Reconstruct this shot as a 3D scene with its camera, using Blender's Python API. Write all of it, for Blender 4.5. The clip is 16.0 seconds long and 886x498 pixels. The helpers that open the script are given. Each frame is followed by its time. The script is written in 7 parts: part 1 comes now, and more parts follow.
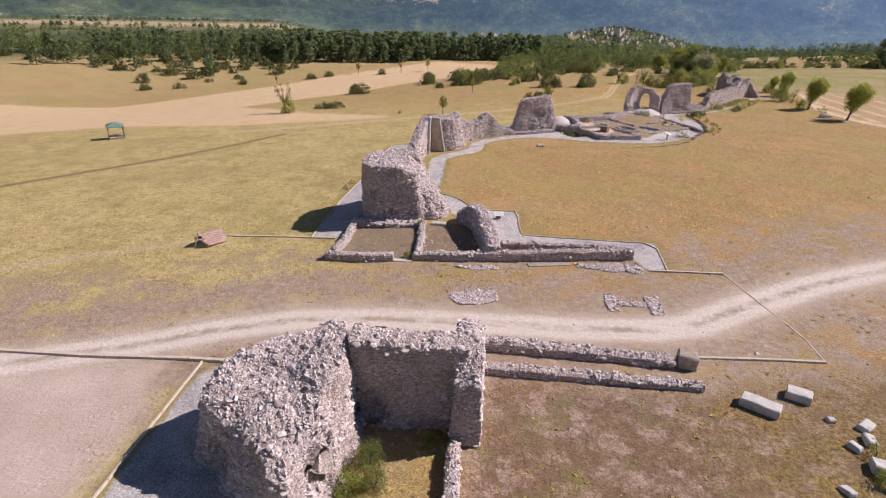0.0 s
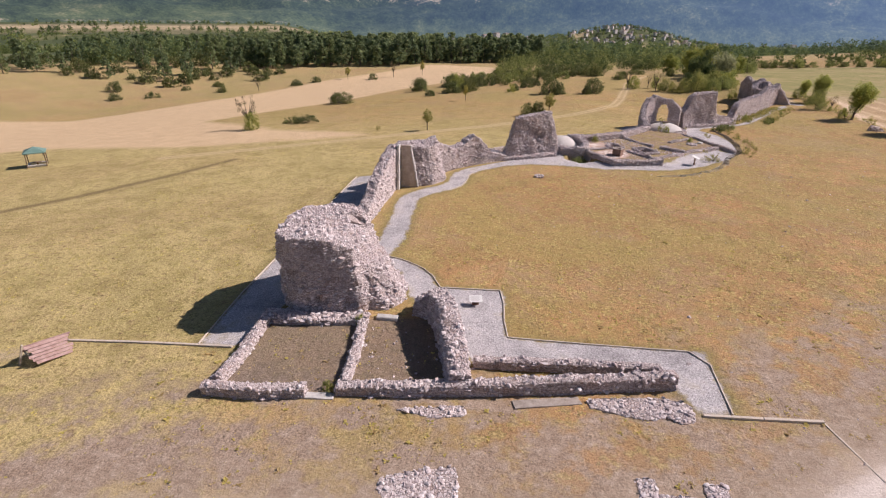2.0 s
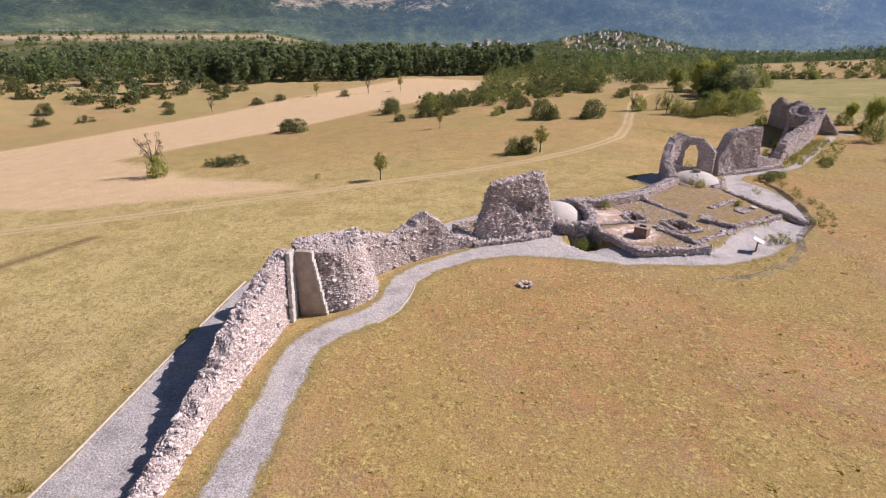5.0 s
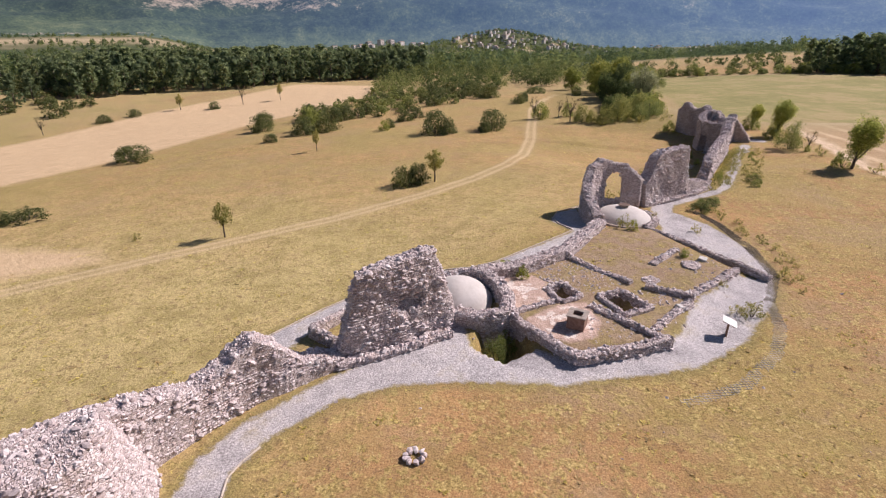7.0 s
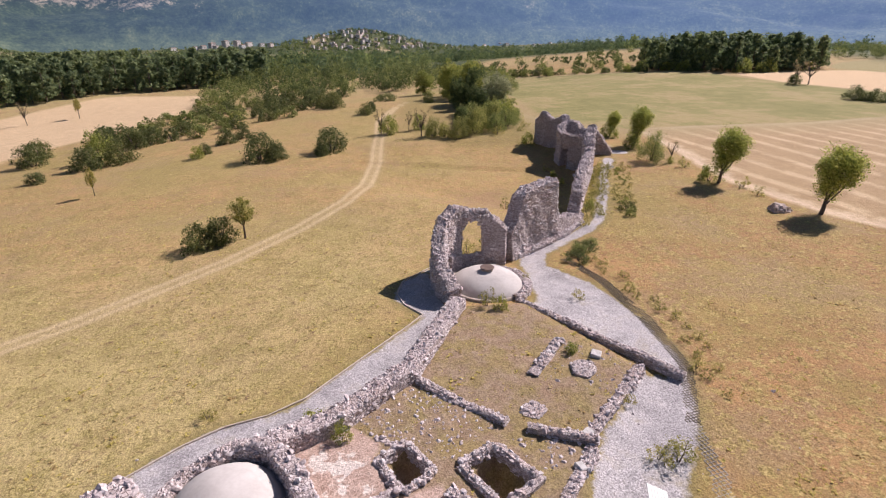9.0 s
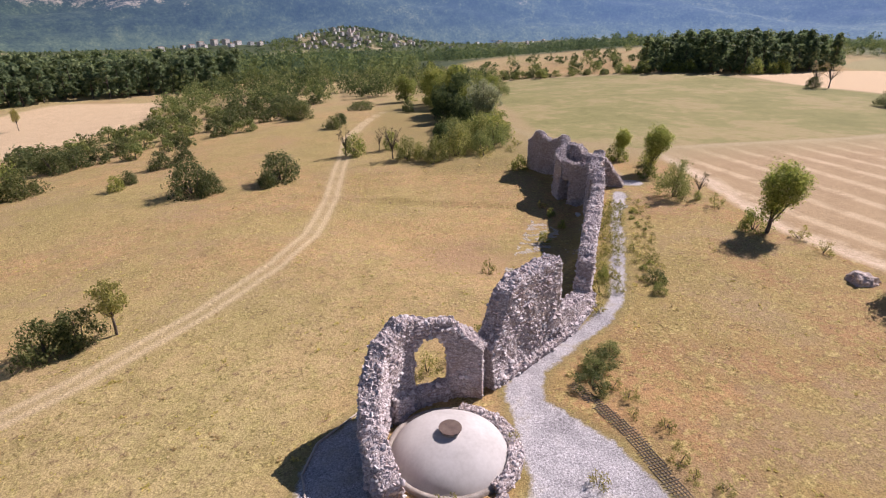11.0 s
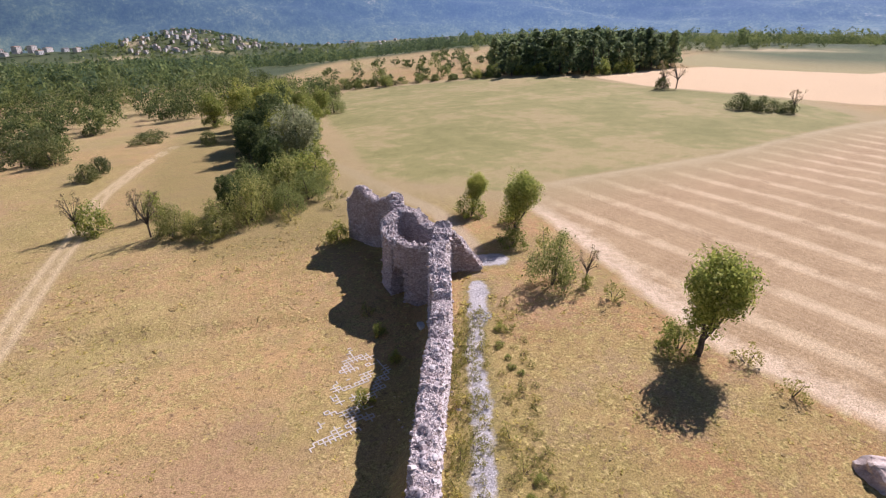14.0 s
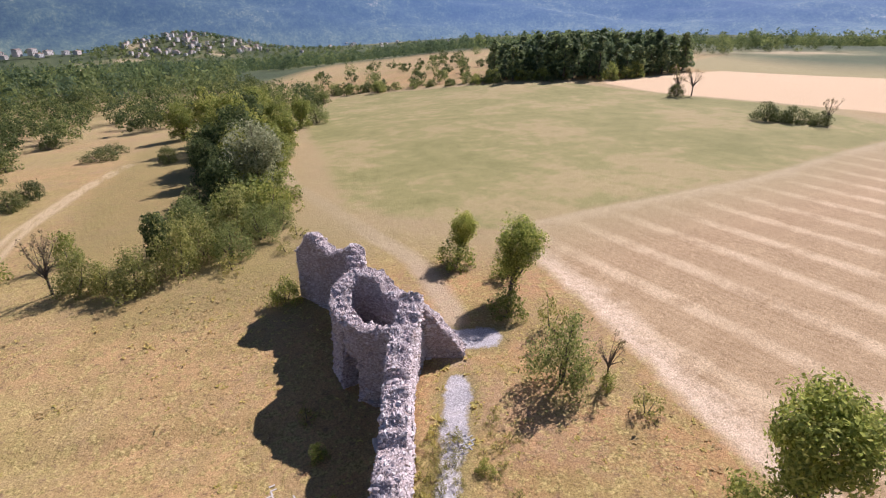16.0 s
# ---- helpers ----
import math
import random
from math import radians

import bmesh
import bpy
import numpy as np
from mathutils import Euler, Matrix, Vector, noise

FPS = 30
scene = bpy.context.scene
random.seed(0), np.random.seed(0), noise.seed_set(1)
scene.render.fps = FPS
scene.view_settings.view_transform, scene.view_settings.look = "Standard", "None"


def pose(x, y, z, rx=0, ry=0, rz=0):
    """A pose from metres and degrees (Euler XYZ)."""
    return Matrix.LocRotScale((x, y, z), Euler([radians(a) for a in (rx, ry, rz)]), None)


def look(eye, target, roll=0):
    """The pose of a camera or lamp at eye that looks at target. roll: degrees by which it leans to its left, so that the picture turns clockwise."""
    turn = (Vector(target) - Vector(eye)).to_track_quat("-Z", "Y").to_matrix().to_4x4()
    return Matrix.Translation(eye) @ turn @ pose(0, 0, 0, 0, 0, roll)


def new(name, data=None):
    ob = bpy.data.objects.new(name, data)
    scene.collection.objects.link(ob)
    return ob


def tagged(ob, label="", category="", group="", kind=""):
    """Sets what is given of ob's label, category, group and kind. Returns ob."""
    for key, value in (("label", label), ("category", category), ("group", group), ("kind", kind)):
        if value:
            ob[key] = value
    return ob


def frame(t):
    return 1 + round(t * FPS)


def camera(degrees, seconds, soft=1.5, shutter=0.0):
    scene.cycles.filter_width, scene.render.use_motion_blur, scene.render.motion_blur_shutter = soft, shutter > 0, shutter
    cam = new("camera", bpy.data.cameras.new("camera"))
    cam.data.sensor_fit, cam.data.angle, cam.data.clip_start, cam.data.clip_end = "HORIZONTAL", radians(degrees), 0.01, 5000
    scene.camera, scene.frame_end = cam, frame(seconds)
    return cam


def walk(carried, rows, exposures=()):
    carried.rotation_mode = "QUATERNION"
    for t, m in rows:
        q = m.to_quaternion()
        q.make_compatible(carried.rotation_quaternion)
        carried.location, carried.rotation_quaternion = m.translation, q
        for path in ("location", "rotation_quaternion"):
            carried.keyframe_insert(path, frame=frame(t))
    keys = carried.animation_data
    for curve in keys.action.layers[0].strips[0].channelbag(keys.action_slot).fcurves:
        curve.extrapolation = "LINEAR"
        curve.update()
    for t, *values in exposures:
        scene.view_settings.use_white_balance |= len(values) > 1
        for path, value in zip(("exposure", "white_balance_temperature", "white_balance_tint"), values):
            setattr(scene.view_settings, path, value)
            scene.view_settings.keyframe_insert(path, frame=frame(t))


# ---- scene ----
cam = camera(78.0, 16.0, 1.2)
PATH = [
    (0, (-2.369, -65.398, 20.828), (-2.563, -63.576, 20.027), 1.8),
    (0.5, (-1.778, -60.262, 20.541), (-1.989, -58.442, 19.741), 1.4),
    (1, (-1.275, -55.194, 20.571), (-1.491, -53.374, 19.771), 1.2),
    (1.5, (-0.931, -50.435, 20.643), (-1.144, -48.615, 19.843), 1.1),
    (2, (-0.7, -45.754, 20.794), (-0.912, -43.934, 19.993), 1.1),
    (2.5, (-0.546, -40.963, 20.92), (-0.754, -39.142, 20.12), 1.1),
    (3, (-0.382, -35.908, 20.827), (-0.59, -34.085, 20.029), 1.0),
    (3.5, (-0.063, -31.307, 20.909), (-0.273, -29.484, 20.111), 1.0),
    (4, (0.203, -26.418, 21.234), (-0.008, -24.596, 20.436), 0.9),
    (4.2, (0.403, -24.317, 21.318), (0.189, -22.493, 20.525), 1.0),
    (6.3, (2.223, -2.38, 21.715), (2.172, -0.538, 20.938), 0.2),
    (6.5, (2.51, -0.496, 21.703), (2.498, 1.346, 20.923), 0.3),
    (7, (3.521, 4.628, 21.77), (3.655, 6.465, 20.99), 0.3),
    (7.5, (4.947, 9.339, 21.813), (5.237, 11.158, 21.035), 0.2),
    (8, (6.78, 13.814, 21.92), (7.267, 15.589, 21.14), 0.1),
    (8.5, (8.989, 18.118, 22.123), (9.564, 19.867, 21.34), 0.2),
    (9, (11.245, 22.634, 22.118), (11.822, 24.383, 21.338), 0.3),
    (9.2, (11.968, 24.421, 22.132), (12.552, 26.167, 21.351), 0.4),
    (11.3, (21.969, 43.036, 22.508), (22.567, 44.772, 21.717), -0.1),
    (11.5, (22.977, 44.807, 22.534), (23.616, 46.529, 21.742), -0.3),
    (12, (26.001, 49.465, 22.446), (26.847, 51.095, 21.652), -0.1),
    (12.5, (29.079, 53.217, 22.63), (30.076, 54.76, 21.838), -0.2),
    (13, (32.45, 56.961, 22.857), (33.446, 58.504, 22.064), -0.3),
    (13.5, (35.655, 60.354, 23.036), (36.651, 61.897, 22.244), -0.4),
    (14, (38.641, 63.615, 22.996), (39.638, 65.157, 22.204), -0.5),
    (14.5, (41.482, 66.66, 22.856), (42.479, 68.203, 22.066), -0.5),
    (15, (43.95, 69.356, 22.827), (44.944, 70.902, 22.04), -0.5),
    (15.5, (46.324, 71.98, 22.759), (47.314, 73.529, 21.973), -0.6),
    (16, (48.335, 74.262, 22.685), (49.325, 75.812, 21.899), -0.6),
]
walk(cam, [(t, look(eye, target, roll)) for t, eye, target, roll in PATH], [(0.0, 0.12, 6250, 22), (2.0, 0.12, 6250, 22), (4.0, 0.20, 6250, 22), (9.0, 0.24, 6160, 23), (12.5, 0.35, 5890, 24), (16.0, 0.40, 5790, 24)])

# ---- light ----
world = bpy.data.worlds.new("sky")
scene.world = world
world.use_nodes = True
sky = world.node_tree.nodes.new("ShaderNodeTexSky")
sky.sky_type, sky.sun_disc = "NISHITA", False
sky.sun_elevation, sky.sun_rotation = radians(41.5), math.atan2(0.9407, 0.3393)
sky.altitude, sky.dust_density = 800, 0.5
background = world.node_tree.nodes["Background"]
background.inputs["Strength"].default_value = 0.048
world.node_tree.links.new(sky.outputs[0], background.inputs["Color"])
sun = new("sun", bpy.data.lights.new("sun", "SUN"))
sun.data.energy, sun.data.angle, sun.data.color = 5.0, radians(0.5), (1.0, 0.91, 0.80)
sun.matrix_basis = look((0.9407 * 50, 0.3393 * 50, 44), (0, 0, 0))

# ---- the lie of the land ----
WALL = [(-9.8, -45), (-10.8, -12), (-12, 12), (-11.2, 21), (-1.5, 31), (7.5, 40.5), (18, 55.5), (28.5, 64.5), (39, 72), (55.5, 88), (64, 101), (67.5, 135), (70, 165)]


def seg(x, y, line):
    """Distance to an open line of points, its side (+ on the left) and how far along."""
    best, side, along, run = np.full(np.shape(x), 1e9), np.zeros(np.shape(x)), np.zeros(np.shape(x)), 0.0
    for (ax, ay), (bx, by) in zip(line, line[1:]):
        ux, uy = bx - ax, by - ay
        n = (ux * ux + uy * uy) ** 0.5
        k = np.clip(((x - ax) * ux + (y - ay) * uy) / n**2, 0, 1)
        dx, dy = x - ax - k * ux, y - ay - k * uy
        d = np.hypot(dx, dy)
        near = d < best
        best = np.where(near, d, best)
        side = np.where(near, np.sign(ux * dy - uy * dx), side)
        along = np.where(near, run + k * n, along)
        run += n
    return best, side, along


def smooth(a, b, v):
    k = np.clip((v - a) / (b - a), 0, 1)
    return k * k * (3 - 2 * k)


def ground(x, y):
    """Height of the open ground."""
    x, y = np.asarray(x, float), np.asarray(y, float)
    u, v = x / 75, (y - 45) / 75
    near = -0.61 + 2.89 * u - 0.95 * v - 1.32 * u * u + 1.40 * u * v - 0.54 * v * v
    d, side, along = seg(x, y, WALL)
    near = near + 0.82 * np.exp(-((d / 12) ** 2)) * smooth(18, 42, along) * (1 - smooth(112, 138, along))
    near = near - 2.5 * smooth(0.3, 3.2, d * side) * (1 - smooth(8, 46, d * side)) * smooth(140, 156, along) * (1 - smooth(172, 205, along))
    r = np.hypot(x - 18, y - 30)
    az = np.arctan2(x - 18, y - 30)
    right = smooth(0.25, 0.75, az) * (1 - smooth(2.4, 2.9, az))
    swell = 60 * np.exp(-(((x - 345) / 215) ** 2 + ((y - 1960) / 190) ** 2)) + 20 * np.exp(-(((x + 50) / 130) ** 2 + ((y - 1880) / 120) ** 2))
    shelf = smooth(-0.30, -0.42, az) * 46 * smooth(800, 1600, r)
    far = swell + (1 - right) * (-7 - 75 * smooth(260, 1450, r) + shelf) + right * (2 - 60 * smooth(450, 1350, r))
    k = smooth(135, 285, r)
    return near * (1 - k) + far * k


def inside(x, y, ring):
    """Signed distance to a closed ring of points: below zero inside."""
    d, _, _ = seg(x, y, [*ring, ring[0]])
    odd = np.zeros(np.shape(x), bool)
    for (ax, ay), (bx, by) in zip(ring, [*ring[1:], ring[0]]):
        odd ^= ((ay > y) != (by > y)) & (x < (bx - ax) * (y - ay) / (by - ay + 1e-12) + ax)
    return np.where(odd, -d, d)


def gz(x, y):
    return float(lowered(x, y))


TERRACE = [(10.6, 40.4), (14.6, 34.9), (21.6, 36.4), (26.4, 42), (33, 47.2), (29.6, 57.2), (24.6, 58.2), (18, 50.6), (10, 46.6)]
PITS = [([(8.2, 37.2), (9.9, 35.2), (12.2, 36.6), (11.4, 39.6), (9.2, 40.2)], 1.7), ([(15.2, 43.9), (16.4, 44.3), (17.0, 42.7), (15.8, 42.2)], 1.2), ([(19.2, 42.3), (20.8, 42.8), (21.7, 40.7), (19.9, 39.9)], 1.3)]


def lowered(x, y):
    """The ground with its dug hollows."""
    z = ground(x, y)
    x, y = np.asarray(x, float), np.asarray(y, float)
    z = z + 0.65 * smooth(1.2, -0.8, inside(x, y, TERRACE))
    for ring, deep in PITS:
        z = z - deep * smooth(0.25, -0.35, inside(x, y, ring))
    return z


# ---- materials ----
def material(name, rough=0.9):
    m = bpy.data.materials.new(name)
    m.use_nodes = True
    tree = m.node_tree
    shader = tree.nodes["Principled BSDF"]
    shader.inputs["Roughness"].default_value = rough
    shader.inputs["Specular IOR Level"].default_value = 0.25
    return m, tree, shader


def node(tree, kind, **values):
    n = tree.nodes.new(kind)
    for key, value in values.items():
        n.inputs[key].default_value = value
    return n


def speckle(tree, scale, detail=4.0, rough=0.6, where=None):
    n = node(tree, "ShaderNodeTexNoise", Scale=scale, Detail=detail, Roughness=rough)
    if where is None:
        where = tree.nodes.new("ShaderNodeNewGeometry").outputs["Position"]
    tree.links.new(where, n.inputs["Vector"])
    return n.outputs["Fac"]


def steps(tree, fac, stops):
    n = tree.nodes.new("ShaderNodeValToRGB")
    e = n.color_ramp.elements
    while len(e) < len(stops):
        e.new(0.5)
    for one, (at, colour) in zip(e, stops):
        one.position, one.color = at, (*colour, 1)
    tree.links.new(fac, n.inputs[0])
    return n.outputs[0]


def mixed(tree, fac, a, b, how="MIX"):
    n = tree.nodes.new("ShaderNodeMix")
    n.data_type, n.blend_type = "RGBA", how
    for value, slot in ((fac, n.inputs[0]), (a, n.inputs[6]), (b, n.inputs[7])):
        if isinstance(value, (int, float)):
            slot.default_value = value
        elif isinstance(value, tuple):
            slot.default_value = (*value, 1)
        else:
            tree.links.new(value, slot)
    return n.outputs[2]


def sums(tree, how, a, b):
    n = tree.nodes.new("ShaderNodeMath")
    n.operation = how
    for value, slot in ((a, n.inputs[0]), (b, n.inputs[1])):
        if isinstance(value, (int, float)):
            slot.default_value = value
        else:
            tree.links.new(value, slot)
    return n.outputs[0]


def span(tree, value, a, b):
    n = tree.nodes.new("ShaderNodeMapRange")
    n.inputs[1].default_value, n.inputs[2].default_value = a, b
    tree.links.new(value, n.inputs[0])
    return n.outputs[0]


def relief(tree, shader, height, strength, distance):
    n = node(tree, "ShaderNodeBump", Strength=strength, Distance=distance)
    tree.links.new(height, n.inputs["Height"])
    tree.links.new(n.outputs[0], shader.inputs["Normal"])


def plain(name, stops, scale, rough=0.9, bump=0.0, metal=0.0, detail=5.0):
    """A material whose colour wanders between the stops at two scales."""
    m, tree, shader = material(name, rough)
    big, small = speckle(tree, scale, detail), speckle(tree, scale * 7.3, 3.0)
    both = sums(tree, "ADD", sums(tree, "MULTIPLY", big, 0.65), sums(tree, "MULTIPLY", small, 0.35))
    n = len(stops) - 1
    tree.links.new(steps(tree, both, [(0.32 + 0.36 * k / n, c) for k, c in enumerate(stops)]), shader.inputs["Base Color"])
    shader.inputs["Metallic"].default_value = metal
    if bump:
        relief(tree, shader, both, 0.6, bump)
    return m


def varied(name, stops, source, rough=0.92, grain=14.0):
    """A material for many pieces: each takes a colour of its own between the stops."""
    m, tree, shader = material(name, rough)
    if source == "object":
        own = tree.nodes.new("ShaderNodeObjectInfo").outputs["Random"]
    else:
        own = tree.nodes.new("ShaderNodeNewGeometry").outputs["Random Per Island"]
    n = len(stops) - 1
    base = steps(tree, own, [(k / n, c) for k, c in enumerate(stops)])
    fine = speckle(tree, grain, 4.0)
    tree.links.new(mixed(tree, 0.55, base, steps(tree, fine, [(0.3, (0.35, 0.33, 0.31)), (0.7, (1.0, 1.0, 1.0))]), "MULTIPLY"), shader.inputs["Base Color"])
    relief(tree, shader, fine, 0.5, 0.02)
    return m


STONES = [(0.45, 0.39, 0.39), (0.63, 0.545, 0.545), (0.76, 0.66, 0.655), (0.84, 0.76, 0.76), (0.53, 0.43, 0.415), (0.88, 0.82, 0.82), (0.71, 0.625, 0.625)]
stone_each = varied("stone_each", STONES, "object")
stone_many = varied("stone_many", STONES, "island")


def rubble_face(name, scale):
    """Small stones in mortar: cells with colours of their own and sunk joints."""
    m, tree, shader = material(name, 0.95)
    cells = node(tree, "ShaderNodeTexVoronoi", Scale=scale, Randomness=1.0)
    rims = node(tree, "ShaderNodeTexVoronoi", Scale=scale, Randomness=1.0)
    rims.feature = "DISTANCE_TO_EDGE"
    bent = node(tree, "ShaderNodeMapping", Scale=(0.8, 0.8, 1.35))
    tree.links.new(tree.nodes.new("ShaderNodeNewGeometry").outputs["Position"], bent.inputs[0])
    bent = bent.outputs[0]
    for one in (cells, rims):
        tree.links.new(bent, one.inputs["Vector"])
    split = tree.nodes.new("ShaderNodeSeparateColor")
    tree.links.new(cells.outputs["Color"], split.inputs[0])
    own = steps(tree, split.outputs[0], [(0.0, (0.40, 0.33, 0.315)), (0.35, (0.54, 0.455, 0.435)), (0.65, (0.64, 0.55, 0.53)), (1.0, (0.75, 0.665, 0.65))])
    wide = speckle(tree, 0.7, 4.0)
    own = mixed(tree, span(tree, wide, 0.48, 0.64), own, mixed(tree, 0.5, own, (0.42, 0.30, 0.25)))
    joint = span(tree, rims.outputs["Distance"], 0.0, 0.09)
    tree.links.new(mixed(tree, joint, (0.25, 0.205, 0.18), own), shader.inputs["Base Color"])
    relief(tree, shader, joint, 0.9, 0.06)
    return m


mortar = rubble_face("mortar", 7.5)
masonry = plain("masonry", [(0.22, 0.18, 0.15), (0.36, 0.31, 0.27), (0.46, 0.40, 0.36)], 2.2, 0.95, 0.06)
plaster = plain("plaster", [(0.30, 0.25, 0.215), (0.42, 0.34, 0.28), (0.56, 0.475, 0.40)], 1.6, 0.9, 0.03)
cement = plain("cement", [(0.49, 0.45, 0.42), (0.57, 0.53, 0.50), (0.64, 0.60, 0.57)], 0.7, 0.85, 0.01)
gravel_grey = plain("gravel_grey", [(0.26, 0.25, 0.25), (0.42, 0.41, 0.40), (0.56, 0.55, 0.54)], 9.0, 0.95, 0.04)


# ---- ground sheet ----
ROAD = [(-420, -190), (-220, -112), (-120, -74), (-70, -52.5), (-46, -43), (-34, -39.5), (-26.5, -36.3), (-21.9, -33.8), (-16.5, -31.6), (-10, -30.7), (-3.5, -30.4), (2.8, -30.4), (9, -29.8), (12.4, -28.7), (16.7, -25.6), (25, -20.2), (33, -16), (48, -9), (80, 2), (130, 14), (210, 24), (330, 30)]
TRACK = [(-60, 41), (-45, 48), (-34.8, 53.3), (-26.5, 57.7), (-16.6, 63), (-4.7, 69.5), (6.1, 77.2), (14, 84.5), (20.6, 92.5), (24.8, 100.5), (29.2, 114), (32.2, 127), (34.5, 136), (38.1, 152.7), (46, 171), (53, 185)]
STRAW = [(-173, 106), (-133, 108), (-114, 150), (-87, 212), (-46, 276), (-9.8, 270), (-10.7, 220), (-40, 162), (-57.3, 121.8), (-68.8, 104), (-78, 88), (-50, 68), (-31.7, 63.4), (-28.7, 60), (-38, 56.5), (-63, 50), (-94, 54), (-117, 47), (-190, 50)]
STUBBLE = [(73, 66), (72.7, 81.4), (79, 101), (82.6, 114), (84, 118), (125.3, 113.8), (150, 114.5), (190, 112), (230, 60), (200, -10), (110, 0), (84, 40)]
GREEN = [(72.8, 134), (83, 118.5), (125.3, 114.2), (183, 114), (196, 140), (189.6, 163), (184, 207), (150, 240), (126, 264), (95, 215)]
WHEAT = [(193, 208), (247, 204), (420, 150), (400, 80), (267, 100), (206, 122), (190, 168), (188, 177)]
MEADOW = [(253, 213), (275, 150), (420, 150), (520, 190), (380, 250), (306, 245)]
BARE = [(-45, -37), (-34, -38.6), (-23.2, -37.8), (-21.3, -44), (-21.2, -49), (-24, -64), (-70, -84), (-110, -78), (-70, -55)]
RUT = [(-90, -22), (-71, 0), (-57, 18), (-50, 30), (-46, 39)]
WORN = [(-31, -17), (-38, -21), (-46, -26), (-58, -30)]
FOOT = [(66, 101), (69.5, 106), (72, 116), (71.5, 128), (71, 150), (76, 175)]
YARD = [(-2.5, -37), (11, -36.9), (22, -33.5), (50, -24), (95, -14), (150, -60), (120, -150), (-10, -150), (-5, -70), (-3.4, -44)]
HEDGE = [(46, 120), (62, 116), (71, 128), (72, 160), (86, 205), (60, 215), (48, 170), (40, 140)]


def spread(fine, low, high, step, limit):
    """Coordinates: even between low and high, then ever wider apart out to the limit."""
    out = list(np.arange(low, high + step / 2, step))
    gap, a = step, out[-1]
    while a < limit:
        gap = min(gap * fine, 260)
        a += gap
        out.append(a)
    gap, a, before = step, low, []
    while a > -limit:
        gap = min(gap * fine, 260)
        a -= gap
        before.append(a)
    return np.array(before[::-1] + out)


gxs, gys = spread(1.1, -64, 80, 0.8, 4800), spread(1.1, -54, 122, 0.8, 4800)
gxs = np.union1d(gxs, (gxs[:-1] + gxs[1:])[(gxs[:-1] > 7) & (gxs[1:] < 24)] / 2)
gys = np.union1d(gys, (gys[:-1] + gys[1:])[(gys[:-1] > 34) & (gys[1:] < 47)] / 2)
GX, GY = np.meshgrid(gxs, gys)
fine = lambda x, y: 0.05 * np.sin(x * 0.9 + 1.3 * np.sin(y * 0.37)) * np.sin(y * 0.8 + 1.1 * np.sin(x * 0.43))
rolling = smooth(60, 140, np.hypot(GX - 18, GY - 30))
GZ = lowered(GX, GY) + fine(GX, GY) * 0.5 + rolling * 0.25 * np.sin(GX * 0.071 + 2) * np.sin(GY * 0.063)


def sheet(name, xs, ys, zs):
    me = bpy.data.meshes.new(name)
    nx, ny = len(xs), len(ys)
    X, Y = np.meshgrid(xs, ys)
    co = np.stack([X, Y, zs], -1).reshape(-1, 3)
    i = (np.arange(ny - 1)[:, None] * nx + np.arange(nx - 1)[None]).ravel()
    quads = np.stack([i, i + 1, i + nx + 1, i + nx], -1)
    me.from_pydata(co.tolist(), [], quads.tolist())
    me.polygons.foreach_set("use_smooth", [True] * len(quads))
    return me


land = sheet("ground", gxs, gys, GZ)


def measure_of(name, values):
    land.attributes.new(name, "FLOAT", "POINT").data.foreach_set("value", np.clip(values, -60, 60).astype(np.float32).ravel())


road_d, road_side, _ = seg(GX, GY, ROAD)
track_d = seg(GX, GY, TRACK)[0]
measure_of("road", road_d)
measure_of("road_across", road_d * road_side)
measure_of("track", track_d)
measure_of("rut", seg(GX, GY, RUT)[0])
measure_of("foot", np.minimum(seg(GX, GY, FOOT)[0], seg(GX, GY, WORN)[0] + 0.4))
for name, ring in (("straw", STRAW), ("stubble", STUBBLE), ("green", GREEN), ("wheat", WHEAT), ("meadow", MEADOW), ("bare", BARE), ("hedge", HEDGE), ("yard", YARD), ("weedy", [(9, -37), (22, -33), (50, -24), (95, -14), (150, -60), (120, -150), (14, -150), (12, -60)])):
    measure_of(name, inside(GX, GY, ring))
GA = np.arctan2(GX - 18, GY - 30)
GR = np.hypot(GX - 18, GY - 30)
measure_of("rust", inside(GX, GY, [(36.2, 96.1), (42.7, 94.6), (45.3, 89.2), (41.2, 82.5), (33.8, 87.2)]))
measure_of("shelf", np.maximum(np.maximum(1560 - GR, GR - 1900) / 4, (GA + 0.37) * 300))
measure_of("cornfield", (np.hypot((GX - 60) / 45, (GY - 1480) / 110) - 1) * 40)
measure_of("apart", np.hypot(GX - 18, GY - 30) / 100 - 1.5 * smooth(0.30, 0.42, GA) * (1 - smooth(0.8, 1.1, GA)))
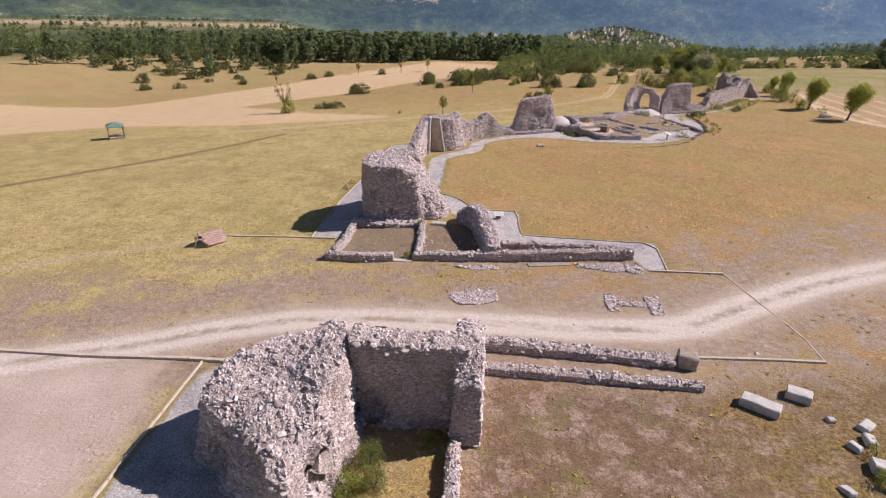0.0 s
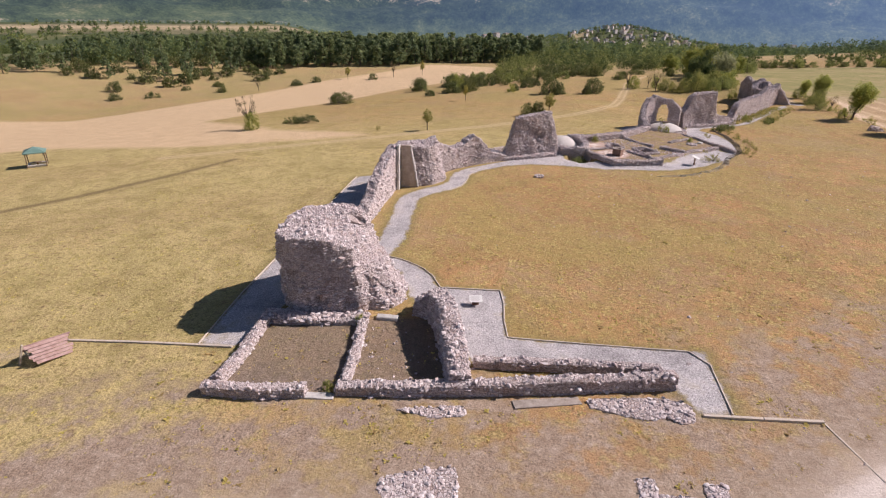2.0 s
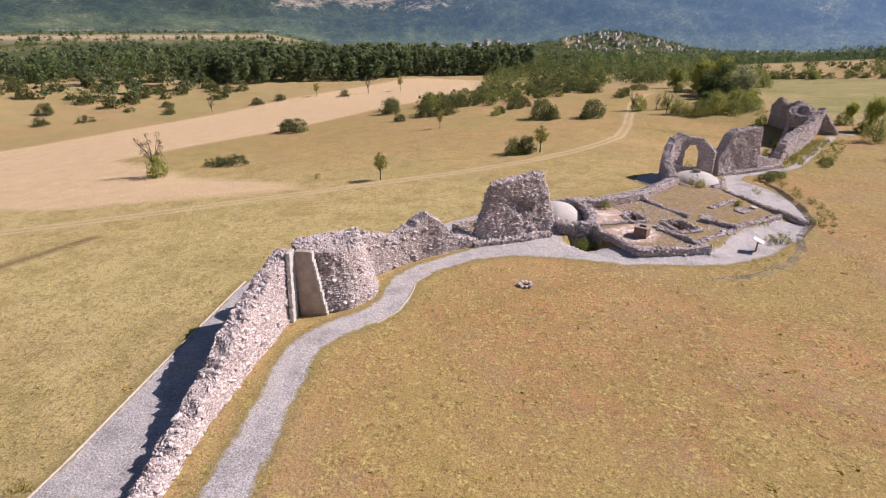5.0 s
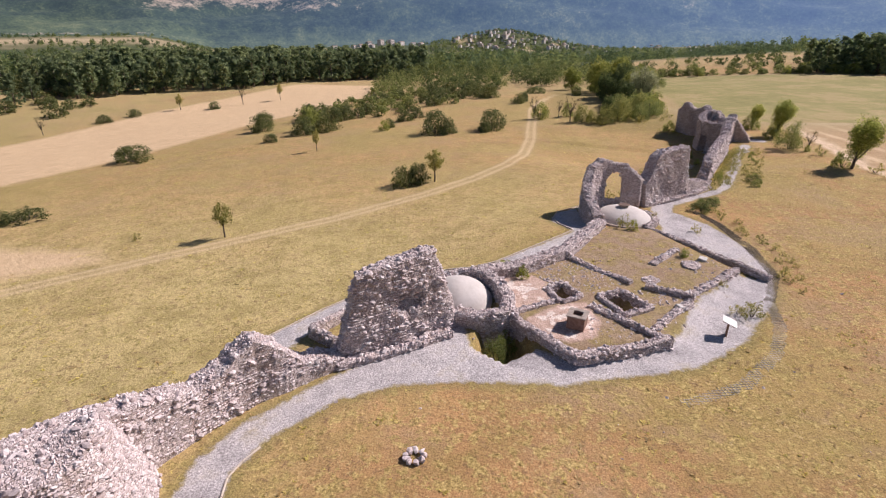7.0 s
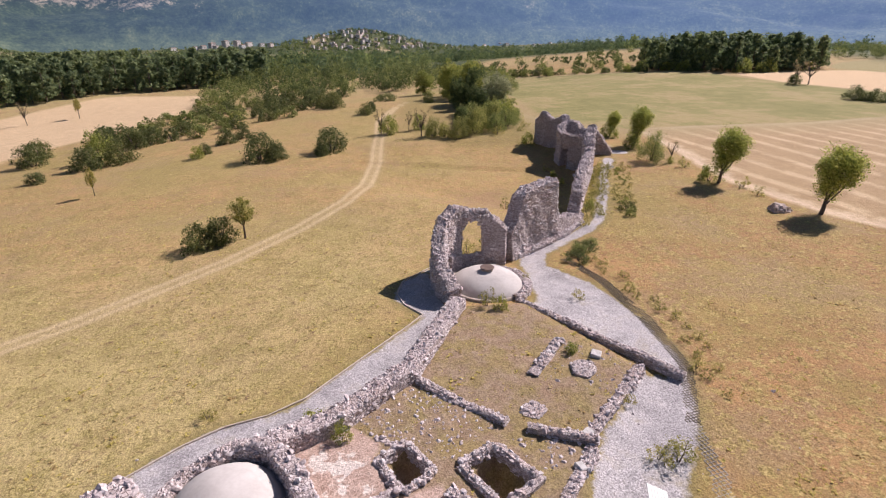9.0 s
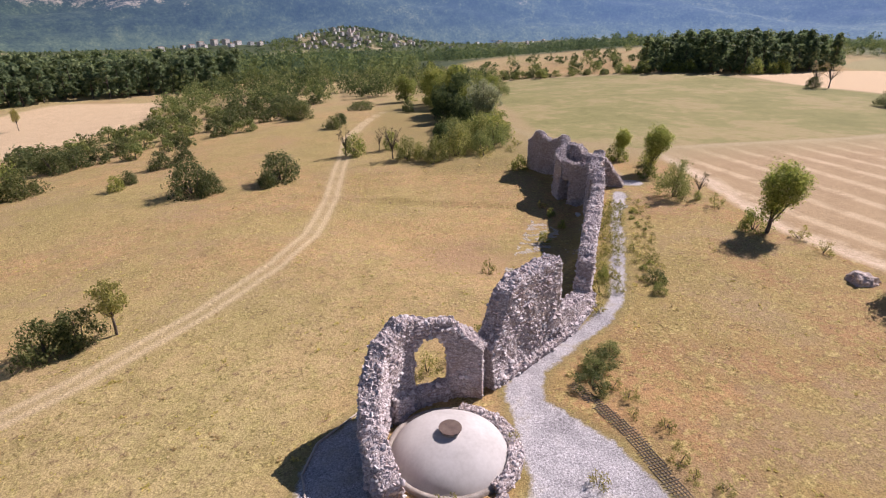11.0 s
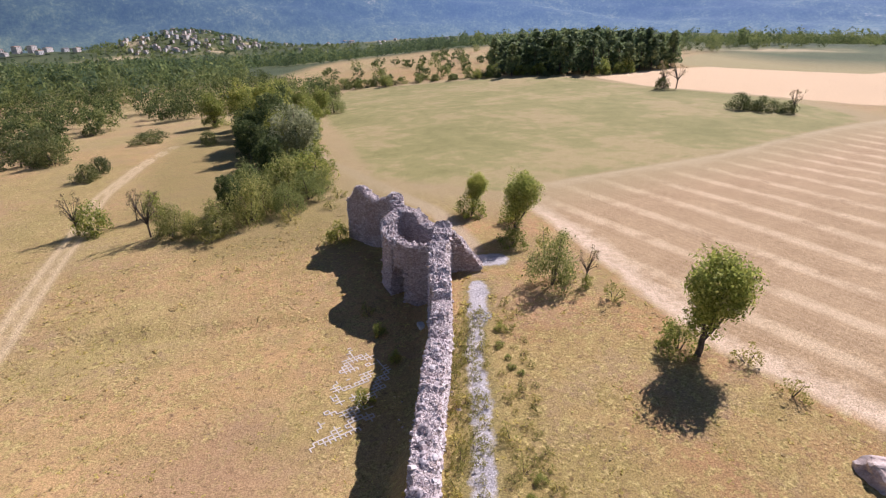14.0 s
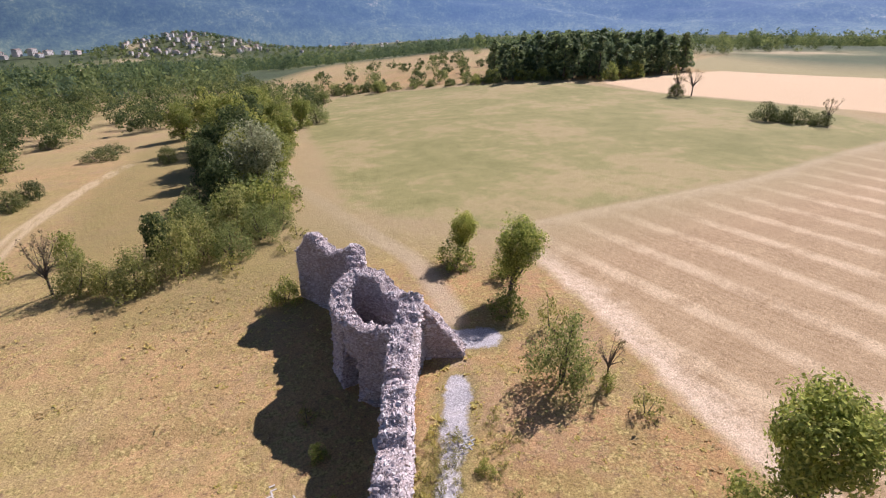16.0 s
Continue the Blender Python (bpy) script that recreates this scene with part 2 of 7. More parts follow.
GRAVEL = [
    [(-20.4, -38.0), (-20.2, -43), (-19.8, -53), (-10, -53), (-9, -47), (-12, -37.6), (-16.6, -37.9)],
    [(-0.3, -6.4), (-0.1, -13.1), (13.2, -13.1), (12.9, -19.3), (11.0, -19.3), (10.2, -16.5), (-2, -16.5), (-3.5, -13), (-6, -10.5), (-8, -8), (-9, -4.5), (-13, -2.6), (-12.6, -0.5), (-11, -1.2), (-9.2, -2.3), (-6.3, -4.9), (-5.7, -6.9)],
    [(-21, -16.1), (-18.1, -16.2), (-17.2, -12), (-16, -3), (-15.5, 2), (-15.5, 22), (-18.6, 27.4), (-21.6, 27), (-21.1, 4.5), (-21.3, -2.4)],
    [(-0.6, 31.9), (2.5, 33.1), (6, 33.3), (9.4, 32.9), (13.4, 32.4), (18, 33.2), (22.6, 33.7), (27.8, 36.6), (33.9, 42.6), (36.6, 47.3), (37.6, 53), (37.2, 60), (35.2, 64.4), (36.8, 67.2), (40.2, 68.7), (39.4, 70.0), (35.2, 68.3), (33.2, 65.8), (32.2, 61.5), (31.5, 59), (30, 57), (35, 46), (33, 46.8), (27, 42.3), (22, 36.3), (14.6, 34.2), (12.2, 36.5), (9.9, 35), (8, 37), (7.6, 40), (3, 37.2), (0, 35.8)],
    [(-8.5, 39.3), (-2.5, 45.6), (6.2, 50.3), (10.8, 50.3), (21.5, 58.2), (20, 61.8), (21.2, 64.9), (25.5, 67.7), (24.3, 66), (23.5, 60), (23.5, 58), (17.5, 51), (13, 48), (9, 47.5), (5, 47), (3, 44), (0, 43), (-4, 40.5), (-6, 37)],
]
LANES = [([(-12.0, -2.5), (-11.3, 3), (-11.8, 10), (-12.1, 15.5), (-10.8, 18.2), (-8.2, 20.6), (-7.0, 23), (-6.9, 27), (-5.4, 29.6), (-1.5, 33), (3, 36.2)], 1.15), ([(39.5, 69.3), (43.6, 71.2), (47, 73.7), (49.9, 77.6), (55.6, 85.6), (57.8, 89.4), (62, 94.6)], 0.62), ([(62, 94.6), (64.8, 98.4)], 0.8), ([(66.5, 103.4), (69.4, 101.6)], 1.3)]
gravel_d = np.min([inside(GX, GY, ring) for ring in GRAVEL] + [seg(GX, GY, line)[0] - half for line, half in LANES], axis=0)
measure_of("gravel", gravel_d)
FLOORS = [[(10.9, 46.2), (13.6, 47.4), (15.5, 45.0), (14.6, 44.0), (15.6, 42.4), (11.6, 40.8)], [(11.9, 39.4), (15.3, 41.3), (17.6, 41.8), (17.8, 38.9), (16.5, 36.7), (14.7, 36.3), (13.1, 37.5)]]
measure_of("plaster", np.min([inside(GX, GY, ring) for ring in FLOORS], axis=0))
measure_of("court", inside(GX, GY, [(11, 40), (14.6, 34.5), (21.8, 36.2), (26.6, 42), (33, 47), (29.4, 57.5), (24, 58), (18, 50.4), (10, 46.4)]))
measure_of("rooms", inside(GX, GY, [(-17.4, -20.6), (-3, -19.5), (-5, -11.5), (-17.4, -13)]))
wall_d, wall_side, _ = seg(GX, GY, WALL)
measure_of("wall", wall_d * wall_side)

m, tree, shader = material("dry_grass_ground", 0.95)
LINK = tree.links


def far_of(name):
    n = tree.nodes.new("ShaderNodeAttribute")
    n.attribute_name = name
    return n.outputs["Fac"]


patches, medium, grain, tiny = speckle(tree, 0.045, 5.0), speckle(tree, 0.33, 5.0, 0.65), speckle(tree, 1.7, 5.0, 0.7), speckle(tree, 9.0, 4.0, 0.7)
grass = steps(tree, patches, [(0.34, (0.325, 0.265, 0.094)), (0.43, (0.40, 0.30, 0.118)), (0.50, (0.375, 0.24, 0.108)), (0.57, (0.475, 0.295, 0.135)), (0.66, (0.355, 0.27, 0.104))])
lie = tree.nodes.new("ShaderNodeSeparateXYZ")
LINK.new(tree.nodes.new("ShaderNodeNewGeometry").outputs["Position"], lie.inputs[0])
left_side = sums(tree, "MULTIPLY", span(tree, far_of("wall"), -6, 10), sums(tree, "ADD", 0.3, sums(tree, "MULTIPLY", span(tree, lie.outputs[1], 98, 55), 0.7)))
grass = mixed(tree, sums(tree, "MULTIPLY", left_side, 0.85), grass, steps(tree, patches, [(0.36, (0.515, 0.43, 0.185)), (0.5, (0.61, 0.51, 0.23)), (0.62, (0.53, 0.425, 0.195))]))
grass = mixed(tree, sums(tree, "MULTIPLY", span(tree, medium, 0.46, 0.66), 0.7), grass, (0.31, 0.255, 0.088))
specks = speckle(tree, 4.2, 3.0, 0.65)
grass = mixed(tree, span(tree, grain, 0.54, 0.70), grass, (0.21, 0.135, 0.075))
lumpy = span(tree, speckle(tree, 0.14, 4.0), 0.40, 0.60)
grass = mixed(tree, sums(tree, "MULTIPLY", span(tree, specks, 0.55, 0.66), lumpy), grass, (0.50, 0.40, 0.19))
grass = mixed(tree, sums(tree, "MULTIPLY", span(tree, specks, 0.43, 0.34), sums(tree, "MULTIPLY", lumpy, 0.6)), grass, (0.19, 0.145, 0.06))
grass = mixed(tree, sums(tree, "MULTIPLY", span(tree, far_of("apart"), 1.45, 2.2), 0.7), grass, steps(tree, patches, [(0.4, (0.36, 0.315, 0.15)), (0.52, (0.44, 0.365, 0.185)), (0.62, (0.40, 0.29, 0.16))]))
pinkish = sums(tree, "MULTIPLY", span(tree, speckle(tree, 0.10, 6.0, 0.68), 0.50, 0.62), sums(tree, "SUBTRACT", 0.55, sums(tree, "MULTIPLY", left_side, 0.45)))
grass = mixed(tree, pinkish, grass, steps(tree, grain, [(0.35, (0.28, 0.205, 0.115)), (0.65, (0.44, 0.335, 0.20))]))
clump = sums(tree, "MULTIPLY", span(tree, speckle(tree, 1.25, 4.0, 0.7), 0.52, 0.57), 0.7)
grass = mixed(tree, clump, grass, steps(tree, specks, [(0.40, (0.22, 0.185, 0.06)), (0.5, (0.42, 0.355, 0.13)), (0.62, (0.56, 0.475, 0.19))]))
cushion = node(tree, "ShaderNodeTexVoronoi", Scale=2.3, Randomness=1.0)
LINK.new(tree.nodes.new("ShaderNodeNewGeometry").outputs["Position"], cushion.inputs["Vector"])
cushion = sums(tree, "MULTIPLY", span(tree, sums(tree, "ADD", cushion.outputs["Distance"], sums(tree, "MULTIPLY", specks, 0.25)), 0.52, 0.24), span(tree, speckle(tree, 0.42, 4.0, 0.6), 0.44, 0.56))
grass = mixed(tree, sums(tree, "MULTIPLY", cushion, 0.45), grass, steps(tree, specks, [(0.40, (0.34, 0.275, 0.10)), (0.5, (0.48, 0.39, 0.15)), (0.62, (0.61, 0.50, 0.21))]))
grass = mixed(tree, sums(tree, "SUBTRACT", 0.8, sums(tree, "MULTIPLY", left_side, 0.8)), grass, mixed(tree, 1.0, grass, (1.05, 0.99, 0.95), "MULTIPLY"))
grass = mixed(tree, sums(tree, "MULTIPLY", span(tree, sums(tree, "ADD", far_of("rust"), sums(tree, "MULTIPLY", sums(tree, "SUBTRACT", medium, 0.5), 9.0)), 3.0, -3.0), 0.65), grass, steps(tree, grain, [(0.35, (0.25, 0.15, 0.085)), (0.65, (0.41, 0.27, 0.15))]))
earth = steps(tree, grain, [(0.3, (0.30, 0.22, 0.155)), (0.55, (0.40, 0.315, 0.235)), (0.75, (0.50, 0.41, 0.325))])
worn = sums(tree, "ADD", sums(tree, "MULTIPLY", span(tree, far_of("road"), 15, 3), 0.5), sums(tree, "MULTIPLY", span(tree, medium, 0.42, 0.66), 0.75))
worn = sums(tree, "MULTIPLY", span(tree, worn, 0.22, 0.7), span(tree, far_of("road"), 17, 10))
colour = mixed(tree, worn, grass, earth)
HEIGHT_SMALL = sums(tree, "ADD", sums(tree, "ADD", grain, sums(tree, "MULTIPLY", tiny, 0.6)), sums(tree, "MULTIPLY", sums(tree, "MULTIPLY", cushion, sums(tree, "MULTIPLY", span(tree, far_of("road"), 3.0, 6.0), span(tree, far_of("gravel"), 0.3, 1.0))), sums(tree, "MULTIPLY", span(tree, sums(tree, "MINIMUM", far_of("stubble"), far_of("green")), 0.0, 4.0), 0.4)))


def wobble(d, amount, source):
    return sums(tree, "ADD", d, sums(tree, "MULTIPLY", sums(tree, "SUBTRACT", source, 0.5), amount))


yard_soil = mixed(tree, span(tree, medium, 0.50, 0.66), steps(tree, grain, [(0.3, (0.13, 0.08, 0.055)), (0.55, (0.215, 0.14, 0.095)), (0.75, (0.31, 0.225, 0.17))]), (0.19, 0.17, 0.06))
yard_soil = mixed(tree, span(tree, speckle(tree, 0.55, 5.0, 0.7), 0.50, 0.60), yard_soil, steps(tree, specks, [(0.4, (0.30, 0.21, 0.16)), (0.6, (0.46, 0.35, 0.29))]))
yard_soil = mixed(tree, sums(tree, "MULTIPLY", span(tree, wobble(far_of("weedy"), 8.0, medium), 1.0, -3.0), span(tree, speckle(tree, 0.75, 5.0, 0.7), 0.38, 0.56)), yard_soil, steps(tree, specks, [(0.38, (0.12, 0.08, 0.03)), (0.5, (0.23, 0.155, 0.055)), (0.62, (0.33, 0.24, 0.085))]))
colour = mixed(tree, sums(tree, "MULTIPLY", span(tree, wobble(far_of("yard"), 4.0, medium), 1.5, -1.5), 0.85), colour, yard_soil)
chalk = steps(tree, tiny, [(0.3, (0.60, 0.515, 0.455)), (0.6, (0.70, 0.615, 0.55)), (0.8, (0.76, 0.68, 0.62))])
colour = mixed(tree, span(tree, wobble(far_of("bare"), 4.0, medium), 0.7, -1.2), colour, steps(tree, medium, [(0.3, (0.48, 0.385, 0.32)), (0.7, (0.60, 0.495, 0.43))]))
road_far = far_of("road")
verge = span(tree, wobble(road_far, 3.2, medium), 3.2, 1.4)
colour = mixed(tree, sums(tree, "MULTIPLY", verge, 0.8), colour, (0.52, 0.425, 0.35))
colour = mixed(tree, span(tree, wobble(road_far, 1.0, grain), 1.75, 1.1), colour, chalk)
crown = sums(tree, "MULTIPLY", span(tree, wobble(road_far, 0.7, grain), 0.55, 0.15), span(tree, medium, 0.38, 0.52))
colour = mixed(tree, sums(tree, "MULTIPLY", crown, 0.75), colour, (0.30, 0.235, 0.16))
ruts = span(tree, sums(tree, "ABSOLUTE", sums(tree, "SUBTRACT", wobble(far_of("track"), 0.5, grain), 0.72), 0.0), 0.55, 0.12)
colour = mixed(tree, sums(tree, "MULTIPLY", span(tree, wobble(far_of("track"), 1.2, medium), 1.9, 0.7), 0.55), colour, (0.47, 0.37, 0.19))
colour = mixed(tree, sums(tree, "MULTIPLY", ruts, 0.65), colour, (0.64, 0.505, 0.30))
colour = mixed(tree, sums(tree, "MULTIPLY", span(tree, wobble(far_of("rut"), 0.9, grain), 1.3, 0.3), 0.8), colour, (0.20, 0.15, 0.07))
colour = mixed(tree, sums(tree, "MULTIPLY", span(tree, wobble(far_of("foot"), 0.8, medium), 1.5, 0.6), 0.7), colour, (0.52, 0.42, 0.28))
colour = mixed(tree, sums(tree, "MULTIPLY", span(tree, wobble(far_of("hedge"), 5.0, medium), 2.0, -2.0), 0.6), colour, (0.27, 0.225, 0.08))
soil = steps(tree, grain, [(0.3, (0.25, 0.18, 0.125)), (0.6, (0.36, 0.28, 0.20)), (0.75, (0.46, 0.38, 0.30))])
colour = mixed(tree, sums(tree, "MULTIPLY", span(tree, far_of("court"), 0.5, -0.5), 0.8), colour, mixed(tree, span(tree, speckle(tree, 0.6, 4.0), 0.44, 0.58), soil, steps(tree, grain, [(0.35, (0.22, 0.18, 0.08)), (0.65, (0.38, 0.31, 0.15))])))
colour = mixed(tree, sums(tree, "MULTIPLY", span(tree, far_of("rooms"), 0.3, -0.3), 0.75), colour, steps(tree, grain, [(0.3, (0.16, 0.13, 0.11)), (0.7, (0.30, 0.24, 0.19))]))
colour = mixed(tree, span(tree, wobble(far_of("plaster"), 1.2, medium), 0.15, -0.15), colour, steps(tree, grain, [(0.35, (0.46, 0.33, 0.26)), (0.6, (0.60, 0.46, 0.38))]))
colour = mixed(tree, sums(tree, "MULTIPLY", span(tree, wobble(far_of("plaster"), 1.2, medium), -0.2, -0.5), span(tree, wobble(speckle(tree, 0.8, 4.0), 0.25, grain), 0.52, 0.56)), colour, (0.76, 0.69, 0.62))
colour = mixed(tree, sums(tree, "MULTIPLY", span(tree, wobble(far_of("gravel"), 1.6, medium), 1.0, 0.1), 0.7), colour, steps(tree, grain, [(0.35, (0.16, 0.145, 0.05)), (0.65, (0.33, 0.28, 0.11))]))
pebbles = speckle(tree, 11.0, 3.0, 0.8)
shingle = steps(tree, sums(tree, "ADD", sums(tree, "MULTIPLY", pebbles, 0.6), sums(tree, "MULTIPLY", medium, 0.4)), [(0.36, (0.22, 0.21, 0.21)), (0.5, (0.49, 0.475, 0.475)), (0.60, (0.73, 0.71, 0.705))])
shingle = mixed(tree, sums(tree, "MULTIPLY", span(tree, medium, 0.54, 0.68), 0.75), shingle, steps(tree, grain, [(0.4, (0.34, 0.29, 0.17)), (0.6, (0.42, 0.40, 0.37))]))
colour = mixed(tree, span(tree, wobble(wobble(far_of("gravel"), 1.1, grain), 1.0, medium), 0.15, -0.18), colour, shingle)
straw = steps(tree, medium, [(0.3, (0.60, 0.445, 0.26)), (0.7, (0.71, 0.55, 0.335))])
colour = mixed(tree, span(tree, wobble(far_of("straw"), 5.0, medium), 1.5, -1.5), colour, straw)
wave = node(tree, "ShaderNodeTexWave", Scale=0.052, Distortion=7.0, Detail=4.0)
wave.inputs["Detail Scale"].default_value = 0.12
rows_fine = node(tree, "ShaderNodeTexWave", Scale=0.42, Distortion=5.0, Detail=3.0)
rows_fine.inputs["Detail Scale"].default_value = 0.2
turned = node(tree, "ShaderNodeMapping")
turned.inputs["Rotation"].default_value = (0, 0, radians(2))
LINK.new(tree.nodes.new("ShaderNodeNewGeometry").outputs["Position"], turned.inputs[0])
LINK.new(turned.outputs[0], wave.inputs["Vector"])
LINK.new(turned.outputs[0], rows_fine.inputs["Vector"])
rows_of = sums(tree, "MULTIPLY", span(tree, wave.outputs["Fac"], 0.66, 0.95), span(tree, medium, 0.30, 0.55))
brown = mixed(tree, sums(tree, "MULTIPLY", rows_fine.outputs["Fac"], 0.2), steps(tree, sums(tree, "ADD", sums(tree, "MULTIPLY", grain, 0.5), sums(tree, "MULTIPLY", medium, 0.5)), [(0.38, (0.37, 0.255, 0.13)), (0.62, (0.50, 0.365, 0.20))]), (0.58, 0.445, 0.265))
stalks = mixed(tree, sums(tree, "MULTIPLY", rows_of, 0.62), brown, (0.70, 0.555, 0.35))
stub_d = far_of("stubble")
stalks = mixed(tree, span(tree, wobble(stub_d, 5.0, medium), -3.2, -0.8), stalks, steps(tree, grain, [(0.35, (0.60, 0.46, 0.30)), (0.65, (0.78, 0.64, 0.45))]))
colour = mixed(tree, span(tree, wobble(stub_d, 2.0, medium), 0.6, -0.6), colour, stalks)
colour = mixed(tree, sums(tree, "MULTIPLY", span(tree, far_of("green"), 13, 3), 0.75), colour, (0.40, 0.325, 0.165))
field = steps(tree, sums(tree, "ADD", sums(tree, "MULTIPLY", patches, 0.6), sums(tree, "MULTIPLY", medium, 0.4)), [(0.40, (0.25, 0.24, 0.082)), (0.50, (0.31, 0.285, 0.107)), (0.58, (0.41, 0.33, 0.155)), (0.68, (0.32, 0.28, 0.115))])
colour = mixed(tree, span(tree, wobble(far_of("green"), 3.0, medium), 1.0, -1.0), colour, field)
colour = mixed(tree, span(tree, wobble(far_of("wheat"), 4.0, medium), 1.0, -1.0), colour, (0.71, 0.53, 0.315))
colour = mixed(tree, span(tree, wobble(far_of("meadow"), 4.0, medium), 1.0, -1.0), colour, (0.36, 0.31, 0.14))
wide = speckle(tree, 0.006, 6.0, 0.62)
beyond = steps(tree, wide, [(0.40, (0.06, 0.085, 0.035)), (0.55, (0.10, 0.125, 0.05)), (0.62, (0.22, 0.215, 0.10)), (0.68, (0.50, 0.41, 0.24))])
beyond = mixed(tree, span(tree, wobble(far_of("shelf"), 160.0, wide), 30, -30), beyond, steps(tree, wide, [(0.4, (0.42, 0.35, 0.21)), (0.6, (0.58, 0.47, 0.30))]))
beyond = mixed(tree, span(tree, far_of("cornfield"), 8, -8), beyond, (0.66, 0.52, 0.30))
colour = mixed(tree, span(tree, far_of("apart"), 2.9, 3.6), colour, beyond)
LINK.new(mixed(tree, span(tree, sums(tree, "MINIMUM", road_far, sums(tree, "ADD", far_of("bare"), 2.5)), 1.0, 6.0), mixed(tree, 0.12, colour, steps(tree, tiny, [(0.34, (0.4, 0.36, 0.34)), (0.62, (1.2, 1.2, 1.2))]), "MULTIPLY"), mixed(tree, 0.6, colour, steps(tree, tiny, [(0.34, (0.32, 0.28, 0.27)), (0.62, (1.28, 1.23, 1.26))]), "MULTIPLY")), shader.inputs["Base Color"])
relief(tree, shader, HEIGHT_SMALL, 0.7, 0.12)
land.materials.append(m)
tagged(new("ground", land), "dry ochre grassland with dirt roads and harvested fields", "ground", kind="structure")


# ---- mesh helpers ----
def part(name, data, mat, parent=None, label=""):
    """Links a bmesh or mesh as one object, under a thing or on its own."""
    if isinstance(data, bmesh.types.BMesh):
        me = bpy.data.meshes.new(name)
        data.to_mesh(me)
        data.free()
        data = me
    if mat is not None and not data.materials:
        data.materials.append(mat)
    ob = new(name, data)
    ob.parent = parent
    return tagged(ob, label) if label else ob


def thing(name, label, category, at=(0, 0, 0), group="", kind=""):
    ob = new(name)
    ob.location = at
    ob.empty_display_size = 0.2
    return tagged(ob, label, category, group, kind)


def mesh_of(name, verts, faces, shade=False):
    me = bpy.data.meshes.new(name)
    me.from_pydata([tuple(v) for v in verts], [], [tuple(f) for f in faces])
    if shade:
        me.polygons.foreach_set("use_smooth", [True] * len(me.polygons))
    return me


def box(bm, cx, cy, cz, sx, sy, sz, turn=0.0, bevel=0.0):
    """A box with its middle at c and its sizes s, turned about z by degrees."""
    made = bmesh.ops.create_cube(bm, size=1, matrix=pose(cx, cy, cz, 0, 0, turn) @ Matrix.Diagonal((sx, sy, sz, 1)))
    if bevel:
        edges = list({e for v in made["verts"] for e in v.link_edges})
        bmesh.ops.bevel(bm, geom=edges, offset=bevel, segments=1, affect="EDGES")
    return bm


# ---- rubble masonry ----
rng = np.random.default_rng(7)
KNOB_V = np.array([(math.cos(a), math.sin(a), -0.5) for a in np.arange(6) * math.pi / 3] + [(0.42, 0, 0.62), (-0.42, 0, 0.62)])
KNOB_F = np.array([(5, 0, 6), (0, 1, 6), (1, 2, 7), (1, 7, 6), (2, 3, 7), (3, 4, 7), (4, 5, 6), (4, 6, 7)])
KNOBS = [KNOB_V * rng.uniform(0.72, 1.12, (8, 1)) + 0.12 * rng.standard_normal((8, 3)) for _ in range(24)]
ICO_V = np.array([(0, 0, 1)] + [(0.894 * math.cos(a), 0.894 * math.sin(a), 0.447) for a in np.arange(5) * 2 * math.pi / 5] + [(0.894 * math.cos(a), 0.894 * math.sin(a), -0.447) for a in (np.arange(5) + 0.5) * 2 * math.pi / 5] + [(0, 0, -1)])
ICO_F = np.array([(0, 1 + k, 1 + (k + 1) % 5) for k in range(5)] + [(1 + k, 6 + k, 1 + (k + 1) % 5) for k in range(5)] + [(1 + (k + 1) % 5, 6 + k, 6 + (k + 1) % 5) for k in range(5)] + [(11, 6 + (k + 1) % 5, 6 + k) for k in range(5)])
BLOCK = np.sign(ICO_V) * np.abs(ICO_V) ** 0.75
SHAPES = [BLOCK * (1 + 0.22 * rng.standard_normal((12, 1))) for _ in range(9)]
STONE_MESHES = []
for shape in SHAPES:
    me = mesh_of("stone", shape, ICO_F)
    me.materials.append(stone_each)
    STONE_MESHES.append(me)


def frames_on(me, count, rng):
    """Random places on a mesh, evenly by area, with their normals."""
    me.calc_loop_triangles()
    co = np.empty(len(me.vertices) * 3)
    me.vertices.foreach_get("co", co)
    tri = np.empty(len(me.loop_triangles) * 3, np.int32)
    me.loop_triangles.foreach_get("vertices", tri)
    corner = co.reshape(-1, 3)[tri.reshape(-1, 3)]
    cross = np.cross(corner[:, 1] - corner[:, 0], corner[:, 2] - corner[:, 0])
    area = np.linalg.norm(cross, axis=1) / 2
    pick = rng.choice(len(area), count, p=area / area.sum())
    a, b = rng.random((2, count, 1))
    flip = a + b > 1
    a, b = np.where(flip, 1 - a, a), np.where(flip, 1 - b, b)
    c = corner[pick]
    return c[:, 0] + a * (c[:, 1] - c[:, 0]) + b * (c[:, 2] - c[:, 0]), cross[pick] / (2 * area[pick, None] + 1e-9)


def area_of(me):
    return sum(p.area for p in me.polygons)


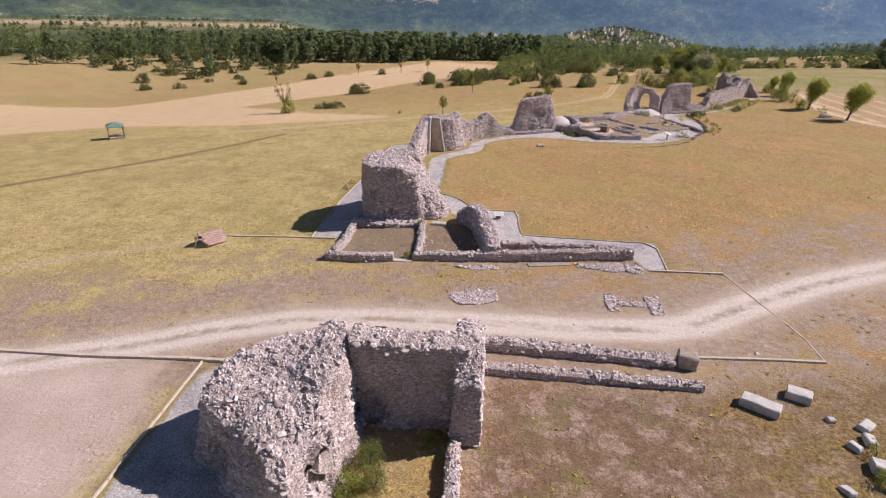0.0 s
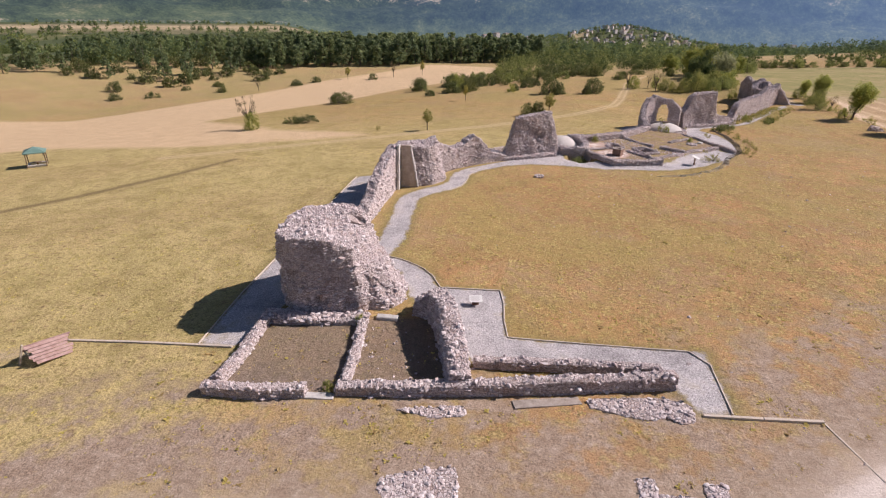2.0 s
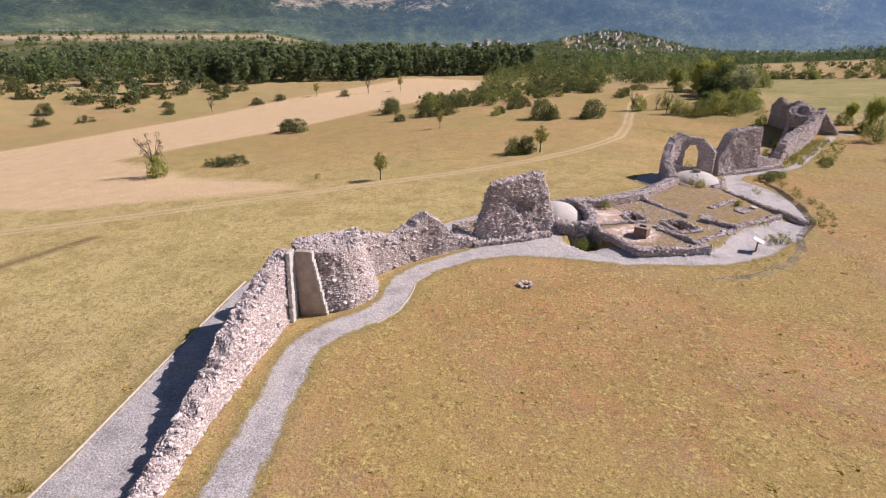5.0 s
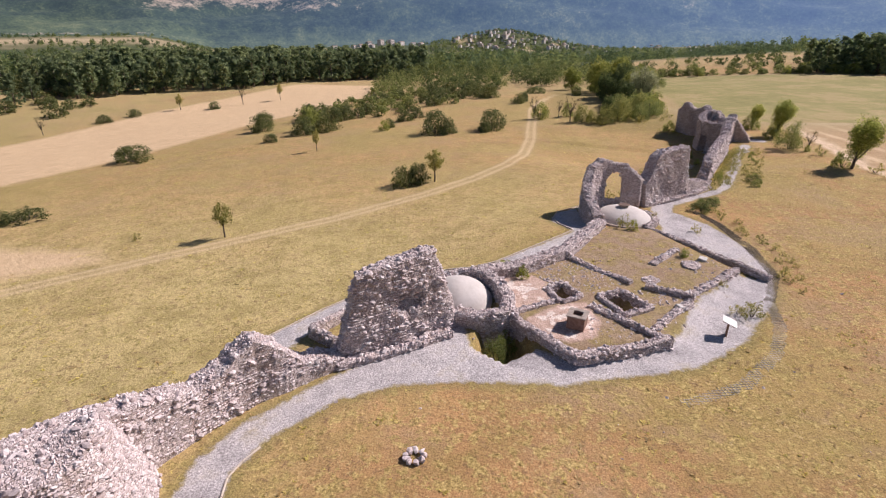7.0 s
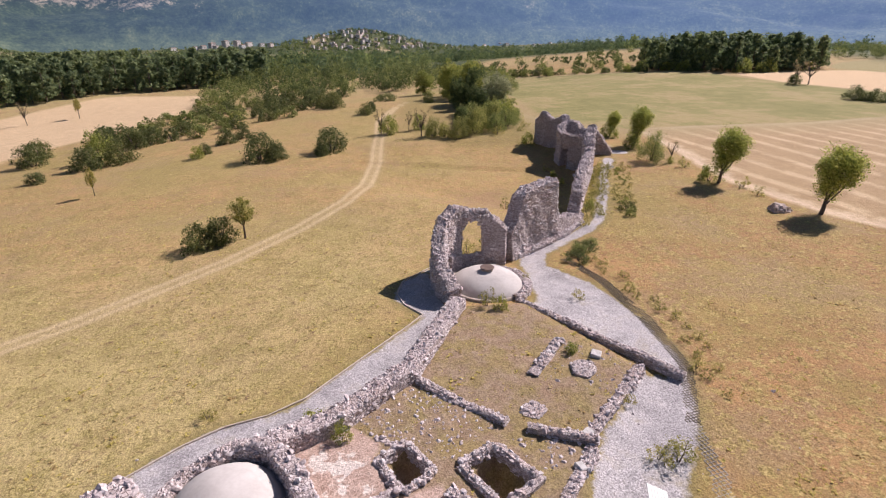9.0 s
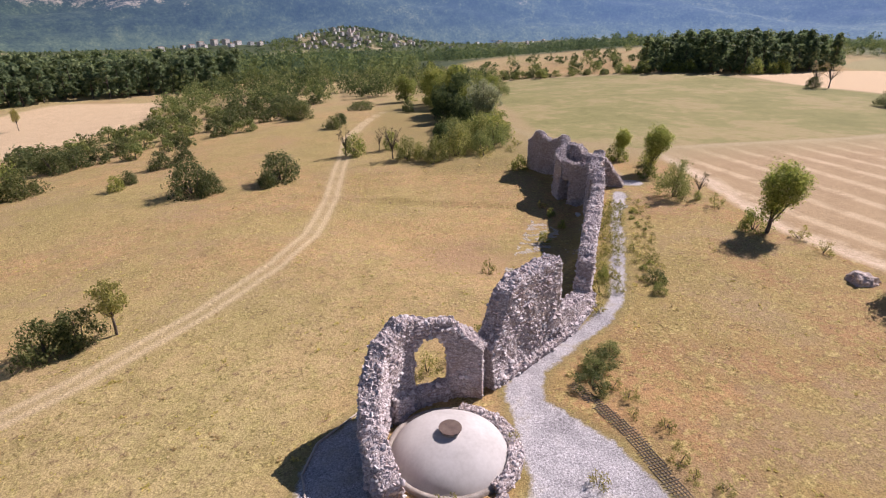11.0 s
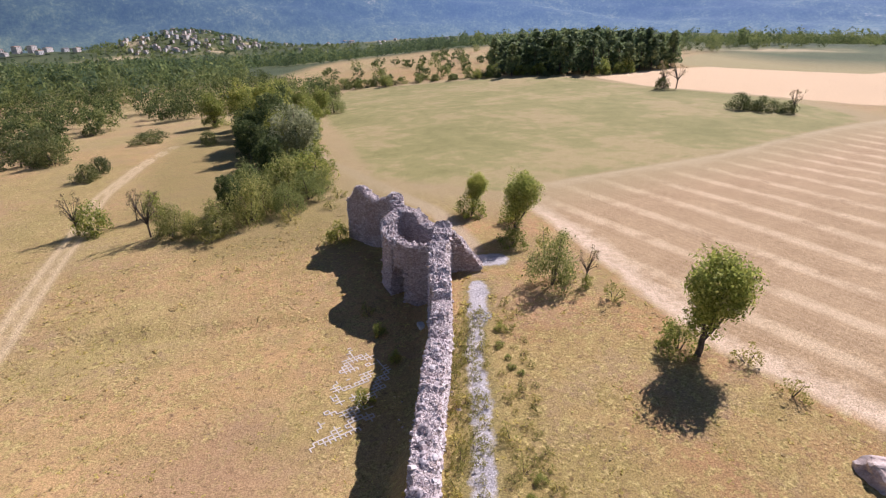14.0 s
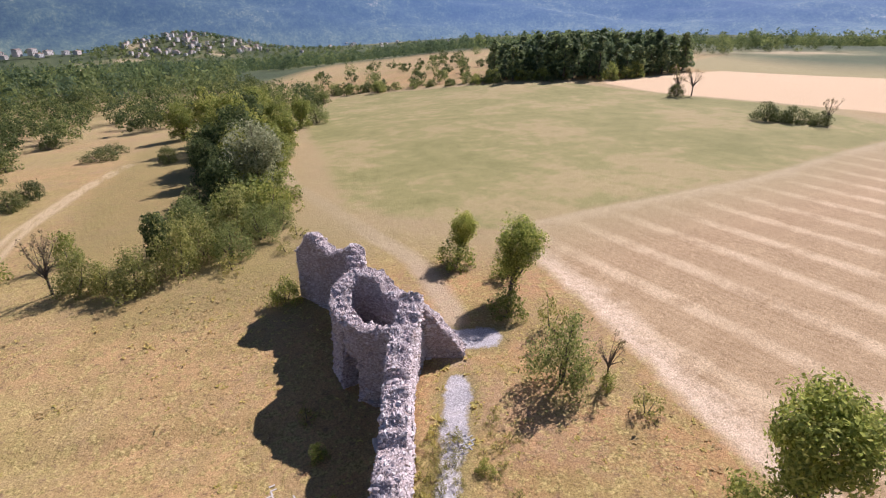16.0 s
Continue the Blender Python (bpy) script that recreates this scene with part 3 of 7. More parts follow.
def strew(owner, me, per_m2, size, singles, rng, flat=0.6, sink=0.2, holes=(), worn=0.1):
    """Stones set into a surface: some as pieces of their own, the rest in one mesh."""
    count = int(area_of(me) * per_m2)
    place, up = frames_on(me, count, rng)
    open_air = np.ones(count, bool)
    for x, y, z, r, _ in holes:
        open_air &= np.linalg.norm(place - (x, y, z), axis=1) > r * 0.9
    place, up = place[open_air], up[open_air]
    count = len(place)
    side = np.cross(up, rng.standard_normal((count, 3)))
    side /= np.linalg.norm(side, axis=1, keepdims=True) + 1e-9
    third = np.cross(up, side)
    r = size * np.exp(0.42 * rng.standard_normal(count)).clip(0.45, 2.2)
    scale = np.stack([r * rng.uniform(0.9, 1.3, count), r * rng.uniform(0.75, 1.0, count), r * flat * rng.uniform(0.7, 1.2, count)], -1)
    # on steep faces the stones lie in rough courses and stand out less
    steep = np.abs(up[:, 2]) < 0.6
    level = np.cross((0.0, 0.0, 1.0), up)
    level /= np.linalg.norm(level, axis=1, keepdims=True) + 1e-9
    tip = rng.normal(0, 0.16, (count, 1))
    upright = np.cross(up, level)
    side = np.where(steep[:, None], level * np.cos(tip) + upright * np.sin(tip), side)
    third = np.cross(up, side)
    course = 0.19
    shift = np.round(place[:, 2] / course) * course + rng.normal(0, 0.022, count) - place[:, 2]
    place = place + np.where(steep, shift / np.maximum(upright[:, 2], 0.5), 0.0)[:, None] * upright
    scale = np.where(steep[:, None], scale * (1.0, 0.88, 1.15), scale)
    turn = np.stack([side, third, up], -1)
    place = place - up * (scale[:, 2:] * sink)
    # and are missing in patches, where the core shows
    lost = np.array([noise.noise((x * 0.28, y * 0.28, z * 0.95 + 3.0)) + 0.5 * noise.noise((x, y, z * 1.9)) for x, y, z in place])
    stay = ~steep | (lost < worn) | (rng.random(count) < 0.3)
    place, scale, turn, r = place[stay], scale[stay], turn[stay], r[stay]
    count = len(place)
    big = np.argsort(-r)[: singles * 2][::2] if singles else []
    for k in big:
        ob = new("stone", STONE_MESHES[k % 9])
        ob.parent = owner
        ob.matrix_basis = Matrix.Translation(place[k]) @ Matrix(turn[k].tolist()).to_4x4() @ Matrix.Diagonal((*scale[k], 1))
    rest = np.setdiff1d(np.arange(count), big)
    shapes = np.array(KNOBS)[rest % 24] * scale[rest, None]
    co = np.einsum("nij,nkj->nki", turn[rest], shapes) + place[rest, None]
    faces = (KNOB_F[None] + 8 * np.arange(len(rest))[:, None, None]).reshape(-1, 3)
    me2 = bpy.data.meshes.new("rubble")
    me2.from_pydata(co.reshape(-1, 3).tolist(), [], faces.tolist())
    tagged(part("rubble", me2, stone_many, owner), kind="stuff")


def rough_up(me, amount, fine_amount, seed=0.0):
    """Pushes the points of a mesh about, with wide lumps and small ones."""
    for v in me.vertices:
        p = v.co
        q = Vector((p.x * 0.55 + seed, p.y * 0.55, p.z * 0.55))
        v.co = p + noise.noise_vector(q) * amount + noise.noise_vector(q * 4.1) * fine_amount


def along_line(points, step):
    """Evenly spaced places on an open line, with the way to its left, and the run from 0 to 1."""
    p = np.array(points, float)
    run = np.r_[0, np.cumsum(np.linalg.norm(np.diff(p[:, :2], axis=0), axis=1))]
    n = max(2, int(run[-1] / step) + 1)
    s = np.linspace(0, run[-1], n)
    xy = np.stack([np.interp(s, run, p[:, k]) for k in range(p.shape[1])], -1)
    way = np.gradient(xy[:, :2], axis=0)
    way /= np.linalg.norm(way, axis=1, keepdims=True)
    return xy, np.stack([-way[:, 1], way[:, 0]], -1), s / run[-1]


def wall_mesh(points, half, ragged=0.1, step=0.4, floor=None, seed=0.0, batter=0.9, rough=0.07):
    """A standing wall along points (x, y, top): both faces, a broken top and its ends."""
    xyz, left, s = along_line(points, step)
    tall = max(1.0, float(np.max(xyz[:, 2] - lowered(xyz[:, 0], xyz[:, 1]))))
    nv = max(3, int(tall / 0.4) + 1)
    verts, n = [], len(s)
    for k in range(n):
        x, y, top = xyz[k]
        top = top + ragged * (noise.noise((k * step * 0.7 + seed, seed, 0.3)) * 1.2 + noise.noise((k * step * 2.3, seed, 5.1)))
        ring = []
        for sign in (1, -1):
            ends = [(left[k][0] * half * sign, left[k][1] * half * sign)]
            low = (gz(x + ends[0][0], y + ends[0][1]) if floor is None else floor) - 0.25
            column = []
            for j in range(nv):
                f = j / (nv - 1)
                w = half * (1 - (1 - batter) * f)
                column.append((x + left[k][0] * w * sign, y + left[k][1] * w * sign, low + (top - 0.1 - low) * f))
            ring.append(column)
        crest = [(x + left[k][0] * half * q, y + left[k][1] * half * q, top + ragged * noise.noise((x * 1.3, y * 1.3, q * 3 + seed))) for q in (0.45, -0.45)]
        verts += ring[0] + crest + ring[1][::-1]
    m = 2 * nv + 2
    faces = [(k * m + j, (k + 1) * m + j, (k + 1) * m + j + 1, k * m + j + 1) for k in range(n - 1) for j in range(m - 1)]
    faces += [tuple(range(m))[::1], tuple((n - 1) * m + j for j in range(m))[::-1]]
    me = mesh_of("core", verts, [f[::-1] for f in faces])
    rough_up(me, rough, rough * 0.6, seed)
    return me


def lump_mesh(base, top, crown=0.3, around=56, levels=14, rough=0.22, seed=0.0, bulge=0.0, fine_rough=0.10, under=None, soft=2):
    """A mass between a ring (x, y) on the ground and a ring (x, y, z) above it, with a domed, broken top."""
    def ring_of(points):
        p = np.array([*points, points[0]], float)
        run = np.r_[0, np.cumsum(np.ones(len(p) - 1))]
        s = np.linspace(0, run[-1], around, endpoint=False)
        ring = np.stack([np.interp(s, run, p[:, k]) for k in range(p.shape[1])], -1)
        for _ in range(soft):
            ring = 0.5 * ring + 0.25 * (np.roll(ring, 1, 0) + np.roll(ring, -1, 0))
        return ring

    if sum(a[0] * b[1] - a[1] * b[0] for a, b in zip(base, [*base[1:], base[0]])) < 0:
        base, top = base[::-1], top[::-1]
    low, high = ring_of(base), ring_of(top)
    z0 = lowered(low[:, 0], low[:, 1]) - 0.3 if under is None else np.full(around, float(under))
    rings = []
    for k in range(levels + 1):
        f = k / levels
        xy = low + (high[:, :2] - low) * f
        mid = xy.mean(0)
        xy = xy + (xy - mid) * bulge * math.sin(math.pi * f)
        rings.append(np.c_[xy, z0 + (high[:, 2] - z0) * f])
    mid = high[:, :2].mean(0)
    for k in range(1, 7):
        f = 1 - k / 6.5
        xy = mid + (high[:, :2] - mid) * f
        z = high[:, 2] * f + high[:, 2].mean() * (1 - f) + crown * (1 - f * f) ** 0.5
        rings.append(np.c_[xy, z])
    verts = np.concatenate(rings)
    n = len(rings)
    faces = [(k * around + j, k * around + (j + 1) % around, (k + 1) * around + (j + 1) % around, (k + 1) * around + j) for k in range(n - 1) for j in range(around)]
    faces.append(tuple((n - 1) * around + j for j in range(around)))
    if under is not None:
        faces.append(tuple(range(around))[::-1])
    me = mesh_of("core", verts, faces)
    rough_up(me, rough, fine_rough, seed)
    return me


def hollow(me, holes):
    """Presses round holes (x, y, z, radius, depth) into a mesh."""
    me.calc_loop_triangles()
    for x, y, z, r, deep in holes:
        for v in me.vertices:
            d = (v.co - Vector((x, y, z))).length / r
            if d < 1:
                v.co -= v.normal * deep * (1 - d * d) ** 0.5


def ruin(name, label, category, meshes, per_m2=26, size=0.13, singles=60, kind="", group="", core=mortar, flat=0.55, holes=(), worn=0.1):
    """A piece of ruined masonry: its cores with the stones that stand in them."""
    owner = thing(name, label, category, group=group, kind=kind)
    for me in meshes:
        hollow(me, holes)
        part("core", me, core, owner)
        strew(owner, me, per_m2 * 2.1, size * 0.6, singles // len(meshes), rng, flat * 1.6, -0.08, holes, worn)
    return owner


# ---- the ruins, along the old town wall ----
# gate tower beside the road, with its recessed room
ruin("gate_ruin", "massive pale rubble masonry stump with a recessed vaulted room", "ruin", [
    lump_mesh([(-9.2, -49.8), (-8.9, -46.5), (-8.8, -42.8), (-9.2, -39.8), (-12, -37.8), (-14.6, -38.8), (-16.9, -42.6), (-17.1, -45.2), (-14.3, -47.5), (-11.4, -49.7)],
              [(-10.2, -49.2, 2.3), (-10.2, -46.4, 2.9), (-9.8, -43.4, 4.6), (-9.8, -40.8, 4.9), (-11.6, -39.4, 4.5), (-14.2, -40.4, 3.9), (-16.4, -43.2, 3.4), (-16.4, -45.1, 3.3), (-13.5, -47.0, 3.0), (-11.3, -48.9, 2.5)], 0.35, 84, 16, 0.36, 1.0, 0, 0.2),
    wall_mesh([(-9.6, -41.4, 5.2), (-6.5, -41.2, 4.9), (-3.4, -40.9, 5.0)], 0.85, 0.12, 0.4, seed=3, batter=1.0),
    wall_mesh([(-3.25, -43.0, 3.6), (-3.3, -41.2, 5.0), (-3.5, -38.5, 4.3), (-3.7, -35.5, 2.6), (-3.9, -32.0, 0.9)], 0.75, 0.15, 0.4, seed=5),
], 26, 0.14, 240, holes=[(-8.7, -42.3, 0.7, 1.0, 1.1), (-8.6, -42.3, 1.3, 0.8, 0.9), (-9.5, -46.8, 1.5, 1.3, 0.8), (-14.8, -46.6, 0.8, 1.0, 0.6)])
ruin("low_wall", "low rubble wall base behind the gate ruin", "low wall", [wall_mesh([(-13.8, -34.9, 0.6), (-9.5, -34.6, 0.7), (-4.2, -34.0, 0.8)], 0.4, 0.06, seed=8)], 24, 0.12, 40)
ruin("low_wall", "low rubble wall running along the dirt road", "low wall", [wall_mesh([(-3.0, -33.5, 0.5), (1.5, -33.6, 0.45), (9.6, -33.9, 0.55)], 0.55, 0.06, seed=9)], 24, 0.13, 60)
ruin("low_wall", "low rubble wall beside the gate room", "low wall", [wall_mesh([(-2.6, -36.2, 0.3), (4, -36.3, 0.3), (10.8, -36.3, 0.4)], 0.42, 0.06, seed=11)], 24, 0.12, 50)
ruin("low_wall", "short rubble wall stub in the grass", "low wall", [wall_mesh([(-3.8, -43.4, 0.4), (-3.6, -47, 0.4), (-3.4, -50, 0.3)], 0.35, 0.05, seed=12)], 24, 0.11, 20)

# tower across the road
ruin("tower_ruin", "tall squat tower stump of pale rubble masonry", "ruin", [
    lump_mesh([(-15.4, -12.0), (-13, -11.9), (-10.6, -11.3), (-9.3, -9.2), (-9.4, -6), (-11.2, -3.2), (-15.0, -3.2), (-17.2, -5.6), (-17.3, -9.4), (-16.6, -11.0)],
              [(-15.4, -12.3, 6.0), (-13, -12.3, 6.1), (-11.1, -11.7, 5.3), (-11.0, -9.2, 4.9), (-11.3, -6.4, 5.5), (-12.4, -4.6, 5.9), (-14.8, -4.3, 6.0), (-16.8, -6.0, 6.1), (-17.2, -9.4, 6.0), (-16.7, -11.4, 5.9)], 0.2, 84, 20, 0.26, 21.0, 0.03, 0.16, soft=1),
    lump_mesh([(-11.6, -10.9), (-9.0, -10.9), (-7.6, -9.4), (-7.8, -6.8), (-9.6, -5.2), (-12.0, -6.0)],
              [(-11.8, -10.4, 4.3), (-10.4, -10.3, 3.2), (-9.4, -9.1, 2.6), (-9.4, -7.4, 2.6), (-10.5, -6.2, 3.4), (-12.0, -7.2, 5.0)], 0.15, 48, 10, 0.24, 22.0, 0, 0.14),
], 30, 0.135, 240, holes=[(-12.0, -6.6, 5.6, 0.9, 1.0), (-13.6, -12.0, 1.2, 0.55, 0.5), (-11.4, -11.8, 1.0, 0.5, 0.5), (-15.6, -12.0, 3.0, 0.5, 0.4)])
ruin("plinth", "stepped stone footing in front of the tower", "wall base", [wall_mesh([(-17.6, -12.6, 0.3), (-13.8, -12.7, 0.4), (-9.9, -12.3, 0.45)], 0.75, 0.1, seed=31)], 26, 0.14, 40)
ruin("wall_fragment", "leaning ridge of rubble wall, thick at its foot", "wall", [
    wall_mesh([(-6.6, -10.6, 1.4), (-5.2, -11.0, 2.4), (-4.3, -12.6, 2.6), (-3.6, -15, 2.3), (-3.0, -17.6, 1.7), (-2.6, -19.3, 1.1)], 0.85, 0.18, 0.4, seed=33, batter=0.75)], 28, 0.14, 90)
ruin("low_wall", "low rubble front wall beside a doorway", "low wall", [wall_mesh([(-17.9, -20.9, 0.1), (-14.8, -20.9, 0.25), (-11.7, -20.5, 0.3)], 0.38, 0.05, seed=35)], 28, 0.11, 50)
ruin("low_wall", "long low rubble wall facing the road", "low wall", [wall_mesh([(-9.9, -20.1, 0.4), (-3, -19.4, 0.7), (3.5, -18.3, 0.9), (10.2, -17.0, 1.0)], 0.42, 0.06, seed=36)], 28, 0.12, 90)
ruin("low_wall", "low rubble side wall of the room", "low wall", [wall_mesh([(-17.4, -20.3, 0.2), (-17.2, -17, 0.2), (-17.3, -13.4, 0.5)], 0.36, 0.05, seed=37)], 28, 0.11, 40)
ruin("low_wall", "low rubble partition wall between two rooms", "low wall", [wall_mesh([(-9.6, -19.6, 0.3), (-9.8, -16, 0.4), (-10.2, -12.9, 0.6)], 0.34, 0.05, seed=38)], 28, 0.11, 40)
ruin("low_wall", "low parallel rubble wall along the gravel", "low wall", [wall_mesh([(-2.0, -16.6, 0.6), (4, -16.2, 0.7), (9.6, -15.9, 0.75)], 0.34, 0.06, seed=39)], 28, 0.11, 50)

# curtain wall from the tower to the half-round bastion
ruin("curtain_wall", "ruined rubble curtain wall rising towards the bastion", "wall", [
    wall_mesh([(-14.0, -2.6, 0.8), (-14.8, 1, 0.9), (-15.2, 5, 1.2), (-15.3, 9, 2.2), (-15.2, 13, 3.6), (-15.1, 17, 4.6), (-15.0, 20.6, 5.4)], 0.68, 0.3, 0.4, seed=41, rough=0.1)], 30, 0.135, 150, worn=0.5)
ruin("bastion_ruin", "half-round bastion of rubble masonry with a plastered niche", "ruin", [
    lump_mesh([(-13.4, 20.9), (-11.6, 20.7), (-9.8, 21.6), (-8.7, 23.4), (-8.8, 26), (-10.2, 28.6), (-12.6, 27.4), (-15.6, 23.4)],
              [(-13.4, 21.2, 5.0), (-11.9, 21.2, 4.9), (-10.6, 21.9, 4.9), (-9.9, 23.4, 5.2), (-10.2, 25.0, 5.7), (-11.2, 26.6, 4.7), (-12.8, 26.0, 4.8), (-15.4, 22.6, 5.1)], 0.15, 72, 16, 0.16, 51.0, soft=9)], 32, 0.13, 220, worn=0.5)
ruin("curtain_wall", "broken rubble curtain wall with a jagged crest", "wall", [
    wall_mesh([(-12.0, 25.6, 4.8), (-10.3, 28.2, 4.0), (-8.6, 30.4, 2.9), (-7.0, 32.2, 3.6), (-5.9, 33.2, 4.4), (-4.6, 33.9, 3.2), (-3.2, 35.0, 1.5), (-1.2, 36.2, 1.2)], 0.85, 0.2, 0.4, seed=53)], 28, 0.135, 120)

# standing slab and the vaulted bath rooms
ruin("wall_slab", "tall standing slab of rubble wall with a hole through its facing", "wall", [
    lump_mesh([(-1.4, 35.6), (3, 37.2), (7.6, 39.9), (7.0, 41.8), (2.4, 39.8), (-2.0, 38.0)],
              [(0.4, 36.5, 6.3), (2.9, 37.8, 6.6), (5.6, 39.3, 6.9), (5.2, 40.3, 6.9), (2.6, 39.2, 6.7), (0.1, 37.5, 6.3)], 0.1, 64, 18, 0.2, 61.0)], 30, 0.135, 240, holes=[(3.6, 37.6, 3.7, 0.8, 1.0), (4.3, 37.9, 3.8, 0.6, 0.8)], worn=0.18)
ruin("plinth", "line of pale footing stones below the slab", "wall base", [wall_mesh([(-1.2, 35.4, gz(-1.2, 35.4) + 0.5), (2.6, 36.7, gz(2.6, 36.7) + 0.5), (6.6, 38.7, gz(6.6, 38.7) + 0.6)], 0.4, 0.08, seed=62)], 30, 0.15, 40)
ruin("low_wall", "small square rubble enclosure behind the slab", "low wall", [wall_mesh([(-1.6, 38.2, 0.8), (-3.6, 40.2, 0.8), (-1.4, 42.6, 0.7), (1.2, 41.8, 0.8)], 0.3, 0.05, seed=63)], 26, 0.12, 30)
ruin("ring_wall", "curved rubble wall round the vaulted chamber", "low wall", [
    wall_mesh([(4.0, 44.4, 1.0), (5.6, 46.4, 1.1), (8.0, 46.8, 1.8), (9.8, 45.8, 2.6), (10.8, 43.6, 2.5), (11.3, 41.4, 2.3), (10.6, 39.8, 1.9), (8.6, 39.7, 1.7), (7.2, 40.4, 1.8)], 0.5, 0.12, 0.4, seed=65)], 28, 0.13, 80)


def dome(at, radius, height, label, cap=0.0):
    """A shallow cement shell on a chamber."""
    x, y = at
    z = gz(x, y)
    owner = thing("dome_cover", label, "dome", (x, y, z - 0.3))
    rings, around = 14, 40
    verts = [(radius * math.cos(k / rings * math.pi / 2) * math.cos(a), radius * math.cos(k / rings * math.pi / 2) * math.sin(a), height * math.sin(k / rings * math.pi / 2)) for k in range(rings) for a in np.arange(around) * 2 * math.pi / around]
    verts.append((0, 0, height))
    faces = [(k * around + j, k * around + (j + 1) % around, (k + 1) * around + (j + 1) % around, (k + 1) * around + j) for k in range(rings - 1) for j in range(around)]
    faces += [((rings - 1) * around + j, (rings - 1) * around + (j + 1) % around, rings * around) for j in range(around)]
    me = mesh_of("shell", verts, faces, True)
    for v in me.vertices:
        v.co += Vector((0, 0, 0.05 * noise.noise(v.co * 0.8)))
    part("shell", me, cement, owner)
    verts = [((radius + w) * math.cos(a), (radius + w) * math.sin(a), h) for w, h in ((-0.1, 0.2), (-0.1, 0.62), (0.14, 0.58), (0.18, 0.2)) for a in np.arange(around) * 2 * math.pi / around]
    faces = [(k * around + j, (k + 1) * around + j, (k + 1) * around + (j + 1) % around, k * around + (j + 1) % around) for k in range(3) for j in range(around)]
    part("rim", mesh_of("rim", verts, faces, True), masonry, owner, "rough cement rim")
    if cap:
        bm = bmesh.new()
        bmesh.ops.create_cone(bm, cap_ends=True, segments=24, radius1=cap * 0.8, radius2=cap * 0.8, depth=0.3, matrix=Matrix.Translation((0, 0, height + 0.05)))
        part("collar", bm, masonry, owner)
        bm = bmesh.new()
        bmesh.ops.create_cone(bm, cap_ends=True, segments=28, radius1=cap, radius2=cap, depth=0.07, matrix=Matrix.Translation((0, 0, height + 0.25)))
        bmesh.ops.bevel(bm, geom=bm.edges[:], offset=0.015, segments=1, affect="EDGES")
        part("lid", bm, plain("rusty_lid", [(0.10, 0.07, 0.06), (0.16, 0.11, 0.09), (0.20, 0.15, 0.12)], 3.0, 0.7), owner, "rusty round metal lid")
    return owner


dome((7.6, 43.4), 2.9, 2.5, "smooth grey cement dome over a sunken chamber")
dome((28.2, 61.9), 3.3, 1.8, "smooth grey cement dome with a round lid", 0.62)

ring = [(28.2 + 3.55 * math.cos(a), 61.9 + 3.55 * math.sin(a)) for a in np.radians(np.arange(-70, 61, 13))]
ruin("ring_wall", "low rubble ring at the foot of the cement dome", "low wall", [wall_mesh([(x, y, gz(x, y) + 0.5) for x, y in ring], 0.42, 0.1, 0.35, seed=68)], 28, 0.12, 30)

# courtyard walls
COURT = [
    ("thick rubble wall on the valley edge", [(9.8, 46.3, 2.3), (13.3, 47.2, 2.3), (18.3, 50.4, 2.3), (24.2, 58.0, 2.2)], 0.65, 120),
    ("narrow rubble partition across the court", [(18.6, 49.6, 1.7), (20.4, 47.1, 1.5), (22.3, 44.6, 1.5)], 0.3, 30),
    ("narrow rubble partition across the court", [(23.2, 43.9, 1.6), (26.4, 41.9, 1.5)], 0.28, 25),
    ("low rubble wall on the outer side of the court", [(26.6, 42.8, 1.1), (33.0, 47.2, 1.2)], 0.42, 60),
    ("low rubble wall closing the court", [(29.3, 58.0, 1.3), (32.0, 52.0, 1.3), (35.3, 45.6, 1.1)], 0.32, 60),
    ("short low rubble wall in the court", [(25.7, 48.2, 1.4), (29.4, 51.4, 1.5)], 0.4, 30),
    ("low rubble wall of the front room", [(11.2, 40.0, 1.5), (12.9, 37.0, 1.4), (14.7, 34.6, 1.3), (18.2, 35.3, 1.3), (21.8, 36.2, 1.3)], 0.38, 90),
    ("low rubble wall of the front room", [(21.4, 36.4, 1.3), (19.4, 38.6, 1.4), (17.7, 41.2, 1.3)], 0.34, 50),
    ("low rubble wall at the sunken basin", [(21.2, 37.6, 1.2), (24.0, 40.0, 1.2), (26.0, 41.6, 1.2)], 0.34, 50),
    ("rubble lining of a sunken basin", [(18.8, 42.6, 1.4), (21.0, 43.2, 1.5), (22.2, 40.4, 1.5), (19.8, 39.4, 1.4), (18.8, 42.4, 1.4)], 0.26, 50),
    ("low rubble partition beside the plaster floor", [(11.3, 40.1, 1.6), (13.6, 41.2, 1.5), (15.6, 42.0, 1.5)], 0.26, 30),
    ("rubble lining of a narrow stair pit", [(15.4, 41.7, 1.5), (14.9, 44.1, 1.5), (16.6, 44.7, 1.5), (17.4, 42.4, 1.5), (15.6, 41.6, 1.5)], 0.22, 30),
    ("low rubble kerb beside the plaster floor", [(13.9, 47.3, 1.3), (15.1, 45.6, 1.3), (16.4, 44.7, 1.3)], 0.3, 20),
]
for k, (label, points, half, singles) in enumerate(COURT):
    ruin("low_wall", label, "low wall", [wall_mesh(points, half, 0.08, 0.4, seed=70 + k)], 28, 0.12, singles, group="courtyard walls")

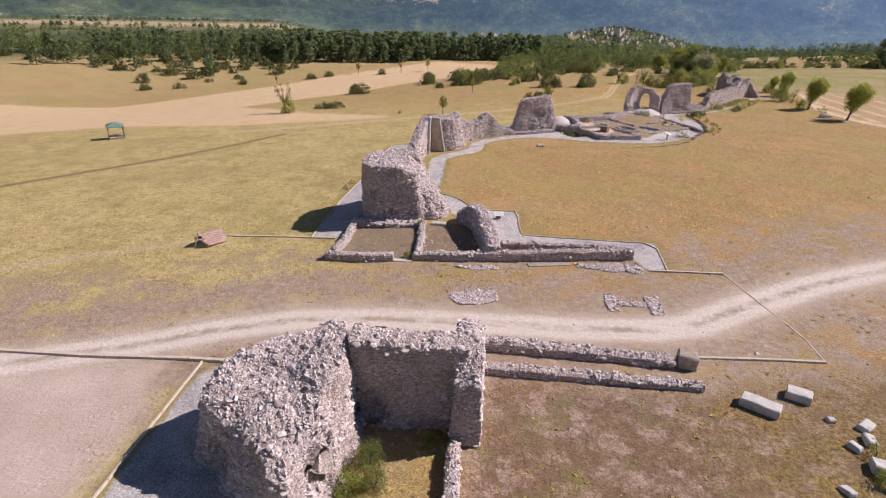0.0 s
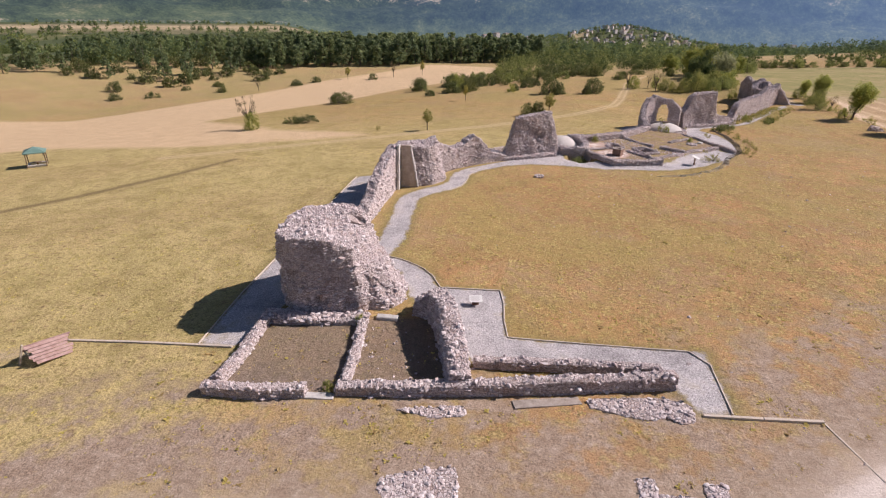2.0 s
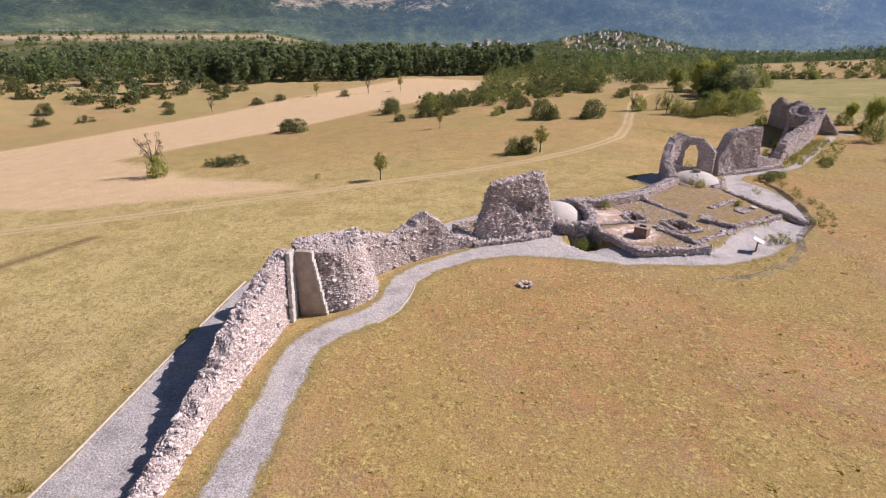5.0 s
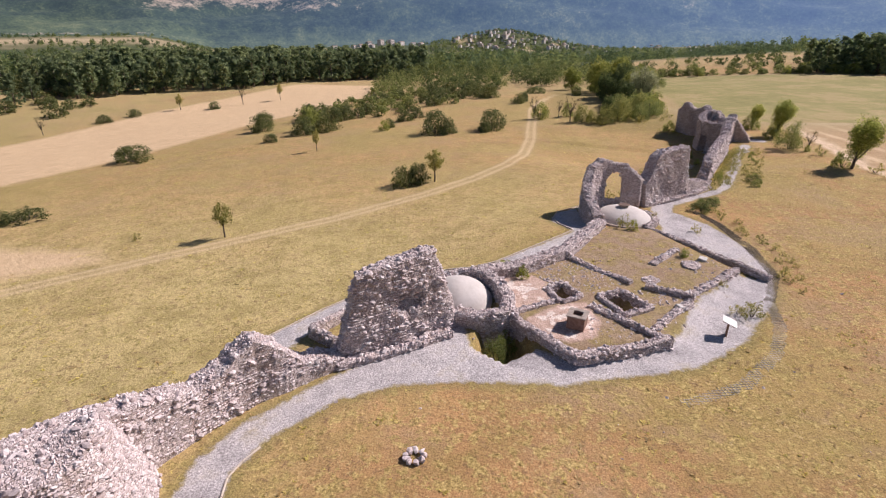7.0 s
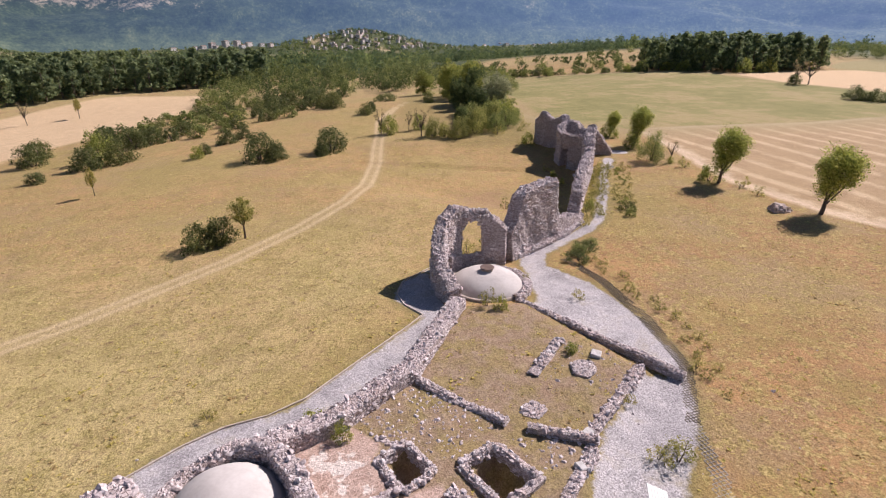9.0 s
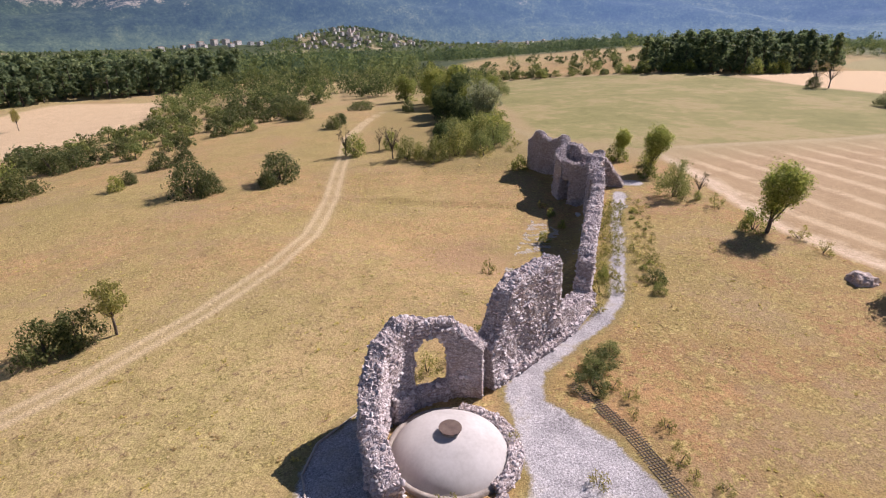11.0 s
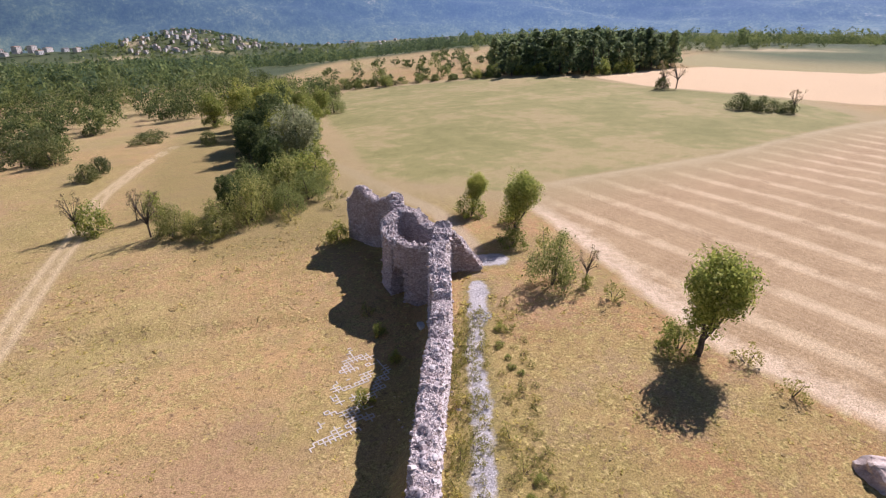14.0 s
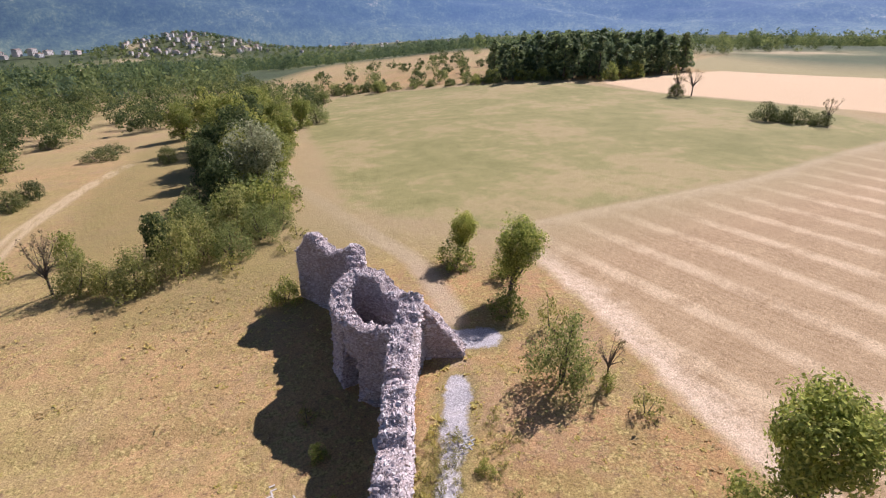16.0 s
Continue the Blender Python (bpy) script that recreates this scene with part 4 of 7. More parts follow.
# arched apse wall
ruin("arch_ruin", "ruined rubble apse wall with a tall arched opening", "ruin", [
    wall_mesh([(24.4, 59.4, 2.2), (24.0, 61.5, 3.2), (24.3, 63.8, 4.4), (25.3, 65.6, 5.6), (26.6, 66.8, 6.5), (27.3, 67.2, 6.3)], 0.6, 0.34, 0.35, seed=91, rough=0.12),
    wall_mesh([(29.9, 67.2, 5.6), (31.0, 66.9, 5.2), (32.0, 66.4, 4.0)], 0.75, 0.28, 0.35, seed=92, rough=0.12),
    lump_mesh([(27.2, 66.9), (28.8, 66.8), (30.3, 66.6), (30.3, 67.6), (28.8, 67.8), (27.2, 67.8)], [(27.2, 66.9, 6.2), (28.8, 66.9, 5.6), (30.3, 66.7, 5.7), (30.3, 67.6, 5.7), (28.8, 67.7, 5.6), (27.2, 67.8, 6.2)], 0.1, 30, 4, 0.12, 93, 0, 0.06, 4.9),
    lump_mesh([(27.0, 66.8), (27.5, 66.8), (27.5, 67.7), (27.0, 67.7)], [(26.9, 66.8, 5.3), (28.5, 66.8, 5.3), (28.5, 67.7, 5.3), (26.9, 67.7, 5.3)], 0.05, 24, 4, 0.06, 111, 0, 0.04, 3.7),
    lump_mesh([(30.0, 66.5), (30.5, 66.5), (30.5, 67.4), (30.0, 67.4)], [(28.9, 66.6, 5.3), (30.6, 66.5, 5.3), (30.6, 67.5, 5.3), (28.9, 67.6, 5.3)], 0.05, 24, 4, 0.06, 112, 0, 0.04, 3.6),
    wall_mesh([(25.8, 65.4, 2.4), (27.2, 66.4, 1.7), (28.4, 66.8, 1.4), (29.8, 66.8, 1.6)], 0.5, 0.15, 0.35, seed=94),
], 30, 0.135, 160)
ruin("wall_slab", "tall standing slab of rubble wall with a stepped crest", "wall", [
    wall_mesh([(32.2, 67.0, 3.4), (33.2, 67.7, 4.8), (33.7, 68.1, 6.4), (35.0, 68.9, 6.9), (37.0, 69.9, 7.0), (39.0, 70.9, 7.0), (39.25, 71.0, 4.6), (39.7, 71.3, 2.7), (41.5, 72.3, 2.1), (44.6, 74.6, 1.5)], 0.95, 0.16, 0.35, seed=95, batter=0.72, rough=0.12),
    wall_mesh([(33.4, 66.9, gz(33.4, 66.9) + 0.55), (37.4, 69.0, gz(37.4, 69.0) + 0.5), (41.4, 71.2, gz(41.4, 71.2) + 0.5), (44.8, 73.9, gz(44.8, 73.9) + 0.45)], 0.38, 0.06, 0.35, seed=96)], 30, 0.135, 240)
ruin("curtain_wall", "long narrow rubble curtain wall with a worn crest", "wall", [
    wall_mesh([(44.2, 74.6, 1.6), (45.0, 75.6, 3.6), (46.8, 78.2, 4.4), (50.6, 83.6, 4.3), (54.4, 88.6, 4.5), (56.6, 91.6, 4.9), (57.8, 93.5, 5.8), (58.6, 94.8, 5.6)], 0.68, 0.3, 0.4, seed=97, rough=0.11)], 28, 0.135, 240)
ruin("gatehouse_ruin", "jagged rubble gatehouse ruin with an arched doorway", "ruin", [
    wall_mesh([(58.4, 94.6, 4.4), (59.6, 96.8, 4.0), (60.9, 99.0, 4.3), (62.4, 100.9, 5.0), (64.0, 102.7, 5.6)], 0.8, 0.36, 0.4, seed=101, rough=0.13),
    wall_mesh([(64.0, 102.7, 5.6), (65.2, 102.2, 4.4), (66.2, 101.4, 2.4), (66.9, 100.8, 1.3)], 0.6, 0.30, 0.4, seed=102, rough=0.13),
    wall_mesh([(62.2, 101.0, 4.6), (61.0, 102.4, 4.2), (60.4, 103.4, 4.0)], 0.6, 0.24, 0.35, seed=103, rough=0.13),
    wall_mesh([(60.2, 104.7, 4.0), (60.2, 106.2, 4.2), (61.0, 107.6, 5.0), (62.4, 108.2, 5.7), (63.6, 107.2, 5.7), (64.1, 105.6, 4.4), (64.2, 104.0, 4.6), (64.1, 102.9, 5.4)], 0.75, 0.30, 0.35, seed=104, rough=0.13),
    lump_mesh([(60.9, 103.2), (60.8, 104.9), (59.7, 104.9), (59.8, 103.2)], [(60.8, 103.2, 4.0), (60.7, 104.9, 4.0), (59.8, 104.9, 4.0), (59.9, 103.2, 4.0)], 0.1, 24, 3, 0.1, 106, 0, 0.05, 1.6),
    wall_mesh([(62.0, 108.0, 5.2), (63.0, 109.6, 4.4), (64.0, 111.6, 6.0), (63.6, 113.2, 5.0), (62.8, 114.6, 5.0), (62.2, 116.4, 5.9), (61.6, 117.8, 4.4)], 0.75, 0.44, 0.4, seed=107, rough=0.13),
], 28, 0.135, 240)


# ---- loose stones, slabs and fittings ----
def pad(label, ring, height, seed, singles=40, size=0.14):
    z = [gz(x, y) + height * 0.4 for x, y in ring]
    mid = np.mean(ring, axis=0)
    top = [(x + (mid[0] - x) * 0.06, y + (mid[1] - y) * 0.06, h) for (x, y), h in zip(ring, z)]
    return ruin("stone_bed", label, "stone bed", [lump_mesh(ring, top, 0.03, 40, 2, 0.05, seed, 0, 0.04)], 34, size * 0.85, singles, flat=0.4)


pad("bed of pale river stones in the dry grass", [(-6.3, -26.3), (-4.2, -25.4), (-2.1, -24.9), (-1.9, -27.0), (-3.4, -27.8), (-5.2, -28.0)], 0.12, 201.0, 60)
pad("narrow bed of pale stones in the dry grass", [(6.5, -24.6), (7.5, -24.5), (7.5, -27.4), (6.6, -27.6)], 0.12, 202.0, 30)
pad("narrow bed of pale stones in the dry grass", [(9.6, -24.6), (10.8, -24.5), (10.8, -27.5), (9.8, -27.7)], 0.12, 203.0, 30)
pad("short bed of pale stones joining two others", [(7.4, -25.5), (9.7, -25.5), (9.7, -26.4), (7.4, -26.5)], 0.10, 204.0, 20)
pad("spread of pale rubble at the wall foot", [(4.6, -18.9), (8.6, -18.3), (10.9, -18.6), (10.8, -20.3), (9.8, -20.6), (9.4, -19.7), (8.2, -20.5), (4.7, -19.7)], 0.16, 205.0, 60)
pad("spread of pale rubble below the long wall", [(-6.4, -21.2), (-2.2, -20.4), (-1.9, -21.2), (-4.0, -21.7)], 0.12, 206.0, 30)

pad("low heap of pale stones in the court", [(28.2, 47.4), (29.0, 46.8), (30.0, 47.4), (30.2, 48.4), (29.2, 48.9), (28.4, 48.4)], 0.3, 207.0, 30, 0.12)
pad("scatter of pale stones on the court floor", [(23.4, 45.0), (24.2, 44.4), (25.2, 45.0), (24.8, 46.0), (23.8, 45.9)], 0.1, 208.0, 12, 0.16)


def slab(name, label, category, x, y, sx, sy, sz, turn, mat, bevel=0.05, tilt=0.0, sink=0.08, seed=1.0):
    """A hewn block with worn edges, lying on the ground."""
    bm = bmesh.new()
    box(bm, 0, 0, sz / 2, sx, sy, sz, 0, bevel)
    bmesh.ops.subdivide_edges(bm, edges=bm.edges[:], cuts=2, use_grid_fill=True)
    for v in bm.verts:
        v.co += noise.noise_vector(v.co * 2.3 + Vector((seed, 0, 0))) * 0.05
    ob = part(name, bm, mat)
    ob.matrix_basis = pose(x, y, gz(x, y) - sink, tilt, 0, turn)
    return tagged(ob, label, category)


limestone = plain("limestone", [(0.42, 0.40, 0.38), (0.56, 0.54, 0.52), (0.66, 0.64, 0.62)], 2.6, 0.9, 0.03)
slab("stone_block", "long hewn limestone block lying in the grass", "stone block", 13.6, -37.7, 2.1, 0.95, 0.62, -32, limestone, seed=2)
slab("stone_block", "squarish hewn limestone block lying in the grass", "stone block", 16.3, -36.4, 1.35, 0.95, 0.6, -28, limestone, seed=3)
slab("stone_block", "large dark weathered block at the wall end", "stone block", 10.5, -33.9, 1.25, 1.1, 1.0, -12, masonry, 0.1, seed=4)
for k, (x, y, sx, sy, sz) in enumerate([(17.2, -38.3, 0.5, 0.35, 0.3), (18.9, -38.6, 1.1, 0.6, 0.35), (18.4, -39.8, 0.8, 0.6, 0.4), (17.4, -40.4, 0.7, 0.5, 0.35), (18.0, -42.0, 1.3, 0.9, 0.55), (15.4, -43.6, 0.5, 0.7, 0.3), (19.4, -40.8, 0.9, 0.7, 0.4), (19.2, -42.8, 0.8, 0.6, 0.4)]):
    slab("loose_stone", "loose pale limestone block in the weeds", "stone", x, y, sx, sy, sz, 40 * k, limestone, 0.07, 6 * (k % 3), 0.06, 10 + k)
boulder_rock = plain("boulder_rock", [(0.34, 0.26, 0.23), (0.52, 0.42, 0.38), (0.70, 0.61, 0.56)], 1.8, 0.9, 0.1)
me = lump_mesh([(67.4, 68.6), (68.8, 67.9), (70.2, 68.3), (70.7, 69.4), (69.8, 70.4), (68.2, 70.3)], [(67.7, 68.9, 1.7), (68.8, 68.3, 1.5), (70.0, 68.7, 1.3), (70.2, 69.4, 1.3), (69.5, 70.0, 1.6), (68.3, 69.9, 1.8)], 0.25, 40, 8, 0.32, 131.0, 0, 0.24)
tagged(part("boulder", me, boulder_rock), "weathered pinkish boulder lying near a tree", "boulder")
slab("threshold", "thin pale stone threshold in the doorway", "threshold", -10.8, -20.6, 1.7, 0.6, 0.14, 4, limestone, 0.02, 0, 0.06, 33)
slab("concrete_slab", "flat pale concrete strip below the wall", "slab", 2.5, -19.55, 4.0, 0.7, 0.12, 14, masonry, 0.02, 0, 0.05, 35)
for k, (x, y, sx, sy) in enumerate([(-8.6, -12.0, 1.6, 0.5), (26.2, 42.6, 0.7, 0.5), (30.8, 49.0, 0.8, 0.7), (59.0, 98.6, 1.1, 0.6), (24.6, 40.6, 0.6, 0.5)]):
    slab("loose_stone", "pale dressed stone lying among the ruins", "stone", x, y, sx, sy, 0.3, 25 * k, limestone, 0.05, 5, 0.05, 50 + k)

stone_ring = thing("stone_ring", "small ring of stones round a dark pit in the grass", "stone ring")
for k in range(9):
    a = k * 2 * math.pi / 9
    x, y = 3.7 + 0.5 * math.cos(a), 27.0 + 0.42 * math.sin(a)
    ob = new("stone", STONE_MESHES[k])
    ob.parent = stone_ring
    ob.matrix_basis = pose(x, y, gz(x, y) + 0.12, 0, 0, math.degrees(a)) @ Matrix.Diagonal((0.21, 0.17, 0.17, 1))

# brick well head in the front room
brick_brown = plain("brick_brown", [(0.16, 0.09, 0.07), (0.26, 0.16, 0.12), (0.34, 0.23, 0.18)], 5.0, 0.9, 0.02)
well = thing("well_head", "square brown brick well head with a stone rim", "well", (15.75, 38.3, gz(15.75, 38.3)))
bm = bmesh.new()
for sx, sy, cx, cy in ((1.25, 0.28, 0, -0.485), (1.25, 0.28, 0, 0.485), (0.28, 0.69, -0.485, 0), (0.28, 0.69, 0.485, 0)):
    box(bm, cx, cy, 0.45, sx, sy, 1.0)
part("body", bm, brick_brown, well)
bm = bmesh.new()
for sx, sy, cx, cy in ((1.4, 0.36, 0, -0.52), (1.4, 0.36, 0, 0.52), (0.36, 0.66, -0.52, 0), (0.36, 0.66, 0.52, 0)):
    box(bm, cx, cy, 1.0, sx, sy, 0.1, 0, 0.015)
part("rim", bm, masonry, well, "grey stone rim")
# near-black plate in place of the open hole, its shade put into the colour
bm = bmesh.new()
box(bm, 0, 0, 0.72, 0.68, 0.68, 0.05)
part("shaft_shade", bm, plain("shaft_dark", [(0.02, 0.02, 0.02), (0.04, 0.035, 0.03)], 6, 0.6), well, "dark plate standing in for the shaded well hole")
well.rotation_euler = (0, 0, radians(-30))

# reading panels
white_board = plain("white_board", [(0.74, 0.73, 0.71), (0.80, 0.79, 0.77)], 2.0, 0.45)
rust = plain("rust_steel", [(0.13, 0.07, 0.05), (0.22, 0.12, 0.08), (0.28, 0.17, 0.12)], 4.0, 0.75)


faded_print = plain("faded_print", [(0.45, 0.43, 0.42), (0.55, 0.53, 0.5)], 5.0, 0.5)


def panel(label, x, y, turn, height, width, deep):
    owner = thing("information_panel", label, "sign", (x, y, gz(x, y)))
    owner.rotation_euler = (0, 0, radians(turn))
    bm = bmesh.new()
    box(bm, 0, 0, height * 0.48, 0.5, 0.12, height, 0, 0.01)
    part("post", bm, rust, owner, "rust-brown steel post")
    bm = bmesh.new()
    box(bm, 0, 0, 0, width, deep, 0.05, 0, 0.01)
    tray = part("board", bm, white_board, owner)
    tray.matrix_basis = pose(0, -0.05, height + 0.1, 20, 0, 0)
    bm = bmesh.new()
    box(bm, 0, 0, -0.04, width * 0.9, deep * 0.9, 0.04)
    part("backing", bm, rust, tray)
    for k in range(5):
        bars = bmesh.new()
        box(bars, -width * 0.05, deep * (0.32 - 0.15 * k), 0.028, width * (0.75 if k % 2 else 0.62), 0.035, 0.004)
        part("text_line", bars, faded_print, tray)
    return owner


panel("white tilted information panel on a rusty steel post", 26.8, 37.6, 60, 1.05, 1.05, 1.05)
panel("low white information panel on the gravel", -2.4, -9.0, 10, 0.45, 1.0, 0.7)

# little pitched roof, fallen over
bleached = plain("bleached_timber", [(0.46, 0.38, 0.30), (0.58, 0.50, 0.42), (0.66, 0.59, 0.52)], 5.0, 0.9)
roof_wood = plain("roof_wood", [(0.28, 0.17, 0.15), (0.40, 0.27, 0.24), (0.48, 0.34, 0.31)], 3.0, 0.85)
shelter = thing("sign_shelter", "collapsed wooden sign shelter, its pinkish pitched roof on the ground", "sign shelter", (-30.9, -18.6, gz(-30.9, -18.6)))
shelter.rotation_euler = (radians(-5), 0, radians(-28))
for side in (-1, 1):
    for k in range(6):
        bm = bmesh.new()
        box(bm, 0, 0, 0, 0.215, 2.6 - 0.25 * (k % 3), 0.035)
        plank = part("plank", bm, roof_wood, shelter)
        plank.matrix_basis = pose(side * (0.12 + 0.19 * k), 0.5, 1.12 - 0.155 * k, 0, side * 39, 0)
bm = bmesh.new()
box(bm, 0, 0.5, 1.2, 0.1, 2.9, 0.09)
part("ridge_beam", bm, roof_wood, shelter)
bm = bmesh.new()
box(bm, 0, 0, 0.75, 0.11, 0.11, 1.7)
part("post", bm, bleached, shelter, "pale leaning post").matrix_basis = pose(-0.25, -1.1, -0.1, -8, 14, 0)
bm = bmesh.new()
box(bm, 0, -0.55, 0.42, 1.6, 0.07, 0.1)
part("tie_beam", bm, bleached, shelter, "pale cross beam")

# garden pavilion out in the field
canvas = plain("green_canvas", [(0.12, 0.22, 0.19), (0.16, 0.27, 0.235), (0.19, 0.31, 0.27)], 0.8, 0.7)
timber = plain("timber", [(0.14, 0.09, 0.06), (0.22, 0.15, 0.10), (0.28, 0.20, 0.14)], 4.0, 0.8)
pavilion = thing("pavilion", "open timber pavilion with a green pyramid roof", "pavilion", (-80.3, 36.6, gz(-80.3, 36.6)))
pavilion.rotation_euler = (0, 0, radians(38))
pavilion.scale = (0.82, 0.82, 1.0)
for sx in (-1.8, 1.8):
    for sy in (-1.8, 1.8):
        bm = bmesh.new()
        box(bm, sx * 0.92, sy * 0.92, 1.2, 0.17, 0.17, 2.7)
        part("post", bm, timber, pavilion)
        bm = bmesh.new()
        box(bm, sx * 0.80, sy * 0.92, 2.25, 0.09, 0.09, 0.6)
        ob = part("brace", bm, timber, pavilion)
bm = bmesh.new()
tips = [bm.verts.new(v) for v in [(-1.95, -1.95, 2.6), (1.95, -1.95, 2.6), (1.95, 1.95, 2.6), (-1.95, 1.95, 2.6), (0, 0, 3.4)]]
low = [bm.verts.new((v.co.x, v.co.y, 2.45)) for v in tips[:4]]
for k in range(4):
    bm.faces.new((tips[k], tips[(k + 1) % 4], tips[4]))
    bm.faces.new((low[k], low[(k + 1) % 4], tips[(k + 1) % 4], tips[k]))
bm.faces.new(low[::-1])
part("roof", bm, canvas, pavilion, "green canvas roof")
for sx, sy, lx, ly in ((0, -1.5, 3.2, 0.4), (0, 1.5, 3.2, 0.4), (-1.5, 0, 0.4, 2.4)):
    bm = bmesh.new()
    box(bm, sx, sy, 0.45, lx, ly, 0.08)
    box(bm, sx, sy, 0.2, lx * 0.95, 0.08 if ly < 1 else ly * 0.95, 0.5)
    part("bench", bm, limestone, pavilion, "pale bench")
bm = bmesh.new()
box(bm, 0, 0, 0.75, 1.5, 1.0, 0.07)
box(bm, 0, 0, 0.36, 0.3, 0.3, 0.74)
part("table", bm, timber, pavilion)

# pale timber edgings and rails


def edging(label, line, wide, tall, lift=0.0, each=2.4, category="edging"):
    """A run of boards or beams on the ground, each a piece of its own."""
    owner = thing("edging", label, category)
    xyz, _, _ = along_line(line, each)
    for (ax, ay), (bx, by) in zip(xyz[:, :2], xyz[1:, :2]):
        az, bz = gz(ax, ay), gz(bx, by)
        long = math.dist((ax, ay, az), (bx, by, bz))
        bm = bmesh.new()
        box(bm, 0, 0, 0, long - 0.03, wide, tall, 0, 0.012)
        ob = part("board", bm, bleached, owner)
        ob.matrix_basis = pose((ax + bx) / 2, (ay + by) / 2, (az + bz) / 2 + tall * 0.5 - 0.03 + lift, 0, -math.degrees(math.atan2(bz - az, math.dist((ax, ay), (bx, by)))), math.degrees(math.atan2(by - ay, bx - ax)))
    return owner


edging("pale timber beam edging beside the dirt road", [(-42, -38.2), (-35, -38), (-29, -37.9), (-21.3, -37.4), (-16.7, -37.4)], 0.26, 0.2)
edging("pale timber edging along the gravel", [(-20.9, -37.6), (-20.6, -43), (-20.2, -50)], 0.14, 0.14)
edging("pale timber beam edging beside the gate ruin", [(11.2, -33.0), (16.3, -32.5), (19.9, -32.3)], 0.2, 0.16)
edging("pale timber beam edging round the tower site", [(11.2, -19.6), (14, -19.5), (17.7, -19.3)], 0.2, 0.16)
edging("thin pale timber edging across the dirt road", [(17.7, -19.3), (18.6, -23.5), (19.9, -29.3), (19.9, -32.3)], 0.12, 0.06)
edging("pale timber beam edging in the field beside the tower", [(-31.1, -16.4), (-25, -16.2), (-18.4, -16.3)], 0.2, 0.14)
edging("thin timber edging round the gravel terrace", [(-6.3, -4.9), (-5.7, -6.9), (-0.3, -6.4), (-0.1, -13.1), (13.2, -13.1), (12.9, -19.3)], 0.09, 0.12)
edging("thin timber edging along the gravel walk", [(-12.2, -1.2), (-9.2, -2.2), (-6.9, -4.0), (-6.3, -4.9)], 0.08, 0.12, each=1.2)
edging("thin timber edging on the field side of the gravel", [(-21, -16.1), (-21.3, -9), (-21.3, -2.4), (-21.1, 4.5), (-21.6, 27)], 0.09, 0.12)
edging("thin timber edging along the bend of the gravel walk", [(-7.6, 19.4), (-6.3, 21.4), (-5.7, 24.6), (-5.8, 26.7), (-4.6, 28.4)], 0.09, 0.12, each=1.2)
edging("thin timber edging on the valley side of the gravel", [(-8.5, 39.3), (-2.5, 45.6), (6.2, 50.3), (10.8, 50.4), (21.5, 58.3), (20, 61.8), (21.2, 64.9), (25.5, 67.9)], 0.09, 0.14)


def lattice(label, ring, cell, bar, mat, lift=0.0, thin=-0.05):
    """A flat grid of bars lying on the ground inside a ring."""
    owner = thing("ground_grid", label, "ground grid")
    p = np.array(ring)
    bm = bmesh.new()
    for axis in (0, 1):
        for c in np.arange(p[:, axis].min(), p[:, axis].max(), cell):
            for d in np.arange(p[:, 1 - axis].min(), p[:, 1 - axis].max(), cell):
                x, y = (c, d + cell / 2) if axis == 0 else (d + cell / 2, c)
                if float(inside(np.array(x), np.array(y), ring)) < 0 and noise.noise((x * 1.1, y * 1.1, 8.0)) > thin:
                    jut = 0.25 * cell * noise.noise((x * 0.9, y * 0.9, 3.3))
                    box(bm, x + jut, y, gz(x, y) + lift, *((bar, cell, 0.035) if axis == 0 else (cell, bar, 0.035)))
    tagged(part("grid", bm, mat, owner), kind="stuff")
    return owner


old_concrete = plain("old_concrete", [(0.30, 0.27, 0.22), (0.42, 0.39, 0.34), (0.52, 0.49, 0.44)], 1.6, 0.9, 0.01)
pale_concrete = plain("pale_concrete", [(0.46, 0.41, 0.36), (0.58, 0.53, 0.49), (0.68, 0.63, 0.59)], 1.6, 0.9, 0.01)
lattice("pale honeycomb turf grid half overgrown", [(53.1, 100.1), (54.1, 94.9), (50.2, 90.2), (45.6, 90.3), (48.3, 93.7)], 0.34, 0.09, pale_concrete, 0.015, 0.0)
lattice("pale honeycomb turf grid half overgrown", [(43.2, 86.9), (45.1, 85.0), (43.8, 82.6), (41.6, 83.5)], 0.34, 0.11, pale_concrete, 0.02, -0.2)
lattice("grey turf grid set across the gravel path", [(60.6, 93.6), (61.6, 94.8), (62.9, 94.0), (61.9, 92.7)], 0.3, 0.08, gravel_grey, 0.02)
net = plain("dark_net", [(0.10, 0.08, 0.06), (0.18, 0.15, 0.11), (0.24, 0.20, 0.15)], 3.0, 0.9)
lattice("brown erosion net on the bank round the gravel", [(33.4, 41.9), (36.9, 46.6), (38.4, 52.6), (39.0, 60), (38.2, 65.4), (37.4, 65.2), (38.0, 60), (37.4, 53), (36.2, 47.2), (32.8, 42.4)], 0.2, 0.035, net, 0.02, -0.5)
lattice("pale erosion net along the edge of the gravel", [(33.4, 41.9), (32.8, 42.4), (31.0, 38.4), (28.6, 35.2), (24.6, 32.2), (20, 30.6), (20.2, 30.0), (25, 31.4), (29.2, 34.6), (31.8, 38.0)], 0.24, 0.03, old_concrete, 0.0, -0.45)

